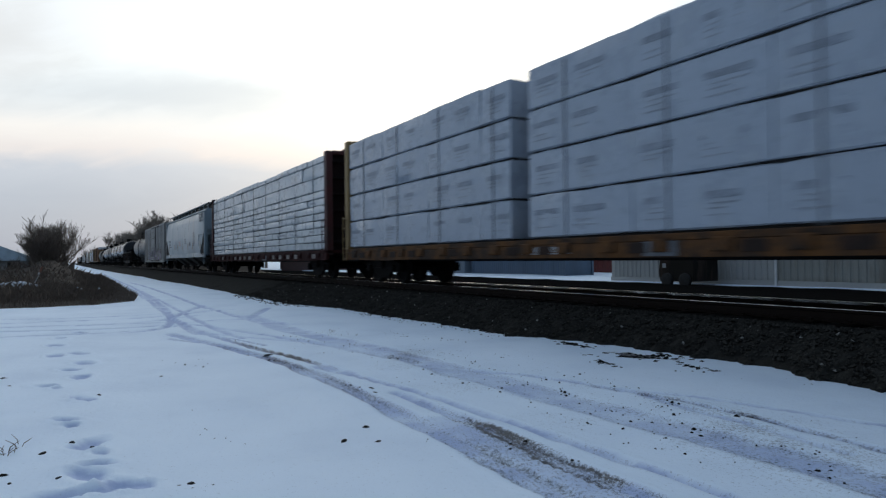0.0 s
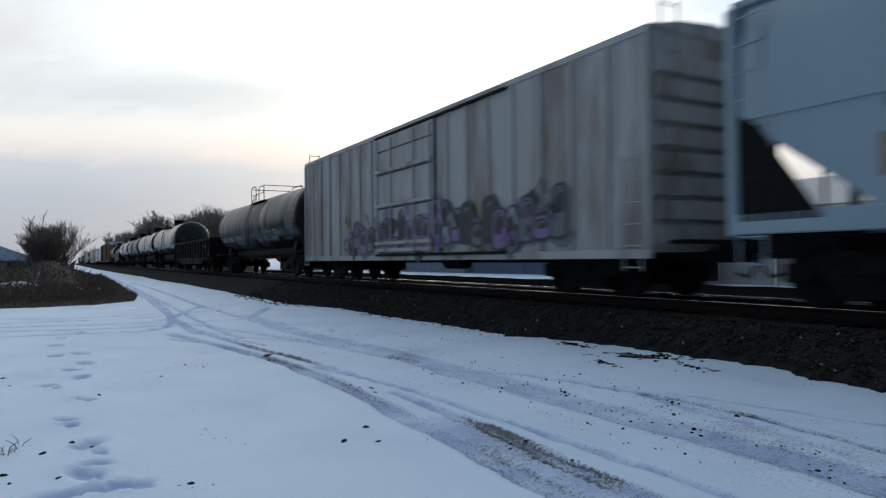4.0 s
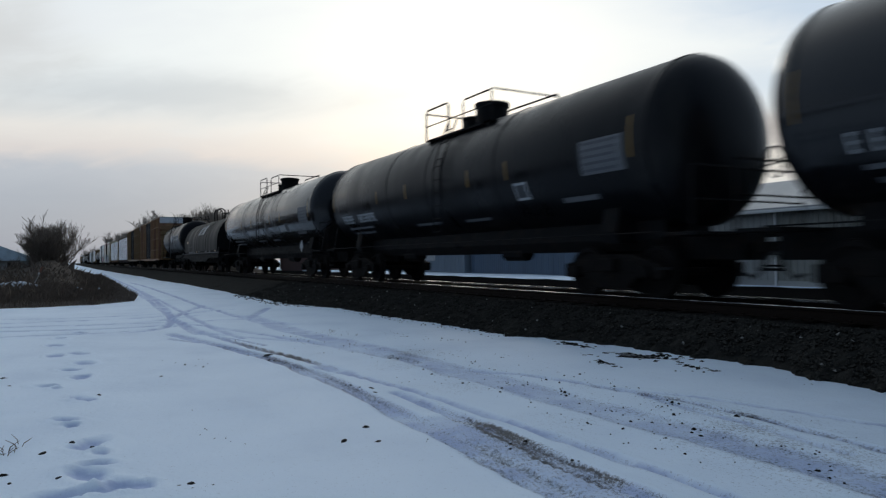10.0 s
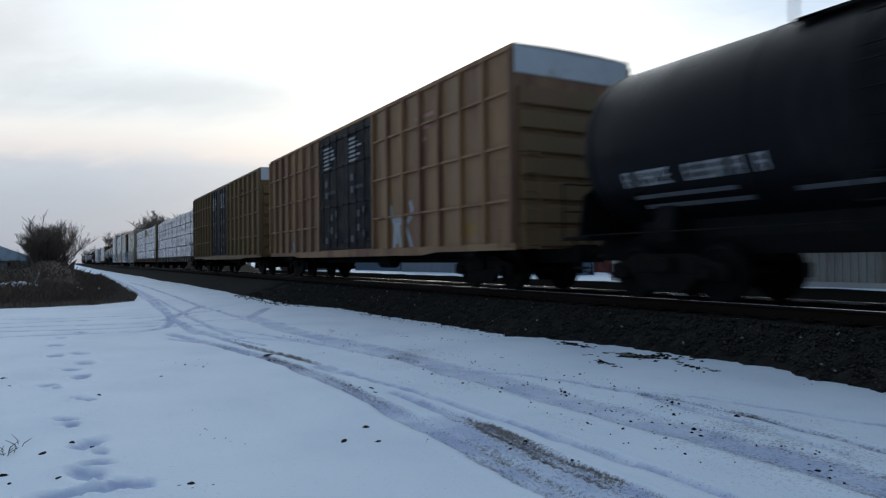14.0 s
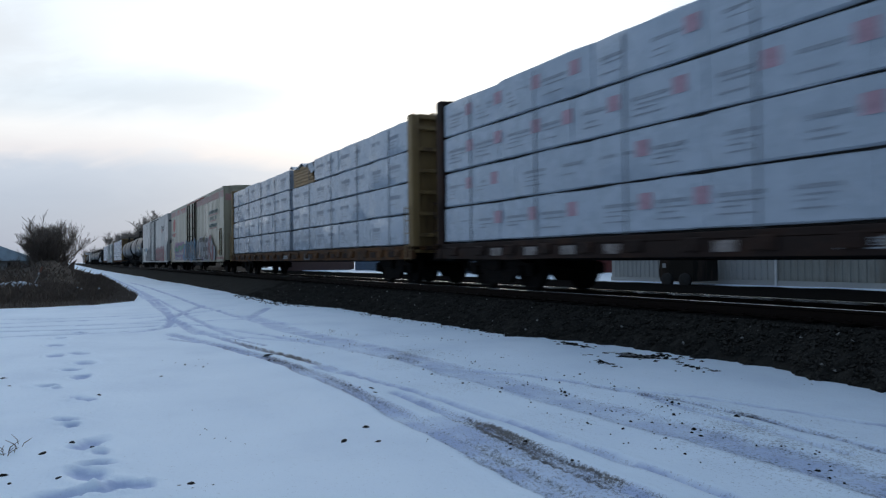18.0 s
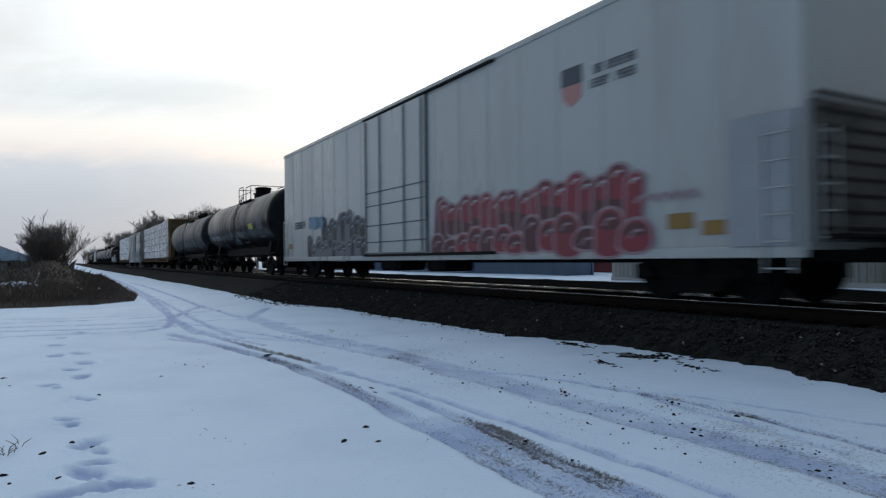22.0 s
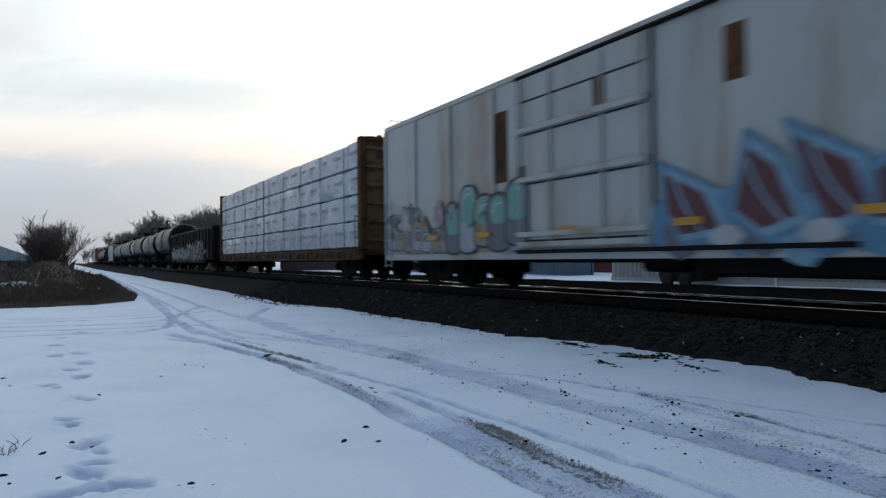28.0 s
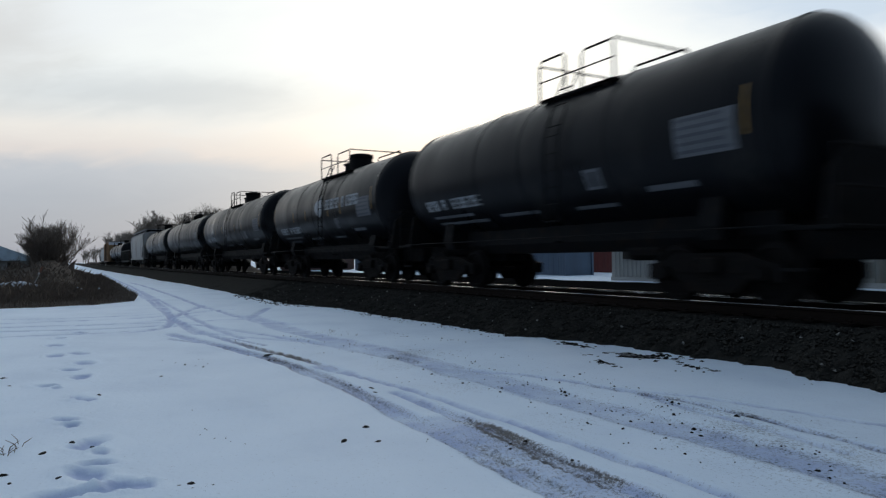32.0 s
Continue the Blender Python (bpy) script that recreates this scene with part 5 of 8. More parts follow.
        if torn and side < 0:
            t = tiers - 1
            zz0 = levels[t] + 0.02
            for k in range(6):
                for j in range(4):
                    part("board", Shape().box(0.3 + 0.02 * j, 2.95 - 0.10 * k, -1.36 + j * 0.3, -1.08 + j * 0.3, zz0 + 0.13 * k, zz0 + 0.13 * k + 0.115, 0.006), lumber, car, "bare sawn boards under a torn wrap" if k == j == 0 else "")
            flap = Shape()
            vs = []
            for i in range(10):
                for j in range(4):
                    vs.append((-0.1 + i * 0.36, -1.42 + j * 0.30 - 0.05 * (i % 2), zz0 + 0.78 + 0.12 * math.sin(i * 1.7) + 0.10 * r.random() - (0.55 if j == 0 and i > 7 else 0.05 if j == 0 else 0.0)))
            flap.add(vs, [(i * 4 + j, (i + 1) * 4 + j, (i + 1) * 4 + j + 1, i * 4 + j + 1) for i in range(9) for j in range(3)])
            part("torn_wrap", flap, wrap_white, car, "torn crumpled white wrap", smooth=60)
    for k in range(9):
        x = -h + 1.6 + (2 * h - 3.2) * k / 8
        part("strap", Shape().box(x - 0.012, x + 0.012, -1.425, -1.412, 1.05, z1 - 0.1), mark_grey, car)
    truck(car, h - 2.2)
    truck(car, -(h - 2.2))
    couplers(car, h + 0.05, -(h + 0.05))
    bars(car, word(-1.2, 0.84, 1.1, 0.10, seed) + [(-1.4, 0.2, 0.80, 0.82)], mark_white, -1.475)
    part("data_panel", Shape().box(2.0, 2.7, -1.476, -1.47, 0.74, 0.98), mark_grey, car, "pale consolidated data plate")
    return car


def wrapped(a, b, side, d, z0, z1, r):
    """A wrapped bundle with slightly slack, uneven faces."""
    y0, y1 = (-1.40 - d, -0.13) if side < 0 else (0.13, 1.40 + d)
    k = max(2, round((b - a) / 0.6))
    s = Shape()
    ring = []
    c = 0.03
    for i in range(k + 1):
        x = a + (b - a) * i / k
        w = [r.uniform(-0.012, 0.012) for _ in range(8)]
        end = 0.012 if i in (0, k) else 0.0
        ring.append([(x, y0 + c + end, z0 + end), (x, y1 - c - end, z0 + end), (x, y1 - end + w[0], z0 + c), (x, y1 - end + w[1], z1 - c), (x, y1 - c - end, z1 - end + w[2]), (x, (y0 + y1) / 2, z1 - end + w[3]),
                     (x, y0 + c + end, z1 - end + w[4]), (x, y0 + end + w[5], z1 - c), (x, y0 + end + w[6], (z0 + z1) / 2), (x, y0 + end + w[7], z0 + c)])
    n = 10
    v = [p for q in ring for p in q]
    f = [(i * n + j, (i + 1) * n + j, (i + 1) * n + (j + 1) % n, i * n + (j + 1) % n) for i in range(k) for j in range(n)]
    f += [tuple(range(n)), tuple(range(k * n + n - 1, k * n - 1, -1))]
    return s.add(v, f)


def print_marks(bundle, a, b, y, z0, z1, r, red, tiers):
    """Unreadable printing on the wrap as plain bars, repeated at the pitch of the sheet."""
    if tiers > 7:
        if r.random() < 0.45:
            q = [(a + 0.3 + i * 1.3, a + 0.3 + i * 1.3 + r.uniform(0.3, 0.7), z0 + 0.10, z0 + 0.10 + r.uniform(0.05, 0.1)) for i in range(int((b - a - 0.6) / 1.3)) if r.random() < 0.6]
            if q:
                bars(bundle, q, wrap_faint, y, name="printed_mark")
        return
    q, rd, pale, hgt = [], [], [], z1 - z0
    x = a + r.uniform(0.15, 0.35)
    while x < b - 0.55:
        w = r.uniform(0.55, 0.80)
        end = min(b - 0.05, x + w)
        q.append((x, end, z0 + hgt * 0.53, z0 + hgt * (0.66 if not red else 0.60)))
        for u0, u1, k in ((0.1, 0.95, 0.43), (0.05, 0.6, 0.34), (0.0, 0.8, 0.22)):
            if r.random() < 0.7:
                pale.append((x + w * u0, min(b - 0.05, x + w * u1), z0 + hgt * k, z0 + hgt * (k + 0.03)))
        if red and r.random() < 0.8:
            rd.append((x + w + 0.08, x + w + 0.36, z0 + hgt * 0.44, z0 + hgt * 0.76))
        x += 1.22
    if q:
        bars(bundle, q, wrap_faint if red else wrap_ink, y, name="printed_mark")
    if pale:
        bars(bundle, pale, wrap_faint, y, name="printed_mark")
    if rd:
        bars(bundle, rd, wrap_red, y - 0.004, name="printed_emblem")


# -- covered hopper --
def covered_hopper(front, rear, label, paint, seed, marks=True):
    car, h = new_car("covered_hopper", label, "hopper car", front, rear)
    o = [(-1.52, 1.12), (-1.58, 1.5), (-1.60, 2.6), (-1.57, 3.6), (-1.46, 4.12), (-1.25, 4.36), (-0.6, 4.50), (0.6, 4.50), (1.25, 4.36), (1.46, 4.12), (1.57, 3.6), (1.60, 2.6), (1.58, 1.5), (1.52, 1.12)]
    body = Shape()
    body.prism([p for p in o if p[1] > 2.55], "x", -h + 0.25, h - 0.25)
    body.prism([p for p in o if p[1] < 2.65], "x", -h + 2.3, h - 2.3)
    for sd in (-1, 1):
        body.prism([(sd * (h - 0.25), 2.6), (sd * (h - 2.3), 1.12), (sd * (h - 2.3), 2.6)], "y", -1.57, 1.57)
    part("hopper_body", body, paint, car, "smooth-sided steel hopper body", smooth=35)
    for y in (-1.56, 1.56):
        s = Shape().box(-h, h, y - 0.04, y + 0.04, 1.02, 1.32, 0.02)
        part("side_sill", s, paint, car)
    for y in (-1.40, 1.40):
        part("roof_edge", Shape().box(-h, h, y - 0.05, y + 0.05, 4.24, 4.34, 0.02), paint, car)
    for sd in (-1, 1):
        for y in (-1.5, 1.5):
            part("corner_post", Shape().box(*sorted((sd * h, sd * (h - 0.14))), y - 0.09, y + 0.07, 1.0, 4.2, 0.015), paint, car)
            ladder(car, sd * (h - 0.38), y, 0.55, 4.1, (0, 1 if y > 0 else -1), paint, 0.40)
        part("end_sheet", Shape().box(*sorted((sd * (h - 0.02), sd * (h - 0.10))), -1.45, 1.45, 2.9, 4.35, 0.01), paint, car, "upper end sheet")
        part("end_frame", Shape().box(*sorted((sd * h, sd * (h - 0.2))), -1.5, 1.5, 1.0, 1.2, 0.01).tube([(sd * (h - 0.1), -0.6, 1.1), (sd * (h - 0.1), -0.6, 3.0)], 0.03).tube([(sd * (h - 0.1), 0.6, 1.1), (sd * (h - 0.1), 0.6, 3.0)], 0.03), frame_black, car)
        # a thin black sheet stands in for the shade under the slope sheet
        part("end_panel", Shape().prism([(sd * (h - 0.2), 1.2), (sd * (h - 1.4), 1.2), (sd * (h - 0.5), 2.5), (sd * (h - 0.2), 2.7)], "y", -1.60, -1.585), frame_black, car, "dark sheet standing in for shade in the open corner")
        ladder(car, sd * h, -1.2, 1.1, 4.3, (sd, 0), paint, 0.40)
    brake_wheel(car, h + 0.06, 0.5, 2.4, frame_black)
    # roof: running boards on brackets, hatch covers
    rb = Shape()
    for y in (-1.0, 1.0):
        rb.box(-h - 0.05, h + 0.05, y - 0.28, y + 0.28, 4.74, 4.79)
    rb.box(-h - 0.05, -h + 0.55, -1.28, 1.28, 4.735, 4.785).box(h - 0.55, h + 0.05, -1.28, 1.28, 4.735, 4.785)
    part("running_board", rb, roof_grey, car, "grating running boards on the roof")
    for k in range(12):
        x = -h + 0.4 + (2 * h - 0.8) * k / 11
        for y in (-1.26, 1.26):
            part("roof_bracket", Shape().box(x - 0.035, x + 0.035, y - 0.02, y + 0.02, 4.2, 4.76), paint, car)
    part("hatch_coaming", Shape().box(-h + 0.4, h - 0.4, -1.05, 1.05, 4.40, 4.735, 0.02), frame_black, car, "trough hatch along the roof")
    for k in range(10):
        x = -h + 1.3 + (2 * h - 2.6) * k / 9
        part("hatch_cover", Shape().box(x - 0.78, x + 0.78, -0.66, 0.66, 4.74, 4.80, 0.02), roof_grey, car)
    # bays
    w = (2 * h - 5.0) / 4
    for k in range(4):
        xa = -h + 2.5 + k * w
        m = xa + w / 2
        bay = Shape()
        k0, k1 = m - 0.36 * w, m + 0.36 * w
        top = [(k0, -1.45, 1.12), (k1, -1.45, 1.12), (k1, 1.45, 1.12), (k0, 1.45, 1.12)]
        bot = [(m - 0.42, -0.55, 0.42), (m + 0.42, -0.55, 0.42), (m + 0.42, 0.55, 0.42), (m - 0.42, 0.55, 0.42)]
        bay.add(top + bot, [(0, 1, 5, 4), (1, 2, 6, 5), (2, 3, 7, 6), (3, 0, 4, 7), (4, 5, 6, 7), (3, 2, 1, 0)])
        bay.box(m - 0.5, m + 0.5, -0.7, 0.7, 0.34, 0.44, 0.015)
        part("hopper_bay", bay, bay_grey, car, "sloping discharge hopper")
    part("center_sill", Shape().box(-h - 0.3, h + 0.3, -0.30, 0.30, 0.68, 1.02, 0.02), frame_black, car)
    truck(car, h - 1.75)
    truck(car, -(h - 1.75))
    couplers(car, h + 0.15, -(h + 0.15))
    if marks:
        bars(car, word(7.86, 3.52, 1.5, 0.55, seed, 0.12), mark_grey, -1.592, "grey letter shapes in a row")
        s = []
        for x, z, w2, k in ((-7.5, 1.98, 1.6, 1), (1.15, 2.45, 1.0, 3), (5.2, 2.8, 0.85, 7)):
            for j in range(k):
                s.append((x, x + w2 * (0.75 + 0.25 * ((j * 7) % 3) / 2), z - 0.15 * j, z - 0.15 * j + 0.06))
        bars(car, s, mark_dark, -1.606)
        for x in (-7.84, -4.45, -2.68, 0.08, 2.8, 4.95, 8.2):
            bars(car, [(x, x + 0.17, 1.64, 2.14)], mark_yellow, -1.606, "orange reflective tape", "reflective_stripe")
        bars(car, [(-1.9, -0.95, 2.30 - 0.14 * k, 2.37 - 0.14 * k) for k in range(3)], mark_pink, -1.608, "rows of small red writing")
        bars(car, word(-7.75, 2.42, 0.8, 0.16, 71) + word(-7.55, 2.16, 0.55, 0.14, 72), mark_dark, -1.608)
        bars(car, [(3.66, 4.1, 1.91, 2.21)], mark_dark, -1.606, "small dark emblem panel", "panel")
        bars(car, [(-4.15, -2.9, 1.75, 2.45)], hopper_patch, -1.604, "painted-out grey patch", "panel")
    return car


# -- box cars and refrigerator cars --
def box_shell(car, h, paint, top, bottom, roof, half=1.6, arch=0.10):
    part("side_wall", Shape().box(-h, h, -half, -half + 0.09, bottom, top - 0.05, 0.015), paint, car, "near steel side wall")
    part("side_wall", Shape().box(-h, h, half - 0.09, half, bottom, top - 0.05, 0.015), paint, car)
    for sd in (-1, 1):
        part("end_wall", Shape().box(*sorted((sd * (h - 0.01), sd * (h - 0.10))), -half + 0.09, half - 0.09, bottom, top - 0.05), paint, car, "steel end wall")
    o = [(-half - 0.01, top - 0.06), (-half - 0.01, top - 0.01), (-half * 0.5, top + arch * 0.7), (0, top + arch), (half * 0.5, top + arch * 0.7), (half + 0.01, top - 0.01), (half + 0.01, top - 0.06)]
    part("roof", Shape().prism(o, "x", -h - 0.01, h + 0.01), roof, car, "low arched steel roof", smooth=30)
    for k in range(int(2 * h / 1.2)):
        x = -h + 0.6 + k * 1.2
        part("roof_rib", Shape().prism([(-half * 0.98, top), (-half * 0.5, top + arch * 0.7 + 0.03), (0, top + arch + 0.03), (half * 0.5, top + arch * 0.7 + 0.03), (half * 0.98, top)], "x", x - 0.04, x + 0.04), roof, car)
    part("floor", Shape().box(-h + 0.02, h - 0.02, -half + 0.1, half - 0.1, bottom + 0.02, bottom + 0.14), frame_black, car)
    part("center_sill", Shape().box(-h - 0.5, h + 0.5, -0.33, 0.33, 0.62, bottom + 0.02, 0.02), frame_black, car)
    for sd in (-1, 1):
        part("bolster", Shape().box(sd * (h - 2.2) - 0.25, sd * (h - 2.2) + 0.25, -1.4, 1.4, 0.76, bottom + 0.02, 0.02), frame_black, car)
    part("brake_rigging", Shape().lathe([(-0.5, 0.05), (-0.45, 0.2), (0.45, 0.2), (0.5, 0.05)], (1.2, -0.7, 0.66), "x", 12).tube([(-h + 2, -0.5, 0.72), (h - 2, -0.5, 0.72)], 0.03), frame_black, car, "brake cylinder and pipe")
    truck(car, h - 2.2)
    truck(car, -(h - 2.2))
    couplers(car, h + 0.3, -(h + 0.3))


def boxcar(front, rear, label, paint, seed, emblem=False):
    car, h = new_car("boxcar", label, "boxcar", front, rear)
    top, bottom = 5.25, 0.92
    box_shell(car, h, paint, top, bottom, roof_grey, arch=0.03)
    r = random.Random(seed)
    y = -1.6
    d0, d1 = -2.2, 1.75
    n = 0
    for a, b in ((-h + 0.05, d0 - 0.5), (d1 + 0.5, h - 0.05)):
        k = 7
        for i in range(k + 1):
            x = a + (b - a) * i / k
            for sd in (-1, 1):
                part("side_post", Shape().box(x - 0.042, x + 0.042, *sorted((sd * 1.59, sd * 1.73)), bottom + 0.12, top - 0.12, 0.015), paint, car)
        for z in (1.95, 3.1, 4.25):
            for i in range(k):
                x0, x1 = a + (b - a) * i / k + 0.06, a + (b - a) * (i + 1) / k - 0.06
                part("side_rail", Shape().box(x0, x1, -1.69, -1.59, z - 0.032, z + 0.032, 0.01), paint, car)
    for sd in (-1, 1):
        part("top_chord", Shape().box(-h, h, *sorted((sd * 1.59, sd * 1.66)), top - 0.13, top - 0.02, 0.015), paint, car)
        part("side_sill", Shape().prism([(-h, bottom - 0.02), (-h + 3.4, bottom - 0.02), (-h + 4.2, bottom - 0.09), (h - 4.2, bottom - 0.09), (h - 3.4, bottom - 0.02), (h, bottom - 0.02), (h, bottom + 0.14), (-h, bottom + 0.14)], "y", *sorted((sd * 1.59, sd * 1.66))), paint, car)
    # two black plug doors with rods
    for a, b in ((d0 - 0.45, -0.24), (-0.22, d1 + 0.45)):
        door = part("door", Shape().box(a, b, -1.66, -1.60, bottom + 0.16, top - 0.16, 0.015), door_black, car, "black plug door")
        for z in (1.35, 2.6, 3.9, 4.85):
            part("door_rib", Shape().box(a + 0.06, b - 0.06, -1.70, -1.655, z - 0.04, z + 0.04, 0.01), door_black, door)
        for q in (0.22, 0.5, 0.78):
            x = a + (b - a) * q
            part("lock_rod", Shape().tube([(x, -1.72, bottom + 0.2), (x, -1.72, top - 0.2)], 0.024, 6), door_black, door, "black lock rod")
        m = (a + b) / 2
        s = []
        for k in range(6):
            s.append((m - 0.75, m - 0.75 + r.uniform(0.7, 1.3), 4.62 - 0.14 * k, 4.69 - 0.14 * k))
        bars(door, s, mark_white, -1.706)
        bars(door, [(m - 0.5 + 0.5 * (k % 3), m - 0.3 + 0.5 * (k % 3), z, z + 0.22) for k, z in enumerate((1.3, 1.65, 2.2, 2.9, 2.1, 1.45, 3.3))] + word(m - 0.2, 3.0, 0.6, 0.12, seed), mark_grey, -1.706)
    # corrugated ends; the leading one has a white cap sheet
    for sd in (-1, 1):
        for k in range(7):
            z = bottom + 0.25 + k * 0.5
            part("end_rib", Shape().prism([(sd * (h - 0.02), z - 0.225), (sd * (h + 0.09), z - 0.18), (sd * (h + 0.09), z + 0.17), (sd * (h - 0.02), z + 0.225)], "y", -1.50, 1.50), box_yellow, car)
        part("end_cap", Shape().box(*sorted((sd * (h - 0.02), sd * (h + 0.02))), -1.6, 1.6, top - 0.62, top - 0.05, 0.01), roof_white, car, "white upper end panel marking extra height")
        ladder(car, sd * (h + 0.02), -1.25, 0.9, 3.0, (sd, 0), paint, 0.40)
        ladder(car, sd * (h - 0.35), -1.6, 0.95, 2.9, (0, -1), paint, 0.40)
    brake_wheel(car, h + 0.16, 0.7, 1.7, frame_black)
    s = []
    for k in range(3):
        s += [(4.95 + 0.1 * k, 5.95 - 0.2 * k, 4.42 - 0.30 * k, 4.52 - 0.30 * k), (-7.3 + 0.1 * k, -6.7 + 0.2 * k, 4.6 - 0.14 * k, 4.66 - 0.14 * k)]
    bars(car, s, mark_pink if not emblem else brown_steel, -1.604, "faded stencilled writing")
    bars(car, [(h - 2.2, h - 1.5, 1.28, 1.55)], mark_yellow, -1.604, "", "reflective_panel")
    if emblem:
        for pts, mt in ((((-6.9, 3.25), (-6.6, 3.12), (-5.55, 4.15), (-5.85, 4.28)), mark_red), (((-5.85, 3.12), (-5.55, 3.28), (-6.6, 4.3), (-6.9, 4.15)), mark_blue)):
            part("crossed_emblem", Shape().prism([(a, b) for a, b in pts], "y", -1.606 - (0.004 if mt is mark_blue else 0), -1.60), mt, car, "red and blue crossed emblem")
    else:
        art = Spray(-1.606)
        for path in ([(3.36, 2.25), (3.45, 1.85), (3.75, 1.65)], [(3.5, 1.8), (3.8, 1.95), (4.05, 1.75)], [(3.62, 1.75), (3.6, 1.3), (3.5, 0.98)], [(3.85, 1.75), (3.9, 1.35), (4.0, 1.0)], [(4.3, 1.6), (4.55, 1.3), (4.7, 1.0)], [(4.6, 2.3), (4.75, 2.0), (4.4, 1.75)], [(3.7, 1.95), (3.7, 1.2)]):
            art.stroke(path, 0.17, "white")
        art.put(car, "white spray-painted stick figure tag")
        art, r = Spray(-1.606), random.Random(seed + 5)
        for k in range(12):
            x, z = -6.9 + 1.2 * r.random(), r.uniform(0.9, 1.75)
            art.stroke([(x, z), (x + 0.15, z + 0.2), (x + 0.3, z - 0.1)], 0.07, "pale" if k % 2 else "grey")
        art.put(car, "small grey spray-painted tag")
    return car


def reefer(front, rear, label, paint, seed, top=5.16, ribs=False, stripe=None, roof=None, style=0):
    car, h = new_car("refrigerator_car", label, "refrigerator car", front, rear)
    bottom = 0.80
    box_shell(car, h, paint, top, bottom, roof or paint, arch=0.12 if not ribs else 0.22)
    r = random.Random(seed)
    for sd in (-1, 1):
        part("side_sill", Shape().box(-h, h, *sorted((sd * 1.56, sd * 1.63)), bottom - 0.10, bottom + 0.06, 0.01), paint, car)
        part("top_chord", Shape().box(-h, h, *sorted((sd * 1.58, sd * 1.63)), top - 0.14, top - 0.03, 0.01), paint, car)
    if ribs:
        k = round(2 * h / 0.95)
        for i in range(k + 1):
            x = -h + 0.04 + (2 * h - 0.08) * i / k
            if -2.0 < x < (1.9 if style != 2 else h - 3.4) or (style == 2 and i % 2):
                continue
            part("side_post", Shape().box(x - 0.05, x + 0.05, -1.645, -1.595, bottom + 0.06, top - 0.14, 0.012), paint, car)
    else:
        k = round(2 * h / 1.22)
        for i in range(1, k):
            x = -h + 2 * h * i / k
            part("panel_joint", Shape().box(x - 0.02, x + 0.02, -1.608, -1.598, bottom + 0.06, top - 0.15, 0.003), paint, car)
    # plug door on rods
    a, b = (-1.86, 1.72)
    if style == 2 and not ribs:
        a, b = (-2.6, 1.42)
    door = part("door", Shape().box(a, b, -1.67, -1.60, bottom + 0.12, top - 0.20, 0.015), paint, car, "wide insulated plug door")
    for x in (a - 0.02, b + 0.02):
        part("gasket", Shape().box(x - 0.018, x + 0.018, -1.655, -1.598, bottom + 0.12, top - 0.2), gap_dark, door)
    for q in (0.04, 0.30, 0.70, 0.96):
        x = a + (b - a) * q
        part("lock_rod", Shape().tube([(x, -1.70, bottom + 0.15), (x, -1.70, top - 0.25)], 0.045 if style == 1 else 0.022, 6), gon_brown if style == 1 else mark_grey if not ribs else paint, door, "")
    if ribs:
        # dark strips below the door beams draw their shadow lines
        for z in (1.08, 2.22, 3.22, 3.9):
            part("door_seam", Shape().box(a + 0.05, b - 0.05, -1.678, -1.668, z - 0.025, z + 0.012), gap_dark, door, "dark strip painted as shadow under a door beam")
    for z in (1.0, 1.2, 2.3, 3.3) if ribs else (3.14, 2.59) if style == 1 else (1.25, 1.75, 2.35, 2.75):
        part("door_rail", Shape().box(a + 0.03, b - 0.03, -1.75 if ribs else -1.69, -1.665, z - (0.05 if ribs else 0.025 if style == 1 else 0.014), z + (0.05 if ribs else 0.025 if style == 1 else 0.014), 0.006), paint if ribs else brown_steel if style == 1 else mark_dark, door)
    part("door_track", Shape().box(a - 0.1, b + 3.2, -1.69, -1.60, top - 0.19, top - 0.13, 0.01), frame_black if style != 1 else mark_red, car, "door track under the eave")
    part("door_track", Shape().box(a - 0.1, b + 3.2, -1.69, -1.60, bottom + 0.02, bottom + 0.09, 0.01), frame_black, car)
    for sd in (-1, 1):
        ladder(car, sd * (h - 0.33), -1.6, 0.5, 2.4, (0, -1), paint, 0.40)
        ladder(car, sd * h, -1.2, 0.9, 4.9 if ribs else 2.4, (sd, 0), paint, 0.40)
        if ribs:
            for k in range(8):
                z = bottom + 0.3 + k * (top - bottom - 0.5) / 8
                part("end_rib", Shape().prism([(sd * (h - 0.02), z - 0.19), (sd * (h + 0.09), z - 0.15), (sd * (h + 0.09), z + 0.13), (sd * (h - 0.02), z + 0.19)], "y", -1.48, 1.48), paint, car)
        part("end_platform", Shape().box(*sorted((sd * h, sd * (h + 0.45))), -1.3, 1.3, 0.94, 1.0, 0.01), frame_black, car)
    for a, b in {(True, 2): ((2.2, 6.6),), (False, 1): ((-2.0, 2.2),), (False, 2): ((-2.4, -1.0), (0.6, 1.7))}.get((ribs, style), ()):
        box = part("underslung_tank", Shape().box(a, b, -1.25, -0.35, 0.42, bottom, 0.06), frame_black, car, "black equipment box slung under the floor")
        for x in (a + 0.2, b - 0.28):
            part("tank_strap", Shape().box(x, x + 0.08, -1.27, -0.33, 0.40, bottom, 0.01), truck_steel, box)
    brake_wheel(car, h + 0.18, 0.6, 1.9, frame_black)
    if stripe:
        part("top_stripe", Shape().box(-h + 0.02, h - 0.02, -1.607, -1.602, top - 0.62, top - 0.22), stripe, car, "faded red band under the eave")
        part("end_stripe", Shape().box(h - 0.005, h + 0.004, -1.5, 1.5, top - 0.85, top - 0.45), stripe, car)
    return car


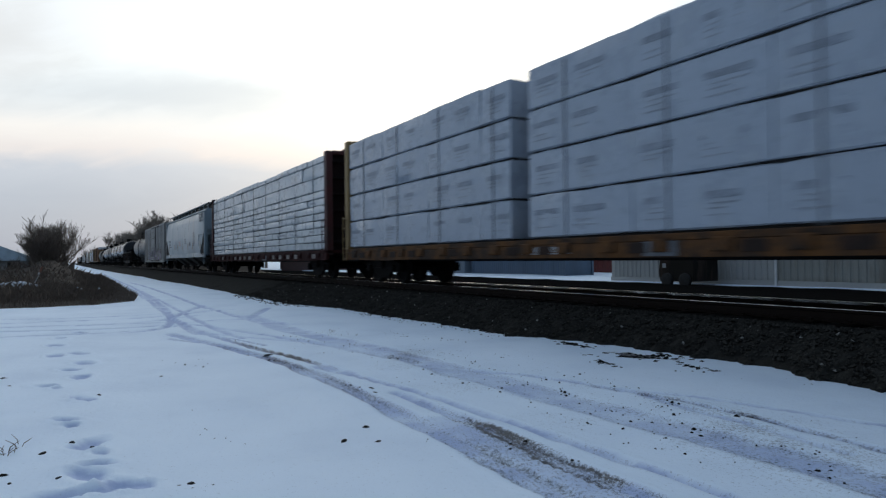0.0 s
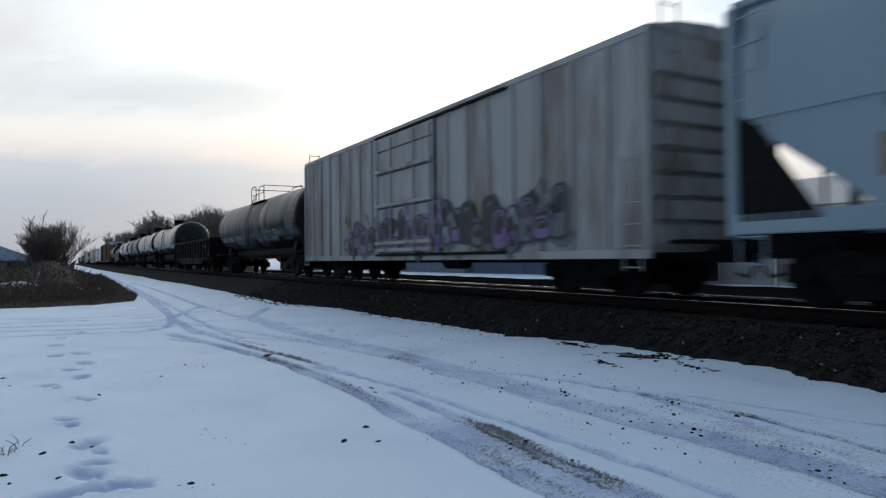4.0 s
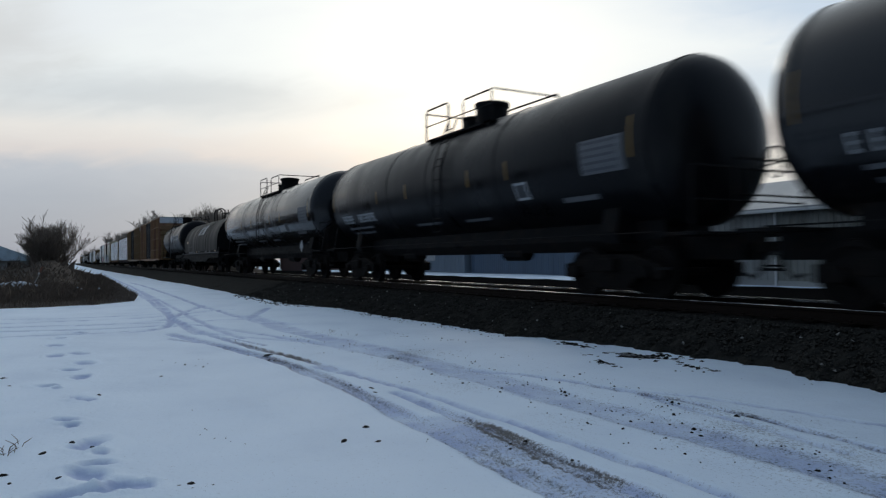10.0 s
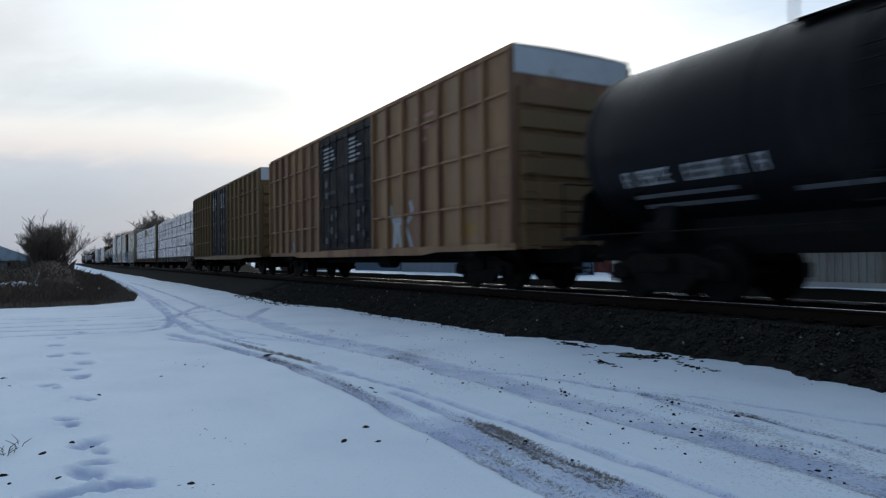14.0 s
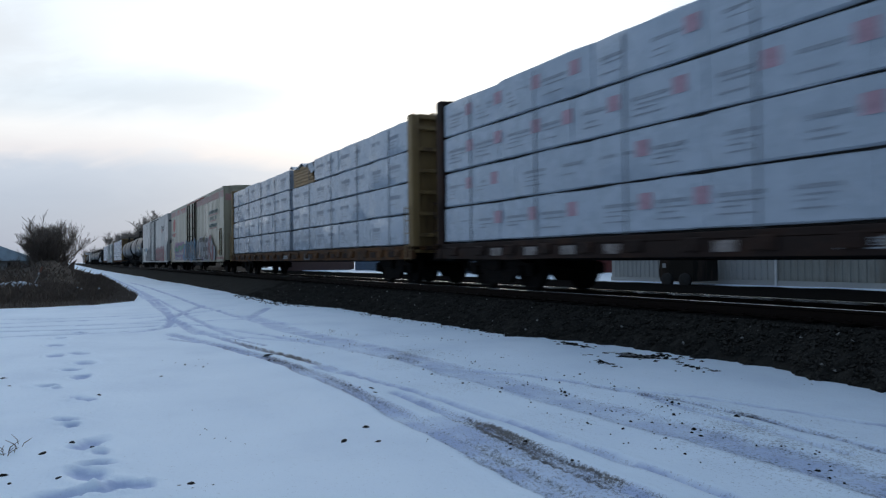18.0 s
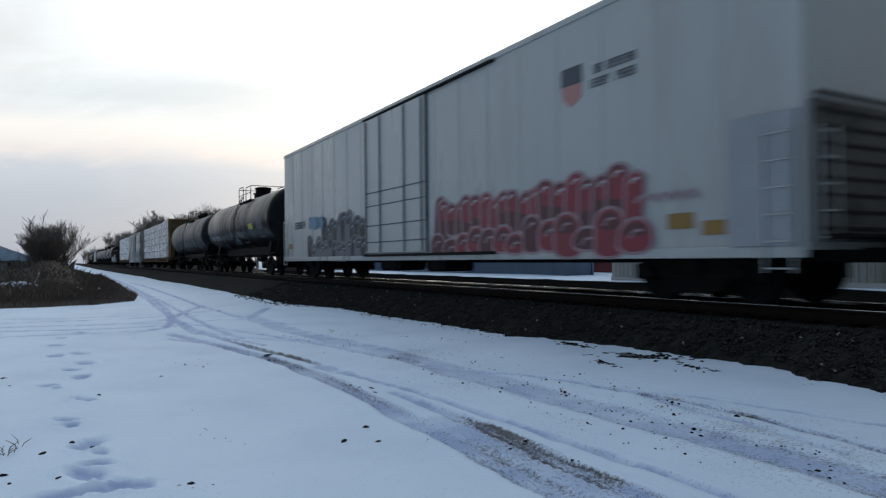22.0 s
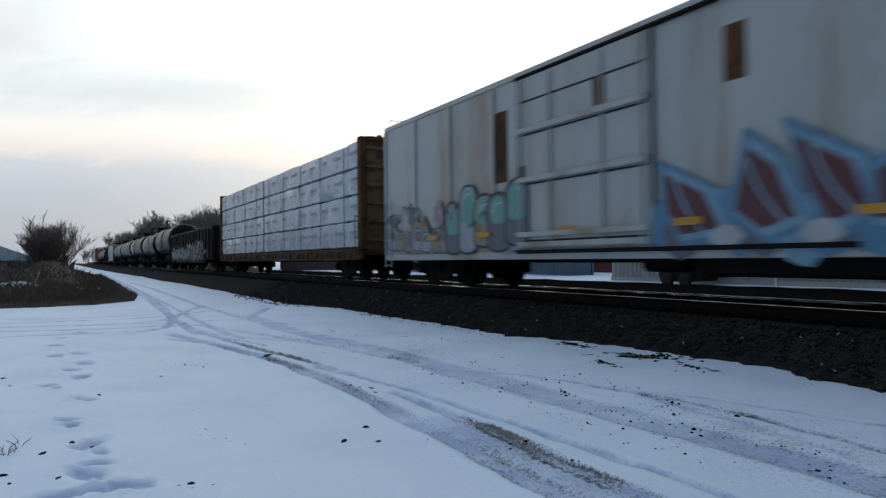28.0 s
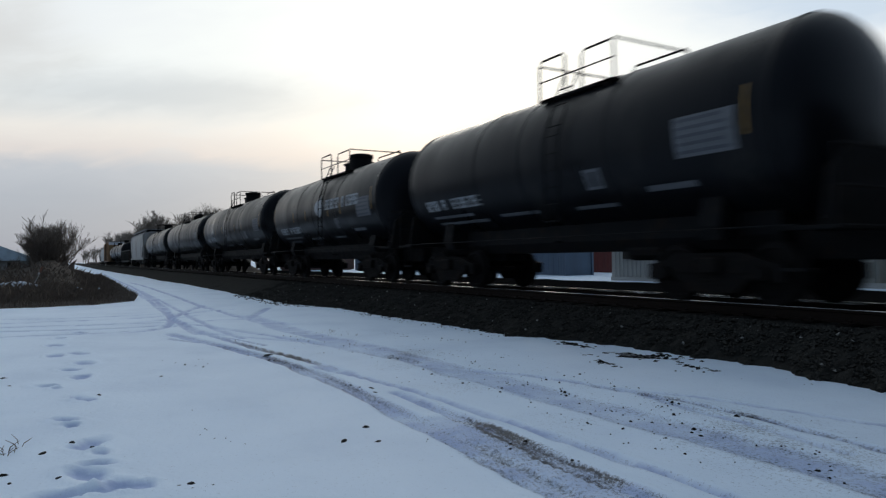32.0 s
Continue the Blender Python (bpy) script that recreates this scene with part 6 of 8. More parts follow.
# -- gondolas --
def gondola(front, rear, label, paint, top, seed, ribs=15, belly=0.14):
    car, h = new_car("gondola_car", label, "gondola", front, rear)
    bottom = 0.88
    for y in (-1.5, 1.5):
        part("side_wall", Shape().box(-h, h, y - 0.04, y + 0.04, bottom, top - 0.05, 0.01), paint, car, "steel side wall")
        part("top_chord", Shape().box(-h, h, y - 0.09, y + 0.09, top - 0.16, top, 0.02), paint, car, "dented top rim")
        part("side_sill", Shape().prism([(-h, bottom + 0.12), (-h, bottom - 0.02), (-h + 2.6, bottom - 0.02), (-h + 3.8, bottom - belly), (h - 3.8, bottom - belly), (h - 2.6, bottom - 0.02), (h, bottom - 0.02), (h, bottom + 0.12)], "y", y - 0.06, y + 0.06), paint, car)
        for i in range(ribs + 1):
            x = -h + 0.12 + (2 * h - 0.24) * i / ribs
            o = -1 if y < 0 else 1
            part("side_post", Shape().prism([(x - 0.11, y + o * 0.03), (x - 0.06, y + o * 0.13), (x + 0.06, y + o * 0.13), (x + 0.11, y + o * 0.03)], "z", bottom + 0.1, top - 0.15), paint, car)
    for sd in (-1, 1):
        part("end_wall", Shape().box(*sorted((sd * (h - 0.02), sd * (h - 0.12))), -1.46, 1.46, bottom, top, 0.01), paint, car)
        part("end_chord", Shape().box(*sorted((sd * (h + 0.04), sd * (h - 0.16))), -1.5, 1.5, top - 0.14, top + 0.01, 0.02), paint, car)
        for y in (-0.7, 0.7):
            part("end_post", Shape().box(*sorted((sd * (h - 0.03), sd * (h + 0.08))), y - 0.08, y + 0.08, bottom, top - 0.1, 0.015), paint, car)
        ladder(car, sd * (h - 0.30), -1.56, 0.5, top - 0.2, (0, -1), paint, 0.36)
    part("floor", Shape().box(-h + 0.1, h - 0.1, -1.46, 1.46, bottom + 0.12, bottom + 0.2), frame_black, car)
    part("center_sill", Shape().box(-h - 0.4, h + 0.4, -0.33, 0.33, 0.60, bottom + 0.1, 0.02), frame_black, car)
    brake_wheel(car, h + 0.16, 0.6, top - 0.35, frame_black)
    bars(car, word(h - 3.0, bottom + 0.75, 1.2, 0.22, seed) + [(h - 3.0, h - 2.2, bottom + 0.52, bottom + 0.58)], mark_grey, -1.546, "worn stencilled figures")
    bars(car, word(-6.9, bottom + 0.72, 1.9, 0.16, seed + 3), mark_grey, -1.546, "small worn stencils")
    for x in (-7.2, -4.2, 0.8, 2.32, h - 1.2):
        bars(car, [(x, x + 0.34, bottom + 0.22, bottom + 0.34)], mark_yellow, -1.546, "", "reflective_panel")
    truck(car, h - 2.0)
    truck(car, -(h - 2.0))
    couplers(car, h + 0.25, -(h + 0.25))
    return car


# -- coil steel car with a rounded hood --
def coil_car(front, rear, label, seed):
    car, h = new_car("coil_steel_car", label, "coil car", front, rear)
    top = 3.68
    n = 18
    o = [(-1.46, 1.46)] + [(-1.46 * math.cos(math.pi * k / n), 1.95 + (top - 1.95) * math.sin(math.pi * k / n)) for k in range(n + 1)] + [(1.46, 1.46)]
    part("hood", Shape().prism(o, "x", -h + 0.1, h - 0.55), hood_black, car, "black rounded weather hood over steel coils", smooth=40)
    for x in (-h + 0.12, -h * 0.33, h * 0.33, h - 0.57):
        oo = [(y * 1.012, 1.46 + (z - 1.46) * 1.008) for y, z in o]
        part("hood_band", Shape().prism(oo, "x", x - 0.06, x + 0.06), hood_black, car, smooth=40)
    part("deck", Shape().box(-h - 0.2, h + 0.2, -1.50, 1.50, 1.18, 1.28, 0.015), frame_black, car, "side walkway deck")
    for y in (-1.5, 1.5):
        part("side_sill", Shape().prism([(-h - 0.2, 1.18), (-h - 0.2, 1.0), (-h + 3, 0.95), (-h + 4, 0.72), (h - 4, 0.72), (h - 3, 0.95), (h + 0.2, 1.0), (h + 0.2, 1.18)], "y", y - 0.04, y + 0.04), frame_black, car)
        part("walkway_edge", Shape().box(-h - 0.2, h + 0.2, y - 0.05, y + 0.05, 1.28, 1.32, 0.01), mark_grey, car, "thin pale walkway edge")
        part("trough_side", Shape().box(-h + 0.1, h - 0.1, y * 0.93 - 0.03, y * 0.93 + 0.03, 1.28, 1.60, 0.01), frame_black, car)
    bars(car, [(-h + 1.3, -h + 1.9, 2.1, 2.28)], mark_yellow, -1.47, "", "reflective_panel")
    part("hood_panel", Shape().box(-h + 2.4, -h + 3.7, -1.475, -1.465, 2.14, 2.16).box(-h + 2.4, -h + 3.7, -1.475, -1.465, 1.80, 1.82), tank_grey, car, "outlined panel on the hood")
    part("ridge_line", Shape().box(-h + 4.0, h - 0.7, -0.06, 0.06, top - 0.01, top + 0.05, 0.01), hood_black, car)
    hoop = Shape()
    for x in (-0.62, 0.28):
        hoop.tube([(x, -0.28, top - 0.15)] + [(x, -0.28 * math.cos(math.pi * i / 8), top + 0.58 + 0.28 * math.sin(math.pi * i / 8)) for i in range(9)] + [(x, 0.28, top - 0.15)], 0.045, 6)
    hoop.tube([(-0.62, 0, top + 0.86), (0.28, 0, top + 0.86)], 0.03)
    part("lifting_bracket", hoop, frame_black, car, "double hoop for lifting the hood")
    for x, run in ((-5.3, 1.5), (2.25, 1.5)):
        arm = Shape().tube([(x - 0.35, 0, top + 0.42), (x + 0.5, 0, top + 0.30), (x + run, 0, top)], 0.05)
        arm.tube([(x, -0.2, top - 0.1), (x - 0.05, -0.1, top + 0.62), (x + 0.05, 0.1, top + 0.62), (x, 0.2, top - 0.1)], 0.03)
        arm.tube([(x - 0.35, -0.25, top + 0.40), (x - 0.35, 0.25, top + 0.44)], 0.04)
        part("lifting_bracket", arm, frame_black, car, "stacking arm on the hood ridge")
    # plain slanted pale bars that stand for the owner's mark, laid on the curve of the hood
    sh = Shape()
    for a, b, c0, c1 in ((0.0, 0.30, 0, 1), (0.55, 0.80, 0, 1), (1.05, 1.30, 0, 1), (1.55, 2.15, 0, 1)):
        for i in range(4):
            v = []
            for q in (c0 + (c1 - c0) * i / 4, c0 + (c1 - c0) * (i + 1) / 4):
                z = 2.60 + 0.66 * q
                y = -1.475 * math.sqrt(max(0.0, 1 - ((z - 1.95) / (top - 1.95)) ** 2)) - 0.006
                v += [(-1.06 + a + 0.32 * q, y, z), (-1.06 + b + 0.32 * q, y, z)]
            sh.add(v, [(0, 1, 3, 2)])
    part("owner_mark", sh, mark_white, car, "large white slanted mark on the hood")
    bars(car, [(-h + 1.9, -h + 2.4, 1.34, 1.56), (-h + 2.5, -h + 3.7, 1.34, 1.56), (-h + 4.0, -h + 4.7, 1.36, 1.52), (h - 5, h - 4.3, 1.34, 1.54), (h - 3.6, h - 3.0, 1.34, 1.54), (h - 7.6, h - 7.2, 1.36, 1.5)], mark_dark, -1.432, "small pale notices along the side")
    bars(car, [(h - 1.6, h - 1.2, 1.36, 1.46), (-h + 5.3, -h + 5.7, 1.36, 1.48)], mark_yellow, -1.432, "", "reflective_panel")
    part("center_sill", Shape().box(-h - 0.3, h + 0.3, -0.33, 0.33, 0.62, 1.18, 0.02), frame_black, car)
    brake_wheel(car, h + 0.30, 0.6, 2.0, frame_black)
    truck(car, h - 1.7)
    truck(car, -(h - 1.7))
    couplers(car, h + 0.25, -(h + 0.25))
    return car


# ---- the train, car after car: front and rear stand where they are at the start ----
centerbeam(1.6, -21.56, "rusty orange centerbeam car with four tiers of white-wrapped lumber", tan_steel, rusty_deck, 4, 1, [2.7, 2.9, 2.6], split=-1.8, gap=0.62, inner=darkened_tan, wrap=wrap_dull)
centerbeam(-23.39, -45.7, "dark red centerbeam car with ten thin tiers of white-wrapped lumber", red_steel, dark_sill, [1, 1, 1, 1, 1, 1, 1, 1, 1.9, 1.9, 0.9], 2, [4.88, 3.66, 4.27, 2.44], ragged=0.06, wrap=wrap_bright, inner=shaded_red)
covered_hopper(-47.6, -67.45, "light grey covered hopper car with orange reflective strips", hopper_grey, 3)
c = reefer(-68.86, -86.56, "weathered white ribbed boxcar with dark graffiti along the bottom", weathered_white, 4, top=4.5, ribs=True)
art, r = Spray(-1.652, door=(-1.9, 1.75, -1.675)), random.Random(14)
for k in range(46):
    art.blob(-4.6 + 11.4 * r.random(), r.uniform(1.0, 1.7), r.uniform(0.15, 0.45), r.uniform(0.15, 0.45), ("purple", "grey", "black")[k % 3], r, 0.35)
lobes(art, -4.6, 6.8, 0.86, 2.15, 24, ("black", ["black", "purple", "grey"], "black", "grey"), 14, 0.4, 0.95)
for k in range(30):
    x, z = -4.5 + 11.0 * r.random(), r.uniform(1.0, 2.1)
    art.stroke([(x, z), (x + 0.1, z + 0.25), (x + 0.25, z - 0.15)], r.uniform(0.04, 0.09), ("black", "pale", "purple")[k % 3])
art.put(c, "dark purple and black bubble letters")
c = tank_car(-88.5, -105.05, "black tank car with a broad grey band and graffiti", top=4.08, radius=1.44, seed=5, style=4, plat=(0.0, 1.3), stencil=0.15)
for x0, x1 in ((-2.1, -0.25), (0.62, 1.8)):
    part("grey_band", Shape().lathe([(x0, 1.442), (x0, 1.452), (x1, 1.452), (x1, 1.442)], (0, 0, 2.64), "x", 56), tank_grey, c, "dark grey patch round the shell", smooth=40)
art, r = Spray(0, (1.442, 2.64)), random.Random(15)
for row, (x0, x1, z0, high) in enumerate(((2.15, 3.75, 2.02, 0.36), (2.0, 4.5, 1.66, 0.32), (1.15, 1.75, 1.70, 0.2))):
    x = x0
    while x < x1:
        w = high * r.uniform(0.5, 0.8)
        for q in range(3):
            a, b = r.uniform(0, w), r.uniform(0, high)
            art.stroke([(x + a, z0 + b), (x + r.uniform(0, w), z0 + r.uniform(0, high)), (x + w - a, z0 + high - b)], r.uniform(0.035, 0.08), ("grey", "pale", "grey")[q] if row == 0 else ("sky", "pale", "steel")[q])
        x += w * 1.1
for k in range(4):
    art.stroke([(2.1 + 0.1 * k, 1.95 - 0.17 * k), (2.2 + 0.1 * k, 1.8 - 0.17 * k)], 0.07, "orange", 0)
art.put(c, "rows of fine pale spray-painted lettering")
art = Spray(0, (1.452, 2.64))
for k in range(7):
    x = -1.75 + 0.22 * k
    art.stroke([(x, 1.75), (x + 0.12, 2.25 - 0.1 * (k % 3)), (x + 0.2, 1.8)], 0.05, "grey")
art.put(c, "faint grey scribble on the grey band")
art = Spray(0, (1.44, 2.64))
for k, letter in enumerate("OUU"):
    art.glyph(letter, -3.9 + 0.55 * k, 1.52, 0.38, 0.55, 0.13, "pale", "black", "grey")
art.stroke([(-4.25, 1.95), (-4.1, 1.75), (-4.15, 1.5)], 0.07, "orange")
art.stroke([(-2.3, 1.5), (-2.25, 1.7), (-2.1, 1.9)], 0.06, "green")
art.put(c, "three round outlined letters")
gondola(-106.7, -123.0, "low dark brown ribbed gondola car", gon_brown, 2.29, 6, 14, 0.34)
tank_car(-124.12, -140.75, "glossy black tank car with railed top platform", top=4.30, paint=tank_shiny, seed=7, style=1, plat=(0.0, 1.75))
tank_car(-142.5, -158.95, "glossy black tank car with a small yellow panel", top=4.28, paint=tank_shiny, seed=8, style=3, plat=(1.1, 1.3), plated_ends=(1,))
tank_car(-160.8, -176.15, "black tank car with white stencils and yellow stripes", top=4.26, seed=9, plat=(0.5, 1.65), plated_ends=(-1,))
c = tank_car(-178.1, -194.65, "black tank car with a white diamond placard", top=4.29, paint=tank_shiny, seed=10, plat=(0.15, 1.7), stencil=0.75)
part("placard", Shape().prism([(6.85, 1.06), (7.05, 1.30), (6.85, 1.54), (6.65, 1.30)], "y", -1.50, -1.48), mark_white, c, "white diamond placard")
coil_car(-196.3, -210.1, "black coil steel car with a rounded hood", 11)
for a, b, txt, sd in ((-212.75, -223.95, "short black tank car with a white round emblem", 12), (-508.3, -520.35, "sooty short black tank car with a white round emblem", 26)):
    c = tank_car(a, b, txt, top=4.22 if sd == 12 else 4.16, seed=sd, under_z=0.76, plat=(-0.3, 1.35) if sd == 12 else (0.9, 1.5))
    zc = 2.72 if sd == 12 else 2.66
    part("round_emblem", curved([(0.45 - 0.46 * math.cos(t * 0.18), 0.45 + 0.46 * math.cos(t * 0.18), zc + 0.05 + 0.046 * t - 0.024, zc + 0.05 + 0.046 * t + 0.024) for t in range(-8, 9)], 1.5, zc, 0.012), mark_white, c, "white round emblem")
    tagged(part("owner_mark", curved(word(1.15, zc - 0.1, 1.1, 0.36, 5) + word(2.3, zc - 0.1, 2.0, 0.36, 6), 1.5, zc, 0.012), mark_white, c, "row of large white letter shapes"), kind="stuff")
boxcar(-225.49, -244.45, "faded orange high boxcar with black plug doors", box_orange, 13)
boxcar(-246.38, -265.44, "faded ochre high boxcar with a red and blue crossed emblem", box_yellow, 14, emblem=True)
centerbeam(-267.05, -290.35, "dark brown centerbeam car with four tiers of red-printed wrapped lumber", brown_steel, brown_steel, 4, 15, [2.44, 3.05, 2.44], red=True, inner=gon_brown)
centerbeam(-291.74, -314.95, "yellow-tan centerbeam car whose lumber wrap is torn open", tan_steel, rusty_deck, 4, 16, [2.75, 2.9, 2.6], split=-0.2, gap=0.45, torn=True)
c = reefer(-316.35, -339.15, "dirty cream refrigerator car with a faded red band and graffiti", cream_white, 17, top=5.22, stripe=faded_stripe, style=1)
art, r = Spray(-1.672), random.Random(21)
for k in range(26):
    art.blob(2.0 + 4.9 * k / 25, r.uniform(1.2, 1.75), 0.45, r.uniform(0.40, 0.62), "white" if k % 3 else "pale", r)
for k in range(12):
    art.blob(2.2 + 4.6 * k / 11, r.uniform(0.88, 1.05), 0.30, 0.14, ("black", "grey", "purple", "pale")[k % 4], r)
for letter, x0, x1, z0, z1 in (("I", 1.95, 2.35, 1.0, 2.10), ("A", 2.55, 3.25, 0.95, 2.15), ("T", 3.45, 4.75, 0.95, 2.20), ("H", 4.75, 5.70, 0.92, 2.15), ("E", 5.85, 6.55, 1.0, 2.12)):
    art.glyph(letter, x0, z0, x1 - x0, z1 - z0, 0.30, "white", "black", "grey")
for k in range(7):
    art.blob(6.9 + 0.3 * k, 1.25 + 0.5 * (k < 4), 0.42, 0.50, "white" if k % 2 else "pale", r)
for path, w in (([(6.75, 0.95), (6.72, 1.7), (7.05, 2.2), (7.65, 2.36), (7.45, 1.9), (6.95, 1.55)], 0.24), ([(7.0, 1.65), (7.5, 1.2), (8.05, 0.88)], 0.30), ([(8.30, 0.88), (8.28, 1.3), (8.34, 1.72)], 0.42)):
    art.stroke(path, w + 0.10, "rose")
    art.stroke(path, w, "maroon")
    art.stroke(path, w * 0.45, "red")
art.blob(7.75, 1.62, 0.13, 0.16, "black", r)
art.put(c, "black and white block letters with a red shape at the end")
art = Spray(-1.715)
r = random.Random(23)
for k in range(22):
    art.blob(-3.6 + 5.4 * k / 21, r.uniform(0.86, 1.12), 0.34, r.uniform(0.10, 0.26), ("blue", "steel", "purple", "steel")[k % 4], r)
lobes(art, -3.3, 1.9, 1.05, 2.42, 7, ("black", ["blue", "sky", "blue"], "blue", "black"), 24, 0.16, 1.35)
for k in range(24):
    x = -3.0 + 0.20 * k
    art.stroke([(x, r.uniform(1.7, 2.35)), (x + r.uniform(-0.1, 0.2), r.uniform(1.4, 1.7)), (x + 0.05, r.uniform(1.0, 1.3))], r.uniform(0.05, 0.13), "black" if k % 3 else "steel")
    art.stroke([(x + 0.1, r.uniform(1.0, 1.4)), (x + 0.3, 1.0), (x + 0.5, 1.2)], 0.08, "black" if k % 4 == 0 else "steel")
art.put(c, "blue spray-painted letters with black outlines across the door")
for x0, z0, z1 in ((-2.73, 1.19, 1.72), (-0.12, 1.42, 1.90), (1.70, 1.09, 1.60), (3.75, 1.05, 1.55), (-8.52, 1.05, 1.45), (-11.25, 1.0, 1.75)):
    bars(c, [(x0, x0 + 0.17, z0, z1)], mark_orange, -1.732, "upright orange reflective tape", "reflective_stripe")
bars(c, [(-3.0, -2.5, 1.30, 1.72)], gon_black, -1.712, "dark vent plate", "vent_plate")
bars(c, [(-2.36, -2.2, 3.9, 4.18)], frame_black, -1.66, "", "door_latch")
bars(c, word(-1.1, 4.02, 1.5, 0.2, 61), mark_pink, -1.676, "faded red letter shapes")
for x0, z0 in ((-4.1, 4.78), (-5.35, 4.8), (-2.0, 4.86), (-7.4, 4.82)):
    bars(c, [(x0, x0 + 0.42, z0, z0 + 0.2)], mark_red, -1.612, "", "paint_patch")
art = Spray(-1.612)
r = random.Random(24)
for k in range(16):
    art.blob(-9.1 + 4.9 * k / 15, 1.72 + 0.32 * abs(math.sin(k * 0.9)), 0.34, 0.34, "pink" if k % 3 else "purple", r)
lobes(art, -9.3, -4.0, 0.80, 1.62, 9, ("purple", ["pale", "rose", "white"], "purple", "white"), 25, 0.22, 1.3)
wave = [(-9.0 + 0.42 * k, 1.66 + 0.10 * math.sin(k * 1.3) + 0.02 * k) for k in range(12)]
for k, (x, z) in enumerate(wave):
    art.blob(x, z, 0.34, 0.20 + 0.06 * (k % 3), "purple", r, 0.3)
for k, (x, z) in enumerate(wave):
    art.blob(x, z + 0.04, 0.30, 0.14 + 0.05 * (k % 3), "green" if k % 4 else "teal", r, 0.3)
    if k % 3 == 1:
        art.stroke([(x - 0.2, z - 0.16), (x, z - 0.05), (x + 0.1, z + 0.15)], 0.05, "purple")
for k in range(6):
    art.stroke([(-8.7 + 0.75 * k, 1.45), (-8.5 + 0.75 * k, 1.30), (-8.2 + 0.75 * k, 1.42)], 0.14, "white")
art.put(c, "pink, green and lilac spray-painted letters")
art = Spray(-1.612)
for k in range(11):
    x, z = -11.05 + 0.17 * (k % 6), 2.95 if k < 6 else 2.5
    art.stroke([(x, z), (x + 0.1, z + 0.28), (x + 0.17, z + 0.05), (x + 0.05, z + 0.12)], 0.035, "grey")
art.put(c, "thin grey spray-painted scribble")
part("maker_emblem", Shape().prism([(-10.2, 3.45), (-9.9, 3.31), (-9.15, 3.31), (-8.92, 3.6), (-8.92, 4.34), (-9.7, 4.34), (-10.2, 4.1)], "y", -1.612, -1.602), mark_red, c, "red rounded emblem")
bars(c, word(-10.5, 2.9, 2.2, 0.26, 35), mark_red, -1.612, "row of red letter shapes")
bars(c, word(6.5, 3.78, 3.2, 0.22, 31) + word(7.05, 3.38, 2.0, 0.22, 32) + word(6.8, 2.92, 2.5, 0.22, 33), mark_teal, -1.613, "faded rows of grey-green letter shapes")
for x0, x1, z0 in ((6.6, 9.7, 3.68), (7.1, 9.0, 3.29), (6.85, 9.3, 2.82)):
    bars(c, [(x0, x1, z0, z0 + 0.06)], mark_pink, -1.613, "", "red_underline")
bars(c, [(9.5, 10.0, 1.18, 1.43)], mark_yellow, -1.613, "", "reflective_panel")
bars(c, [(9.1, 11.3, 0.80, 1.0)], mark_pink, -1.613, "faded red patch", "paint_patch")
part("machinery_bay", Shape().prism([(-1.0, 0.9), (0.9, 0.9), (0.9, 1.9), (0.55, 2.25), (-0.6, 2.25), (-1.0, 1.9)], "x", 11.39, 11.43), gon_black, c, "sooty black machinery bay on the end")
for k in range(6):
    part("grille_bar", Shape().box(11.43, 11.45, -0.9, 0.8, 1.0 + 0.2 * k, 1.05 + 0.2 * k), frame_black, c)
part("corner_cage", Shape().box(10.18, 10.26, -1.64, -1.60, 1.1, 2.7, 0.004).box(10.66, 10.74, -1.64, -1.60, 1.1, 2.7, 0.004).box(10.18, 10.74, -1.64, -1.60, 2.62, 2.72, 0.004), darkened_tan, c, "rusty tan ladder frame")
c = reefer(-341.6, -364.76, "white smooth-sided refrigerator car with maroon graffiti", clean_white, 18, top=5.22, style=2)
art = Spray(-1.614)
lobes(art, 1.8, 8.8, 1.20, 2.32, 19, ("rose", ["maroon", "red", "maroon"], "red", "white"), 25, 0.16, 1.2)
lobes(art, 1.8, 8.9, 0.74, 1.58, 13, ("rose", ["red", "maroon"], "maroon", "rose"), 26, 0.3, 1.25)
for k in range(5):
    art.stroke([(8.7 + 0.25 * k, 1.62), (8.85 + 0.25 * k, 1.75), (8.95 + 0.25 * k, 1.60)], 0.06, "rose")
art.put(c, "dark red bubble letters with pale rims")
art = Spray(-1.614)
lobes(art, -6.7, -2.75, 1.25, 2.35, 10, ("grey", ["black", "grey", "black"], "black", "sky"), 27, 0.25, 1.25)
lobes(art, -8.3, -2.5, 0.72, 1.72, 13, ("grey", ["grey", "black", "grey"], "black", "pale"), 28, 0.28, 1.3)
for k, letter in enumerate("TOOLS".replace("L", "I")):
    art.glyph(letter, -8.25 + 0.34 * k, 1.95, 0.22, 0.34, 0.07, "sky", "steel", "white")
art.put(c, "black and grey bubble letters with pale rims")
bars(c, word(-10.05, 1.98, 1.1, 0.28, 41), mark_dark, -1.613, "dark stencilled letters")
for x0, x1, z0, z1 in ((-10.9, -10.5, 1.20, 1.42), (-11.3, -11.05, 1.08, 1.25), (9.35, 9.85, 1.15, 1.39), (10.0, 10.4, 1.04, 1.25)):
    bars(c, [(x0, x1, z0, z1)], mark_yellow, -1.613, "", "reflective_panel")
part("shield_emblem", Shape().prism([(6.85, 4.25), (7.42, 4.25), (7.42, 3.92), (6.85, 3.92)], "y", -1.612, -1.602), mark_dark, c, "small shield emblem")
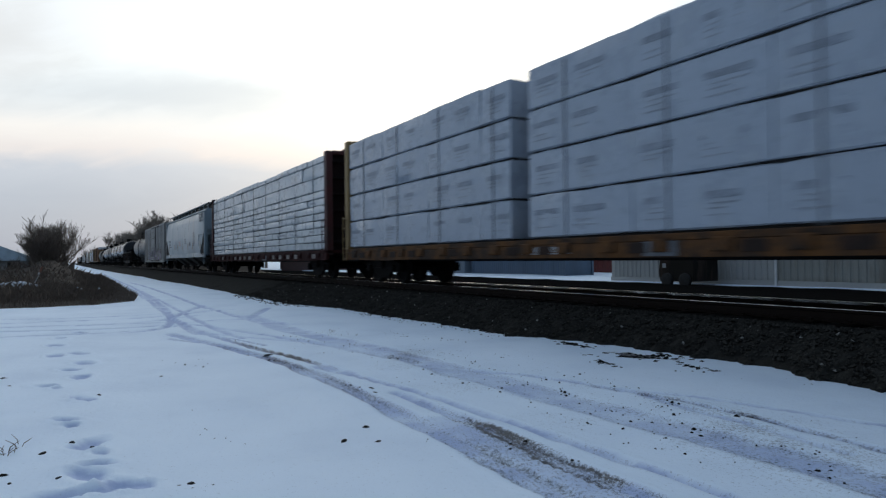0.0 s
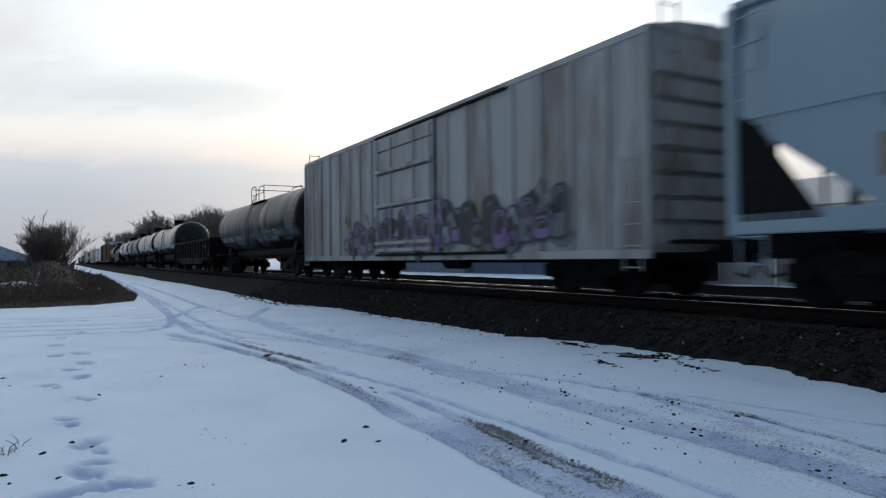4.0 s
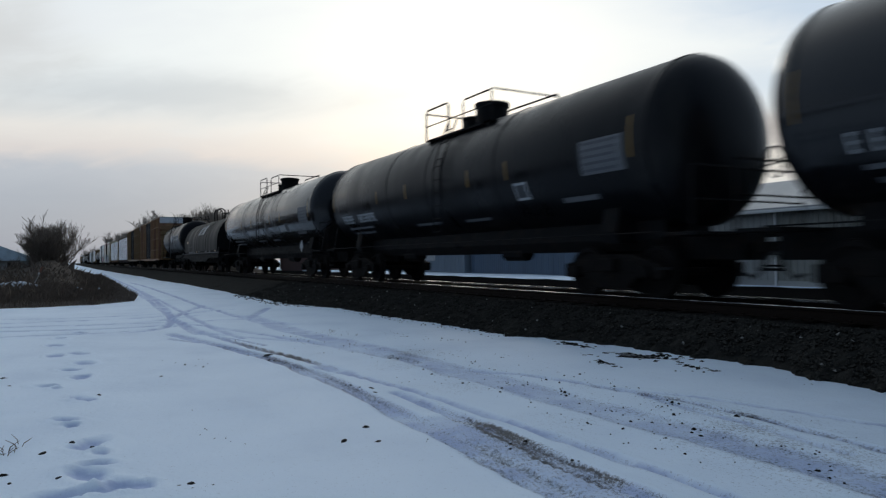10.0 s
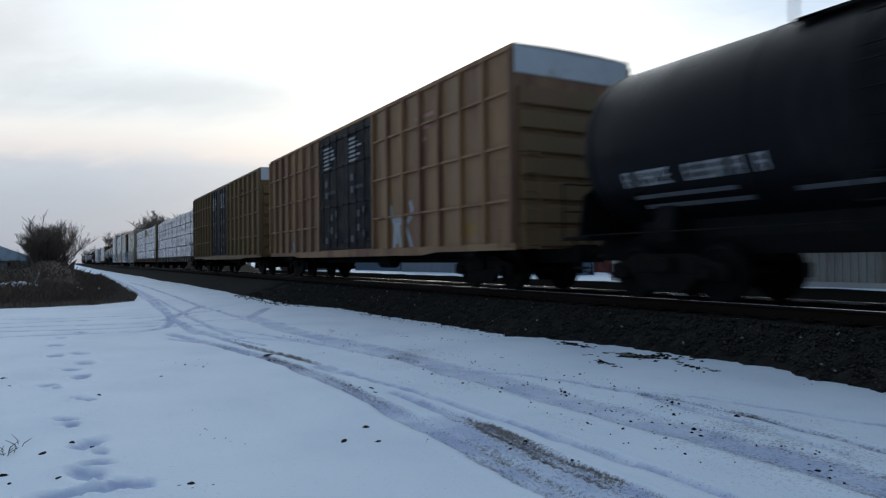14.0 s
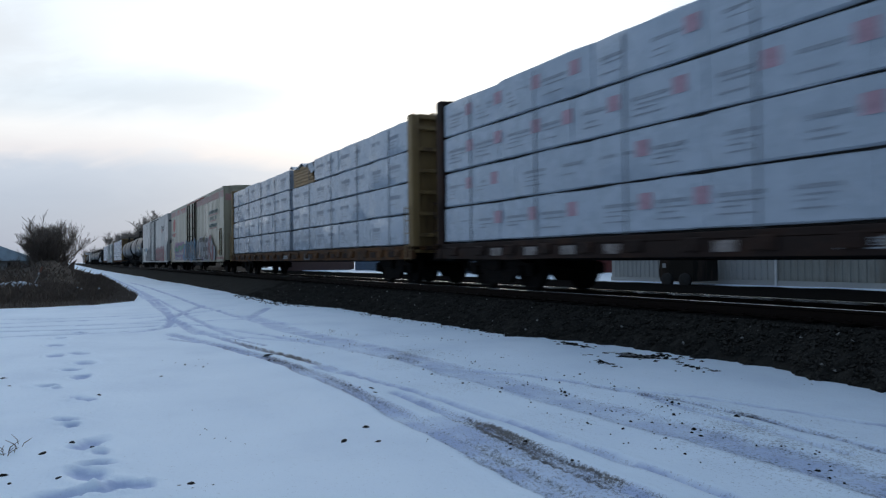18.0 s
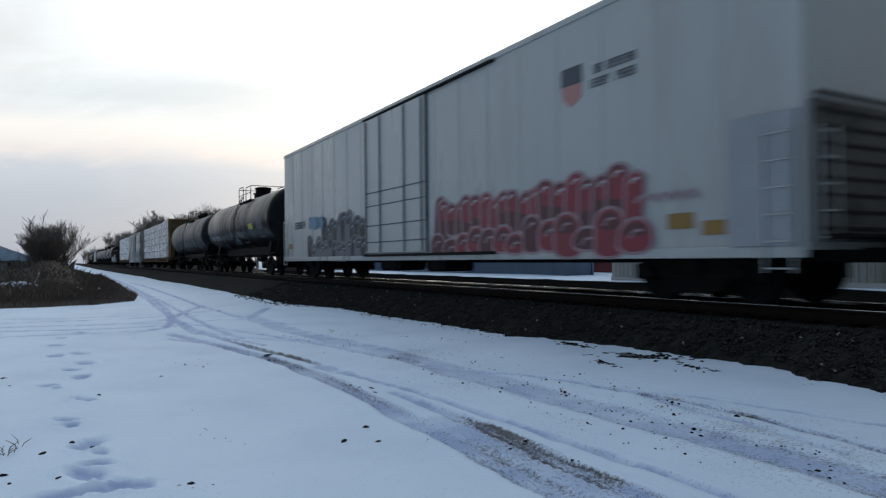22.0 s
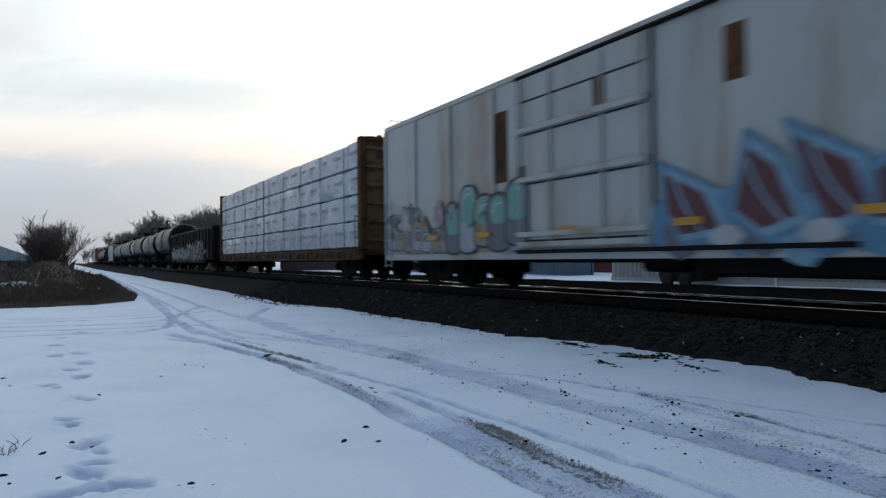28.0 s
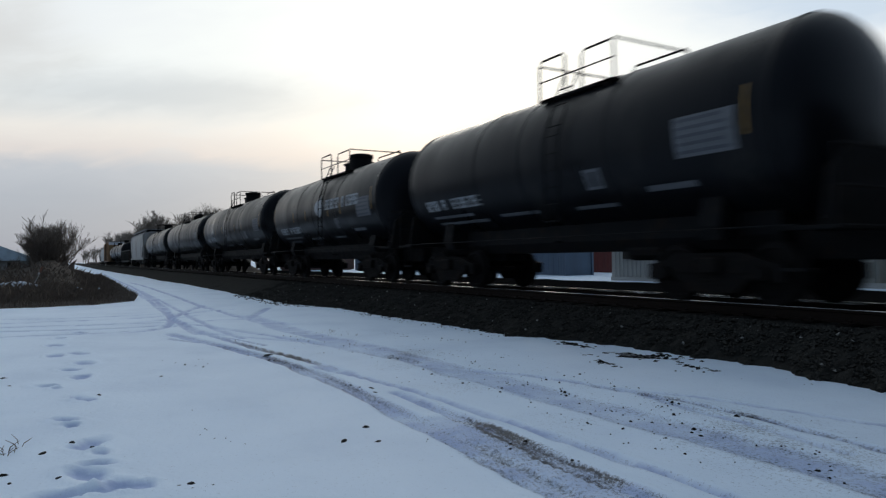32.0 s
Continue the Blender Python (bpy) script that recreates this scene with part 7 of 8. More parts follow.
part("shield_emblem", Shape().prism([(6.85, 3.91), (7.42, 3.91), (7.38, 3.66), (7.13, 3.5), (6.9, 3.66)], "y", -1.612, -1.602), mark_pink, c)
bars(c, word(7.65, 3.98, 1.1, 0.16, 42) + word(7.65, 3.74, 1.0, 0.16, 43), mark_dark, -1.613)
part("end_band", Shape().box(11.56, 11.585, -1.5, 1.5, 4.45, 4.62), mark_dark, c, "dark line across the end")
part("machinery_grille", Shape().box(11.575, 11.63, -1.45, 1.45, 0.9, 2.75, 0.01), bay_grey, c, "sooty grey machinery compartment on the end")
for k in range(9):
    part("grille_bar", Shape().box(11.625, 11.645, -1.4, 1.4, 1.05 + 0.22 * k, 1.10 + 0.22 * k), gon_black, c)
part("equipment_cabinet", Shape().box(10.5, 11.5, -1.66, -1.60, 0.85, 2.62, 0.01), roof_grey, c, "grey machinery compartment door")
c = tank_car(-368.0, -383.8, "dull black tank car with a yellow-green panel and pale scrawl", top=4.34, seed=19, style=3, plat=(0.9, 1.4), under_z=0.95)
art, r = Spray(0, (1.5, 2.84)), random.Random(36)
for k in range(26):
    a, q = r.uniform(0, 6.28), r.uniform(0.15, 0.62)
    x, z = 0.05 + r.gauss(0, 0.12), 1.86 + r.gauss(0, 0.08)
    art.stroke([(x, z), (x + q * 0.6 * math.cos(a), z + q * 0.45 * math.sin(a)), (x + q * math.cos(a), z + q * 0.5 * math.sin(a) + 0.05)], r.uniform(0.03, 0.08), ("sky", "grey", "pale", "steel")[k % 4])
for k in range(9):
    x = -4.35 + 0.12 * k
    art.stroke([(x, 1.52), (x + 0.05, 1.78), (x + 0.12, 1.6)], 0.04, "pale" if k % 2 else "grey")
art.put(c, "pale spray-painted splash and scrawl")
tank_car(-385.8, -401.75, "dull dark grey tank car with small valves on top", top=4.2, paint=tank_dull, seed=20, style=2, plat=(-0.1, 1.05), under_z=1.02)
centerbeam(-403.76, -427.2, "yellow-tan centerbeam car with five tiers of red-printed wrapped lumber", tan_steel, rusty_deck, 5, 21, [2.44, 3.05, 2.44], red=True, inner=darkened_tan)
c = reefer(-429.07, -446.12, "white ribbed refrigerator car with red and blue graffiti", rusty_white, 22, top=4.58, ribs=True, style=2)
art, r = Spray(-1.652), random.Random(27)
for k in range(16):
    art.blob(2.0 + 4.8 * k / 15, r.uniform(1.0, 1.35), 0.36, r.uniform(0.25, 0.5), ("steel", "grey", "steel", "sky")[k % 4], r)
for q in ([(1.85, 2.25), (2.9, 1.75), (3.3, 1.0), (2.3, 0.88), (1.95, 1.4)], [(3.4, 2.50), (4.0, 2.05), (4.4, 1.1), (3.7, 0.88), (3.1, 1.3)], [(3.95, 2.55), (5.0, 1.95), (5.3, 1.2), (4.6, 0.9), (4.3, 1.5)],
          [(5.0, 1.75), (6.07, 2.55), (6.2, 1.5), (5.6, 0.9), (5.0, 1.0)], [(5.9, 2.3), (6.93, 1.9), (6.9, 0.86), (6.1, 0.9), (6.3, 1.6)]):
    mx, mz = sum(a for a, _ in q) / 5, sum(b for _, b in q) / 5
    art.flat(q, "steel")
    art.flat([(mx + (a - mx) * 0.86, mz + (b - mz) * 0.86) for a, b in q], "sky")
    art.flat([(mx + (a - mx) * 0.70 - 0.06, mz + (b - mz) * 0.70) for a, b in q], "maroon")
    art.stroke([(mx - 0.3, mz + 0.5), (mx - 0.1, mz), (mx + 0.3, mz - 0.45)], 0.05, "sky")
for x in (3.1, 4.45, 5.6):
    art.blob(x, 1.02, 0.26, 0.16, "white", r)
art.put(c, "pointed dark red shapes edged in pale blue")
art, r = Spray(-1.652, door=(-1.9, 1.75, -1.68)), random.Random(28)
for k in range(30):
    art.blob(-8.2 + 6.6 * r.random(), r.uniform(0.95, 1.9), r.uniform(0.15, 0.4), r.uniform(0.12, 0.35), ("pale", "tan", "grey", "rose", "tan")[k % 5], r, 0.3)
lobes(art, -8.2, -4.6, 0.86, 1.75, 7, ("grey", ["tan", "pale", "rose"], "grey", "orange"), 29, 0.3, 1.1)
lobes(art, -4.8, -1.6, 0.86, 2.40, 5, ("black", ["pale", "grey", "tan"], "teal", "white"), 30, 0.2, 1.1)
for k in range(14):
    x, z = -8.1 + 0.4 * k, r.uniform(1.3, 2.2)
    art.stroke([(x, z), (x + 0.15, z + 0.2), (x + 0.3, z - 0.1)], 0.05, ("black", "white", "maroon")[k % 3])
art.put(c, "faded tan, pale and black tangled lettering")
for x0 in (-5.8, -3.4, -0.55, 2.2, 4.9):
    bars(c, [(x0, x0 + 0.5, 1.20, 1.32)], mark_orange, -1.69, "", "reflective_panel")
for x0, x1, z0, z1 in ((7.87, 8.48, 1.47, 2.36), (8.16, 8.50, 3.12, 4.16)):
    f = part("vent", Shape().box(x0, x1, -1.66, -1.60, z0, z1, 0.01), frame_black, c, "dark louvred vent opening")
    for k in range(8):
        z = z0 + 0.08 + (z1 - z0 - 0.16) * k / 7
        part("slat", Shape().box(x0 + 0.03, x1 - 0.03, -1.675, -1.655, z - 0.02, z + 0.02), gon_black, f)
bars(c, word(5.65, 3.3, 0.5, 0.22, 44) + word(6.55, 3.18, 0.8, 0.16, 45) + [(6.55, 7.4, 3.05, 3.10)], mark_dark, -1.652)
bars(c, [(7.60, 8.48, 0.84, 0.99)], mark_orange, -1.65, "", "reflective_panel")
for k, (x0, x1, z0, z1) in enumerate(((3.06, 3.42, 3.2, 4.0), (-2.84, -2.30, 2.35, 3.88), (-1.84, -1.6, 0.95, 2.6), (0.42, 0.72, 3.4, 3.9))):
    part("rust_patch", Shape().box(x0, x1, -1.606 if k < 2 else -1.676, -1.601, z0, z1, 0.002), rusty_deck, c, "streak of rust")
centerbeam(-448.41, -471.2, "rusty brown centerbeam car with four tiers of white-wrapped lumber", rusty_deck, rusty_deck, 4, 23, [2.7, 2.9, 2.6], split=-1.13, gap=0.2, inner=darkened_tan)
c = gondola(-472.9, -493.0, "dark ribbed gondola car with pale graffiti", gon_black, 3.05, 24, 16, 0.2)
art, r = Spray(-1.634), random.Random(30)
for k in range(40):
    art.blob(-9.6 + 17.6 * r.random(), r.uniform(0.95, 1.5), r.uniform(0.2, 0.5), r.uniform(0.10, 0.25), ("pale", "grey", "tan", "grey", "steel")[k % 5], r, 0.35)
for x0, x1, top_z, n, tones in ((-7.8, -0.7, 1.85, 90, ("pale", "sky", "white", "grey")), (-0.4, 3.7, 2.05, 70, ("rose", "pale", "teal", "rose", "grey")), (3.7, 8.3, 2.10, 80, ("pale", "grey", "tan", "rose", "grey"))):
    for k in range(n):
        x, z = x0 + (x1 - x0) * (k + r.random()) / n, r.uniform(0.9, top_z - 0.15)
        q = r.uniform(0.12, 0.34)
        art.stroke([(x, z), (x + r.uniform(-0.2, 0.3), z + q), (x + r.uniform(-0.1, 0.4), z + r.uniform(-0.2, 0.2))], r.uniform(0.05, 0.19), tones[k % len(tones)])
    for k in range(n // 3):
        x, z = x0 + (x1 - x0) * r.random(), r.uniform(0.95, top_z)
        art.stroke([(x, z), (x + r.uniform(-0.1, 0.2), z - 0.25), (x + r.uniform(-0.1, 0.3), z - 0.4)], r.uniform(0.04, 0.09), "black")
art.put(c, "row of pale chalky pink, blue and white lettering")
bars(c, [(7.5, 8.3, 0.95, 1.62)], mark_grey, -1.545, "pale data panel", "data_panel")
tank_car(-495.1, -506.5, "short wide black tank car with yellow stripes", top=4.28, radius=1.5, seed=25, style=4, plat=(0.9, 1.1))
tank_car(-522.3, -538.3, "black tank car among others", seed=27)
tank_car(-540.4, -557.6, "black tank car, dull with soot", seed=28, style=2)
tank_car(-560.0, -577.0, "black tank car with dull paint", seed=29)
covered_hopper(-579.2, -597.0, "dirty grey covered hopper car", weathered_white, 30, marks=False)
gondola(-599.0, -617.0, "dark gondola car far back in the train", gon_black, 2.6, 31)
tank_car(-619.0, -635.5, "black tank car far back in the train", seed=32)
tank_car(-637.5, -654.0, "black tank car near the rear", seed=33)
boxcar(-656.0, -675.0, "dull orange boxcar near the rear", box_orange, 34)
covered_hopper(-677.0, -695.0, "grey covered hopper near the rear", weathered_white, 35, marks=False)
tank_car(-697.0, -713.5, "black tank car behind a hopper", seed=36)


# ---- beyond the track: yard buildings, containers ----
def siding(name, x0, x1, y, z0, z1, mat, parent, pitch=0.30, label=""):
    """Corrugated sheet along x: trapezoid waves, facing the track."""
    s = Shape()
    pts = []
    x = x0
    while x < x1 - 1e-6:
        for dx, dy in ((0.0, 0.0), (0.12, 0.0), (0.15, -0.035), (0.27, -0.035)):
            if x + dx * pitch / 0.3 < x1:
                pts.append((x + dx * pitch / 0.3, y + dy))
        x += pitch
    pts += [(x1, y), (x1, y + 0.08), (x0, y + 0.08)]
    s.prism(pts, "z", z0, z1)
    return part(name, s, mat, parent, label)


def warehouse():
    b = thing("warehouse", "long pale grey metal-sided warehouse with a white downpipe", "warehouse", at=(0, 0, 0))
    G = 0.05
    segs = [(-27.3, -24.0, wall_pale), (-23.98, -21.9, wall_grey), (-21.88, -17.55, wall_pale), (-17.53, -9.0, wall_grey), (-8.98, 14.0, wall_grey)]
    for x0, x1, m in segs:
        siding("wall_panel", x0, x1, 26.0, G, 3.3, m, b, label="corrugated metal wall panel")
    part("wall_back", Shape().box(-27.3, 14, 38.0, 38.2, G, 3.3), wall_grey, b)
    for x in (-27.3, 14.0):
        part("gable_wall", Shape().prism([(26.05, G), (38.1, G), (38.1, 3.3), (32.0, 5.0), (26.05, 3.3)], "x", x - 0.08, x + 0.08), wall_grey, b)
    o = [(25.7, 3.25), (32.0, 5.05), (38.4, 3.25), (38.4, 3.4), (32.0, 5.2), (25.7, 3.4)]
    part("roof", Shape().prism(o, "x", -27.6, 14.3), roof_grey, b, "low metal gable roof")
    part("downpipe", Shape().tube([(-17.55, 25.88, 0.1), (-17.55, 25.88, 3.2)], 0.05, 8), post_white, b, "white downpipe")
    part("gutter", Shape().box(-27.6, 14.3, 25.58, 25.72, 3.2, 3.32, 0.01), post_white, b)
    part("base_strip", Shape().box(-27.3, 14, 25.9, 25.96, G, 0.35), wall_pale, b)
    for x in (-25.9, -22.8):
        part("window_opening", Shape().box(x - 0.5, x + 0.5, 25.90, 25.95, 1.3, 2.0), gap_dark, b, "small dark window")


warehouse()


def container(x, y, length, mat, label, turn=0.0, high=2.6, up=0.0):
    b = thing("shipping_container", label, "container", "shipping containers in the yard", at=(x, y, 0.05 + up))
    b.rotation_euler = (0, 0, radians(turn))
    w = 2.44
    siding("side_panel", -length / 2, length / 2, -w / 2, 0.1, high, mat, b, 0.28)
    siding("side_panel", -length / 2, length / 2, w / 2 - 0.1, 0.1, high, mat, b, 0.28)
    part("roof", Shape().box(-length / 2, length / 2, -w / 2, w / 2, high, high + 0.05, 0.01), mat, b)
    for sx in (-1, 1):
        part("end_panel", Shape().box(*sorted((sx * length / 2, sx * (length / 2 - 0.06))), -w / 2, w / 2, 0.1, high), mat, b)
        for sy in (-1, 1):
            part("corner_post", Shape().box(sx * length / 2 - 0.09, sx * length / 2 + 0.09, sy * w / 2 - 0.09, sy * w / 2 + 0.09, 0.0, high + 0.06, 0.01), mat, b)
    part("bottom_rail", Shape().box(-length / 2, length / 2, -w / 2 - 0.05, -w / 2 + 0.05, 0.0, 0.16), mat, b)
    bars(b, [(-1.2, 0.9, 1.2, 1.7)], mark_white, -w / 2 - 0.05, "pale lettering patch", "painted_panel")


container(-42.6, 31.6, 12.2, cont_blue, "blue ribbed shipping container")
container(-42.6, 31.6, 12.2, cont_paleblue, "pale blue shipping container stacked on a blue one", up=2.71)
container(-55.5, 31.2, 12.2, cont_paleblue, "pale blue ribbed shipping container")
container(-55.5, 31.2, 12.2, cont_blue, "blue shipping container stacked on a pale one", up=2.71)
container(-45.8, 39.2, 12.2, cont_red, "dark red ribbed shipping container", high=2.9)
container(-45.8, 39.2, 12.2, cont_red, "dark red shipping container on top of another", high=2.9, up=3.0)
container(-69.0, 31.5, 12.2, cont_blue, "blue ribbed shipping container along the yard")


def round_bin():
    b = thing("dark_trailer", "small dark rounded trailer parked against the wall", "trailer", at=(-20.95, 24.6, 0.05))
    o = [(-0.95, 0.25), (-1.02, 0.7), (-0.92, 1.25), (-0.65, 1.50), (0.85, 1.50), (0.92, 1.4), (0.92, 0.25)]
    part("body", Shape().prism(o, "y", -0.8, 0.8), gon_black, b, "black rounded box body", smooth=30)
    for x in (-0.5, 0.5):
        part("wheel", Shape().lathe([(-0.92, 0.1), (-0.92, 0.26), (-0.90, 0.31), (-0.75, 0.31), (-0.72, 0.2)], (x, 0, 0.31), "y", 18), rubber, b, smooth=40)
    part("number_patch", Shape().box(-0.80, -0.60, -0.815, -0.80, 0.85, 1.05), mark_white, b, "small white patch")


round_bin()


def gabled_house():
    b = thing("gabled_shed", "grey shed with a pale gable end and dark roof", "shed", at=(-26.6, 44.0, -1.0))
    part("wall", Shape().prism([(-4.0, 0.0), (4.0, 0.0), (4.0, 4.0), (0.0, 6.3), (-4.0, 4.0)], "y", -3.0, 6.0), wall_grey, b, "pale grey wall with gable")
    for sd in (-1, 1):
        part("roof", Shape().prism([(sd * 4.4, 3.72), (0.0, 6.28), (0.0, 6.5), (sd * 4.5, 3.92)], "y", -3.4, 6.4), gap_dark, b, "dark pitched roof")


gabled_house()


def chimney_block():
    b = thing("brick_factory", "dark brick factory block with a square chimney", "factory", at=(-92.5, 26.8, 0.0))
    b.rotation_euler = (0, 0, radians(-16))
    part("wall", Shape().box(-1.5, 5.5, -0.6, 9.0, 0, 7.0, 0.05), brick_mat, b, "dark brick wall")
    part("parapet", Shape().box(-1.6, 5.6, -0.7, 9.1, 7.0, 7.25, 0.03), brick_mat, b)
    part("lean_to", Shape().prism([(5.5, 0), (11.5, 0), (11.5, 5.9), (5.5, 7.0)], "y", -0.4, 8.0), brick_mat, b)
    part("chimney", Shape().box(-3.0, -1.5, -0.8, 0.8, 0, 9.2, 0.03), brick_mat, b, "square brick chimney")
    part("chimney_cap", Shape().box(-3.1, -1.4, -0.9, 0.9, 9.2, 9.45, 0.03), gap_dark, b)


chimney_block()


def blue_house():
    b = thing("blue_roofed_house", "low house with a blue metal roof behind the brush", "house", at=(-74.0, -6.5, 0.12))
    b.rotation_euler = (0, 0, radians(8))
    part("wall", Shape().box(-5, 5, -4.0, 3.4, -0.5, 1.7, 0.03), wall_pale, b, "pale wall")
    part("roof", Shape().prism([(-4.6, 1.55), (3.9, 1.55), (-0.4, 3.3)], "x", -5.4, 5.4), roof_blue, b, "blue metal gable roof")
    part("door", Shape().box(4.99, 5.03, -0.5, 0.5, 0.0, 1.6), gap_dark, b)
    part("window", Shape().box(4.99, 5.03, 1.3, 2.3, 0.7, 1.4), gap_dark, b)


blue_house()


# ---- plants: bare trees, brush and dead grass ----
def bare_tree(shape, base, high, spread, r, depth=4, twigs=3, thick=None, least=0.0):
    """A trunk that forks into ever thinner limbs down to twigs, as tapered tubes."""
    def limb(p, d, length, rad, level):
        pts, q = [p], Vector(d)
        k = 3
        for i in range(k):
            q = (q + Vector((r.uniform(-1, 1), r.uniform(-1, 1), r.uniform(-0.3, 0.7))) * 0.22).normalized()
            pts.append(pts[-1] + q * (length / k))
        n = 6 if level == 0 else 4 if level < 2 else 3
        shape.tube(pts, [max(least, rad * (1 - 0.5 * i / k)) for i in range(k + 1)], n)
        if level >= depth:
            return
        m = twigs + (1 if level < 2 else 0)
        for i in range(m):
            t = r.uniform(0.35, 1.0) if i else 1.0
            j = min(k, max(1, round(t * k)))
            a = r.uniform(0, 6.28)
            out = Vector((math.cos(a), math.sin(a), r.uniform(0.2, 1.0))).normalized()
            limb(pts[j], (q * (1 - spread) + out * spread).normalized(), length * r.uniform(0.55, 0.78), rad * 0.5, level + 1)
    limb(Vector(base), Vector((r.uniform(-0.08, 0.08), r.uniform(-0.08, 0.08), 1)), high * 0.36, thick or high * 0.018, 0)


def tree_thing(x, y, high, seed, label, group, mat, depth=4, twigs=3, spread=0.6, least=0.0):
    s, q = Shape(), Shape()
    r = random.Random(seed)
    t = thing("bare_tree", label, "tree", group, at=(x, y, -0.05))
    bare_tree(s, (0, 0, 0), high, spread, r, depth, twigs, None, least)
    n = 0
    # the thick lower part is the trunk, the rest the crown
    trunk = Shape().tube([(0, 0, -0.1), (0.02, 0.03, high * 0.12), (0, 0, high * 0.22)], [high * 0.024, high * 0.02, high * 0.017], 8)
    part("trunk", trunk, mat, t)
    part("crown", s, mat, t, "crown of thin bare branches")


rt = random.Random(77)
for k in range(58):
    x = -98 - (3.4 * k if k < 26 else 88 + 7.0 * (k - 26)) - rt.uniform(0, 5)
    y = 19.0 + rt.uniform(-1.0, 9.0)
    tree_thing(x, y, float(np.interp(-x, [98, 140, 190, 300, 420], [10.0, 12.5, 14.2, 16, 17])) * rt.uniform(0.85, 1.1), 200 + k, "leafless grey-brown tree in the row beyond the track", "trees beyond the track", tree_mat, depth=5 if k < 26 else 4, twigs=4, spread=0.55, least=0.014 + 0.0007 * k)
for k in range(26):
    x = -112 - 6.5 * k - rt.uniform(0, 4)
    tree_thing(x, 24.0 + rt.uniform(0, 9.0), float(np.interp(-x, [98, 140, 190, 300, 420], [9.5, 11.5, 13.2, 15, 16])) * rt.uniform(0.85, 1.05), 260 + k, "leafless grey-brown tree behind the first row", "trees beyond the track", tree_mat, depth=5, twigs=3, spread=0.58, least=0.02)
for k in range(12):
    tree_thing(-350 - 22 * k, 13 + rt.uniform(-3, 10), rt.uniform(11, 15), 300 + k, "distant leafless tree beside the line", "distant trees", tree_mat, depth=3, twigs=4, least=0.07)
rb = random.Random(12)
for k in range(32):
    x = -47.0 - rb.uniform(0, 14)
    y = -0.90 + 0.03 * (x + 47) + rb.uniform(-0.8, 0.6)
    hh = (4.6 + 0.08 * (-47 - x)) * rb.uniform(0.75, 1.08) * (1.0 - 0.20 * abs(y + 0.90 - 0.03 * (x + 47)))
    tree_thing(x, y, hh, 400 + k, "dense leafless brown shrub at the field edge", "shrubs beside the road", twig_mat, depth=4, twigs=4, spread=0.42, least=0.0075)
for k in range(26):
    x, y = -43.0 - rb.uniform(0, 22), rb.uniform(-7.5, 0.1)
    tree_thing(x, y, rb.uniform(1.4, 2.4), 430 + k, "low scrubby brown brush", "low brush beside the road", twig_mat, depth=3, twigs=4, spread=0.6, least=0.008)
for k in range(14):
    tree_thing(-70 - 14 * k, -6 - rt.uniform(0, 30) - k, rt.uniform(3.0, 4.5), 500 + k, "low leafless brush far along the field", "far brush", twig_mat, depth=3, twigs=4)


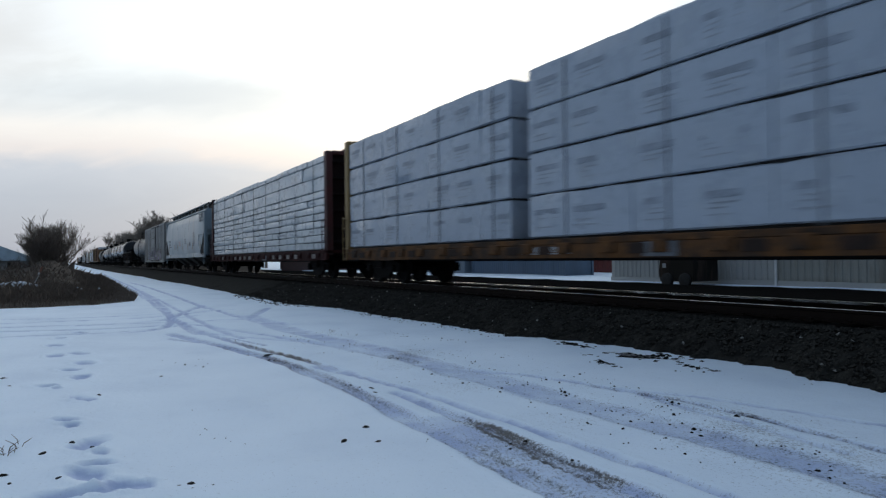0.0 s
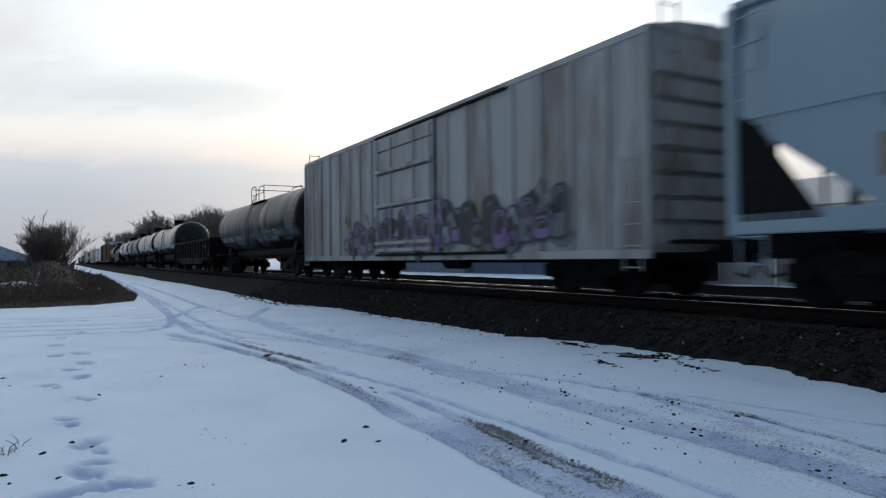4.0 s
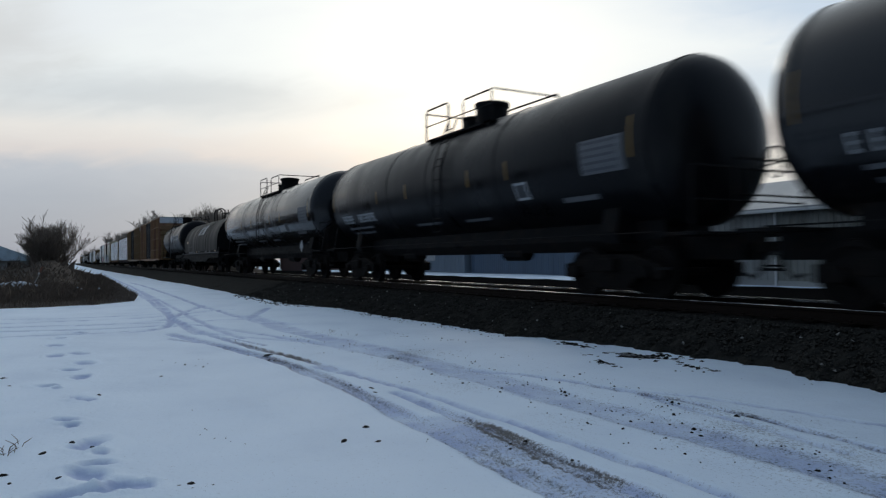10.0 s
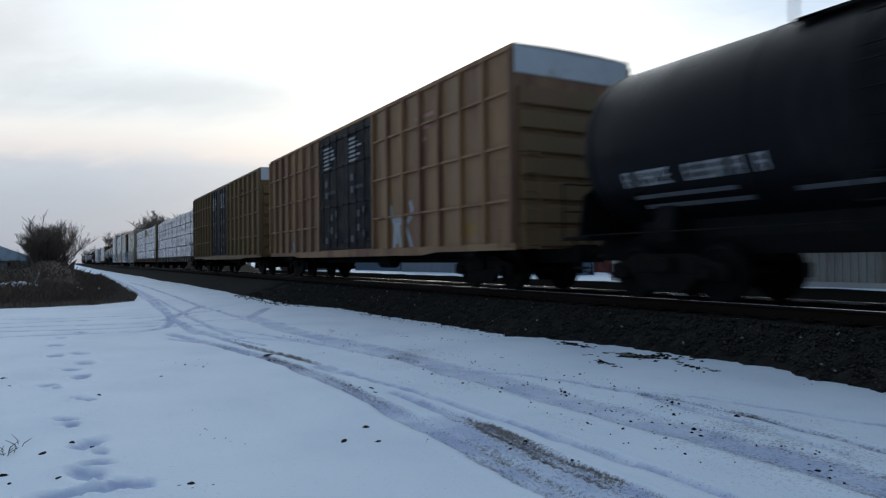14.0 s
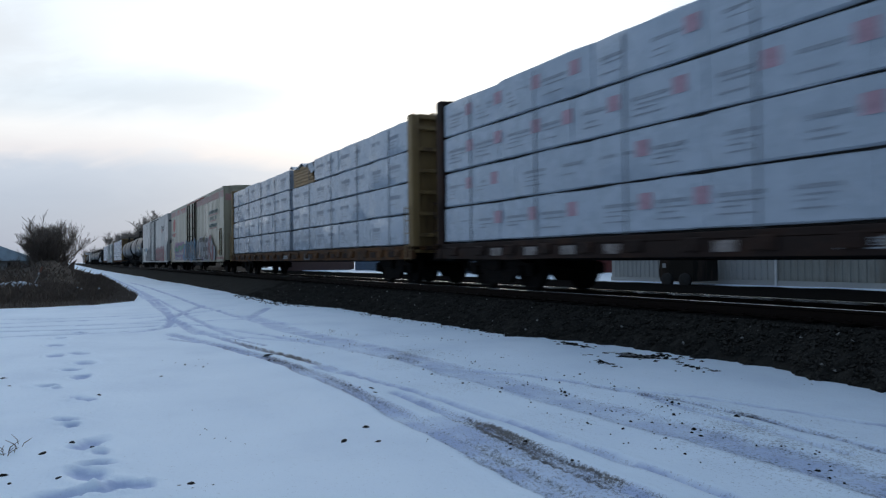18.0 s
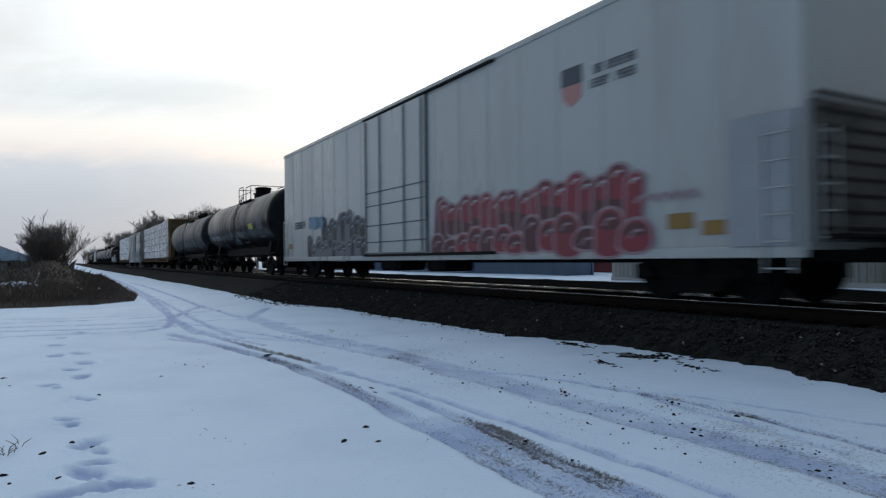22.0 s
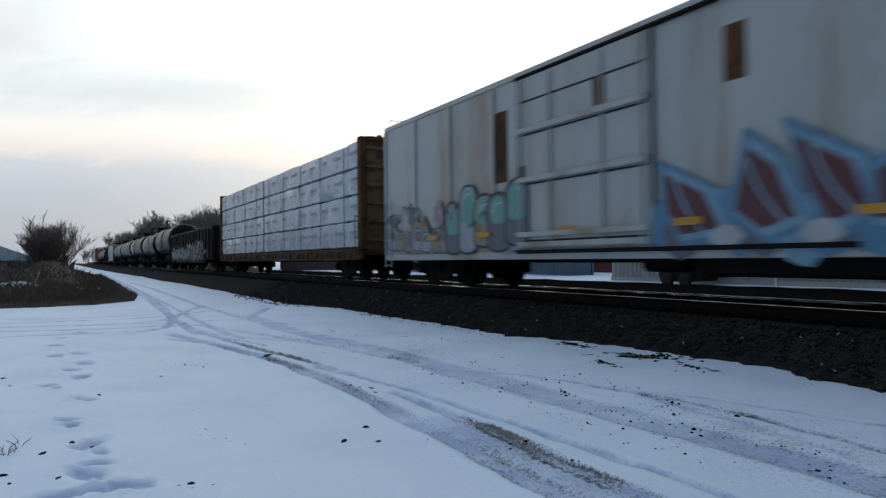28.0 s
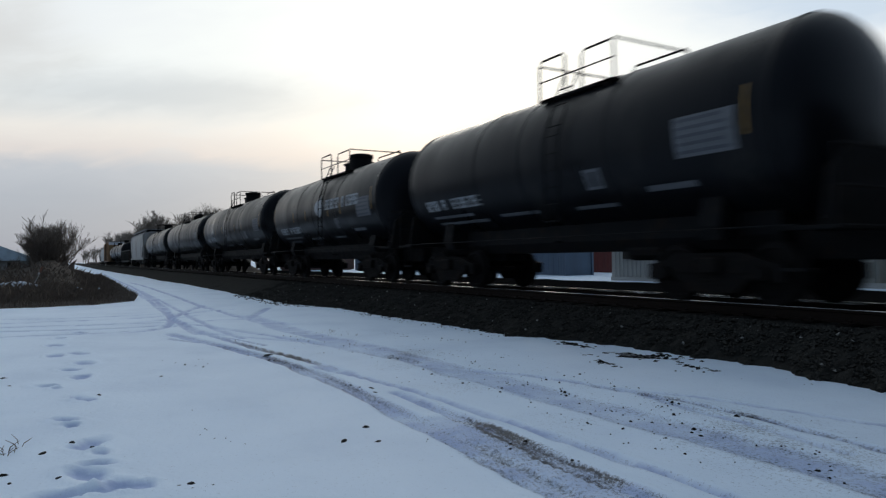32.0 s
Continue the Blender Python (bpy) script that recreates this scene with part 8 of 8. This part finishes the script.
def brush_patch():
    """Dead grass and weeds: thin bent blades over a low mound."""
    r = np.random.RandomState(9)
    m = Shape()
    xs, ys = np.linspace(-110, -25.2, 90), np.linspace(-30, 2.6, 44)
    v = []
    for x in xs:
        edge = float(np.interp(x, [-110, -60, -40, -30, -27.0, -25.2], [3.0, 2.5, 2.3, 2.25, 1.9, 0.4]))
        for j, y in enumerate(ys):
            yy = -30 + (edge + 30) * (j / 43)
            inn = min(1, (edge - yy) / 3.6) * min(1, (-24.8 - x + max(0, yy + 4) * 0.0) / 2.0)
            bump = 0.75 * (1 - 0.6 * min(1, max(0, (yy + 0.2) / 2.2))) * min(1, max(0, (-30 - x) / 20))
            bump += 0.9 * math.exp(-((yy + 0.95 - 0.03 * (x + 47)) / 1.3) ** 2) * min(1, max(0, (-38 - x) / 8))
            v.append((x, yy, -0.05 + max(0, min(1, inn * 1.6)) * (0.10 + bump + 0.10 * value_noise(np.array(x), np.array(yy), 1.7, 3))))
    f = [(i * 44 + j, (i + 1) * 44 + j, (i + 1) * 44 + j + 1, i * 44 + j + 1) for i in range(89) for j in range(43)]
    m.add(v, f)
    solid("brush_mound", m, turf_mat, "low mound of frozen brown turf beside the road", "mound", kind="structure", smooth=60)
    s = Shape()
    for k in range(42000):
        x = -25.4 - 50 * r.rand() ** 1.25
        edge = float(np.interp(x, [-110, -60, -40, -30, -27.0, -25.2], [3.0, 2.5, 2.3, 2.25, 1.9, 0.4]))
        y = edge + 0.25 - 13 * r.rand() ** 1.4
        inner = min(1.0, max(0.10, (edge - y) / 3.2)) * min(1.0, max(0.15, (-25.0 - x) / 3.5))
        hgt = r.uniform(0.12, 0.42) * (0.35 + 0.65 * inner) * (1.0 + 0.6 * min(1, max(0, (-30 - x) / 18)))
        if r.rand() < 0.02:
            hgt *= 1.8
        a, b = r.rand() * 6.28, r.uniform(0.2, 0.9) * hgt
        w = 0.009 + 0.0005 * (-x - 25)
        dx, dy = math.cos(a), math.sin(a)
        base = 0.02 + 0.16 * inner + 0.9 * math.exp(-((y + 0.95 - 0.03 * (x + 47)) / 1.3) ** 2) * min(1, max(0, (-38 - x) / 8))
        s.add([(x - dy * w, y + dx * w, 0.0), (x + dy * w, y - dx * w, 0.0), (x + dx * b * 0.4 + dy * w * 0.7, y + dy * b * 0.4 - dx * w * 0.7, hgt * 0.6 + base),
               (x + dx * b, y + dy * b, hgt + base), (x + dx * b * 0.4 - dy * w * 0.7, y + dy * b * 0.4 + dx * w * 0.7, hgt * 0.6 + base)], [(0, 1, 2, 3, 4)])
    solid("dead_grass", s, brush_mat, "tangle of dead brown grass and weeds", "dead grass", kind="stuff")


brush_patch()


def weed_bank():
    """A low bank of dead weeds along the far side of the line, uneven along its crest."""
    r = np.random.RandomState(14)
    xs = np.linspace(-640, -63, 420)
    v = []
    for x in xs:
        top = (1.15 + 0.5 * r.rand()) * min(1, (-62.5 - x) / 4)
        v += [(x, 13.6, -0.3), (x, 14.3 + 0.3 * r.rand(), 0.55 * top), (x, 15.2 + 0.4 * r.rand(), top), (x, 16.4, 0.6 * top), (x, 17.6, -0.3)]
    s = Shape().add(v, [(i * 5 + j, (i + 1) * 5 + j, (i + 1) * 5 + j + 1, i * 5 + j + 1) for i in range(419) for j in range(4)])
    solid("weed_bank", s, turf_mat, "low bank of dead weeds beyond the track", "bank", kind="structure")


weed_bank()


def snow_heap():
    r = random.Random(3)
    s = Shape()
    for k in range(330):
        x, y = -34.5 + r.gauss(0, 1.3), -1.85 + r.gauss(0, 0.95)
        q = r.uniform(0.025, 0.085)
        hgt = 0.25 + 0.35 * math.exp(-((x + 34.5) ** 2 + (y + 1.95) ** 2) / 1.0)
        prof = [(-q, 0.02), (-q * 0.5, q * 0.9), (q * 0.3, q), (q * 0.8, q * 0.5), (q, 0.02)]
        s.lathe(prof, (x, y, hgt), "z", 7)
    m = material("dirty_snow_lumps", (0.55, 0.58, 0.62), 0.8, vary=0.2, scale=4, stain=(0.2, 0.18, 0.16), stain_amount=0.25)
    solid("snow_heap", s, m, "heap of dirty snow lumps in the brush", "snow heap", kind="stuff", smooth=50)
    p = thing("marker_post", "leaning white post with a faded orange top", "marker post", at=(-36.0, -1.2, 0.2))
    part("post", Shape().tube([(0, -0.25, 0), (0, 0.1, 0.8)], 0.035, 8), post_white, p)
    part("marker", Shape().tube([(0, 0.1, 0.8), (0, 0.22, 1.08)], 0.045, 8), post_orange, p, "faded orange marker")


snow_heap()

# ---- small things on the snow ----
rc = random.Random(21)
for k, (x, y, size, flat) in enumerate(CLODS):
    s = Shape()
    ring = []
    n = 8
    for j, (hh, rr) in enumerate(((0.0, 1.0), (0.4, 1.0), (0.8, 0.75), (1.05, 0.4))):
        ring.append([(size * flat * rr * rc.uniform(0.6, 1.25) * math.cos(2 * math.pi * i / n), size * rr * rc.uniform(0.6, 1.25) * math.sin(2 * math.pi * i / n), size * rc.uniform(0.5, 0.8) * hh - 0.008) for i in range(n)])
    v = [p for q in ring for p in q]
    s.add(v, [(j * n + i, j * n + (i + 1) % n, (j + 1) * n + (i + 1) % n, (j + 1) * n + i) for j in range(3) for i in range(n)] + [tuple(range(3 * n, 4 * n))])
    ob = solid("earth_clod", s, clod_mat, "small dark clod of frozen earth on snow", "clod", "clods of earth", at=(x, y, ground_z(x, y)))
    ob.rotation_euler = (0, 0, rc.uniform(0, 3))
specks = Shape()
nests = []
for k in range(60):
    x = -2.2 - 11 * rc.random() ** 1.2
    nests.append((x, 4.75 + 0.06 * x + rc.gauss(0, 0.65) if k % 5 else rc.uniform(0.2, 6.8)))
for k in range(520):
    x, y = nests[rc.randrange(60)]
    far = abs(rc.gauss(0, 0.30))
    way = rc.uniform(0, 6.28)
    x, y = x + 1.7 * far * math.cos(way), y + 0.6 * far * math.sin(way)
    q = rc.uniform(0.004, 0.011) if k % 6 else rc.uniform(0.011, 0.019)
    g = ground_z(x, y)
    ring = [(x + q * rc.uniform(0.6, 1.6) * math.cos(a * 1.047), y + q * rc.uniform(0.6, 1.2) * math.sin(a * 1.047), g - 0.006) for a in range(6)]
    cap = [(x + (p[0] - x) * 0.6, y + (p[1] - y) * 0.6, g + q * rc.uniform(0.3, 0.8)) for p in ring]
    specks.add(ring + cap, [(i, (i + 1) % 6, 6 + (i + 1) % 6, 6 + i) for i in range(6)] + [(6, 7, 8, 9, 10, 11)])
solid("scattered_grit", specks, clod_mat, "specks of grit scattered over the snow", "grit", kind="stuff")
rg = random.Random(4)
tuft = Shape()
for k in range(22):
    x, y = -6.02 + rg.gauss(0, 0.10), -0.44 + rg.gauss(0, 0.09)
    a, hh = rg.uniform(0, 6.28), rg.uniform(0.03, 0.11)
    tuft.tube([(x, y, -0.02), (x + 0.03 * math.cos(a), y + 0.03 * math.sin(a), hh * 0.6), (x + 0.09 * math.cos(a), y + 0.09 * math.sin(a), hh)], [0.004, 0.0035, 0.0015], 4)
solid("grass_tuft", tuft, brush_mat, "tuft of dead grass stalks in the snow", "grass tuft")


# ---- what moves ----
def motions():
    """The train rolls by at an even pace; the wheels turn while each car is near."""
    for car, x in TRAIN:
        walk(car, [(0.0, pose(x, TRACK_Y, RAIL_TOP)), (END, pose(x + SPEED * END, TRACK_Y, RAIL_TOP))])
    places = {car: x for car, x in TRAIN}
    rate = SPEED / WHEEL_R
    step = 1.0 / 30.0
    for wheel, car in WHEELS:
        at = wheel.location.copy()
        t0 = max(0.0, round((-48.0 - places[car]) / SPEED * 10) / 10)
        t1 = min(END, round((10.0 - places[car]) / SPEED * 10) / 10)
        if t1 <= t0 or t0 >= END:
            continue
        rows, angle, k = [], 0.0, 0
        while True:
            t = t0 + k * step
            rows.append((t, Matrix.Translation(at) @ Matrix.Rotation(rate * (t - t0), 4, "Y")))
            if t >= t1 - 1e-6:
                break
            k += 1
        if t0 > 0:
            rows.insert(0, (0.0, rows[0][1]))
        if t1 < END:
            rows.append((END, rows[-1][1]))
        walk(wheel, rows)


motions()
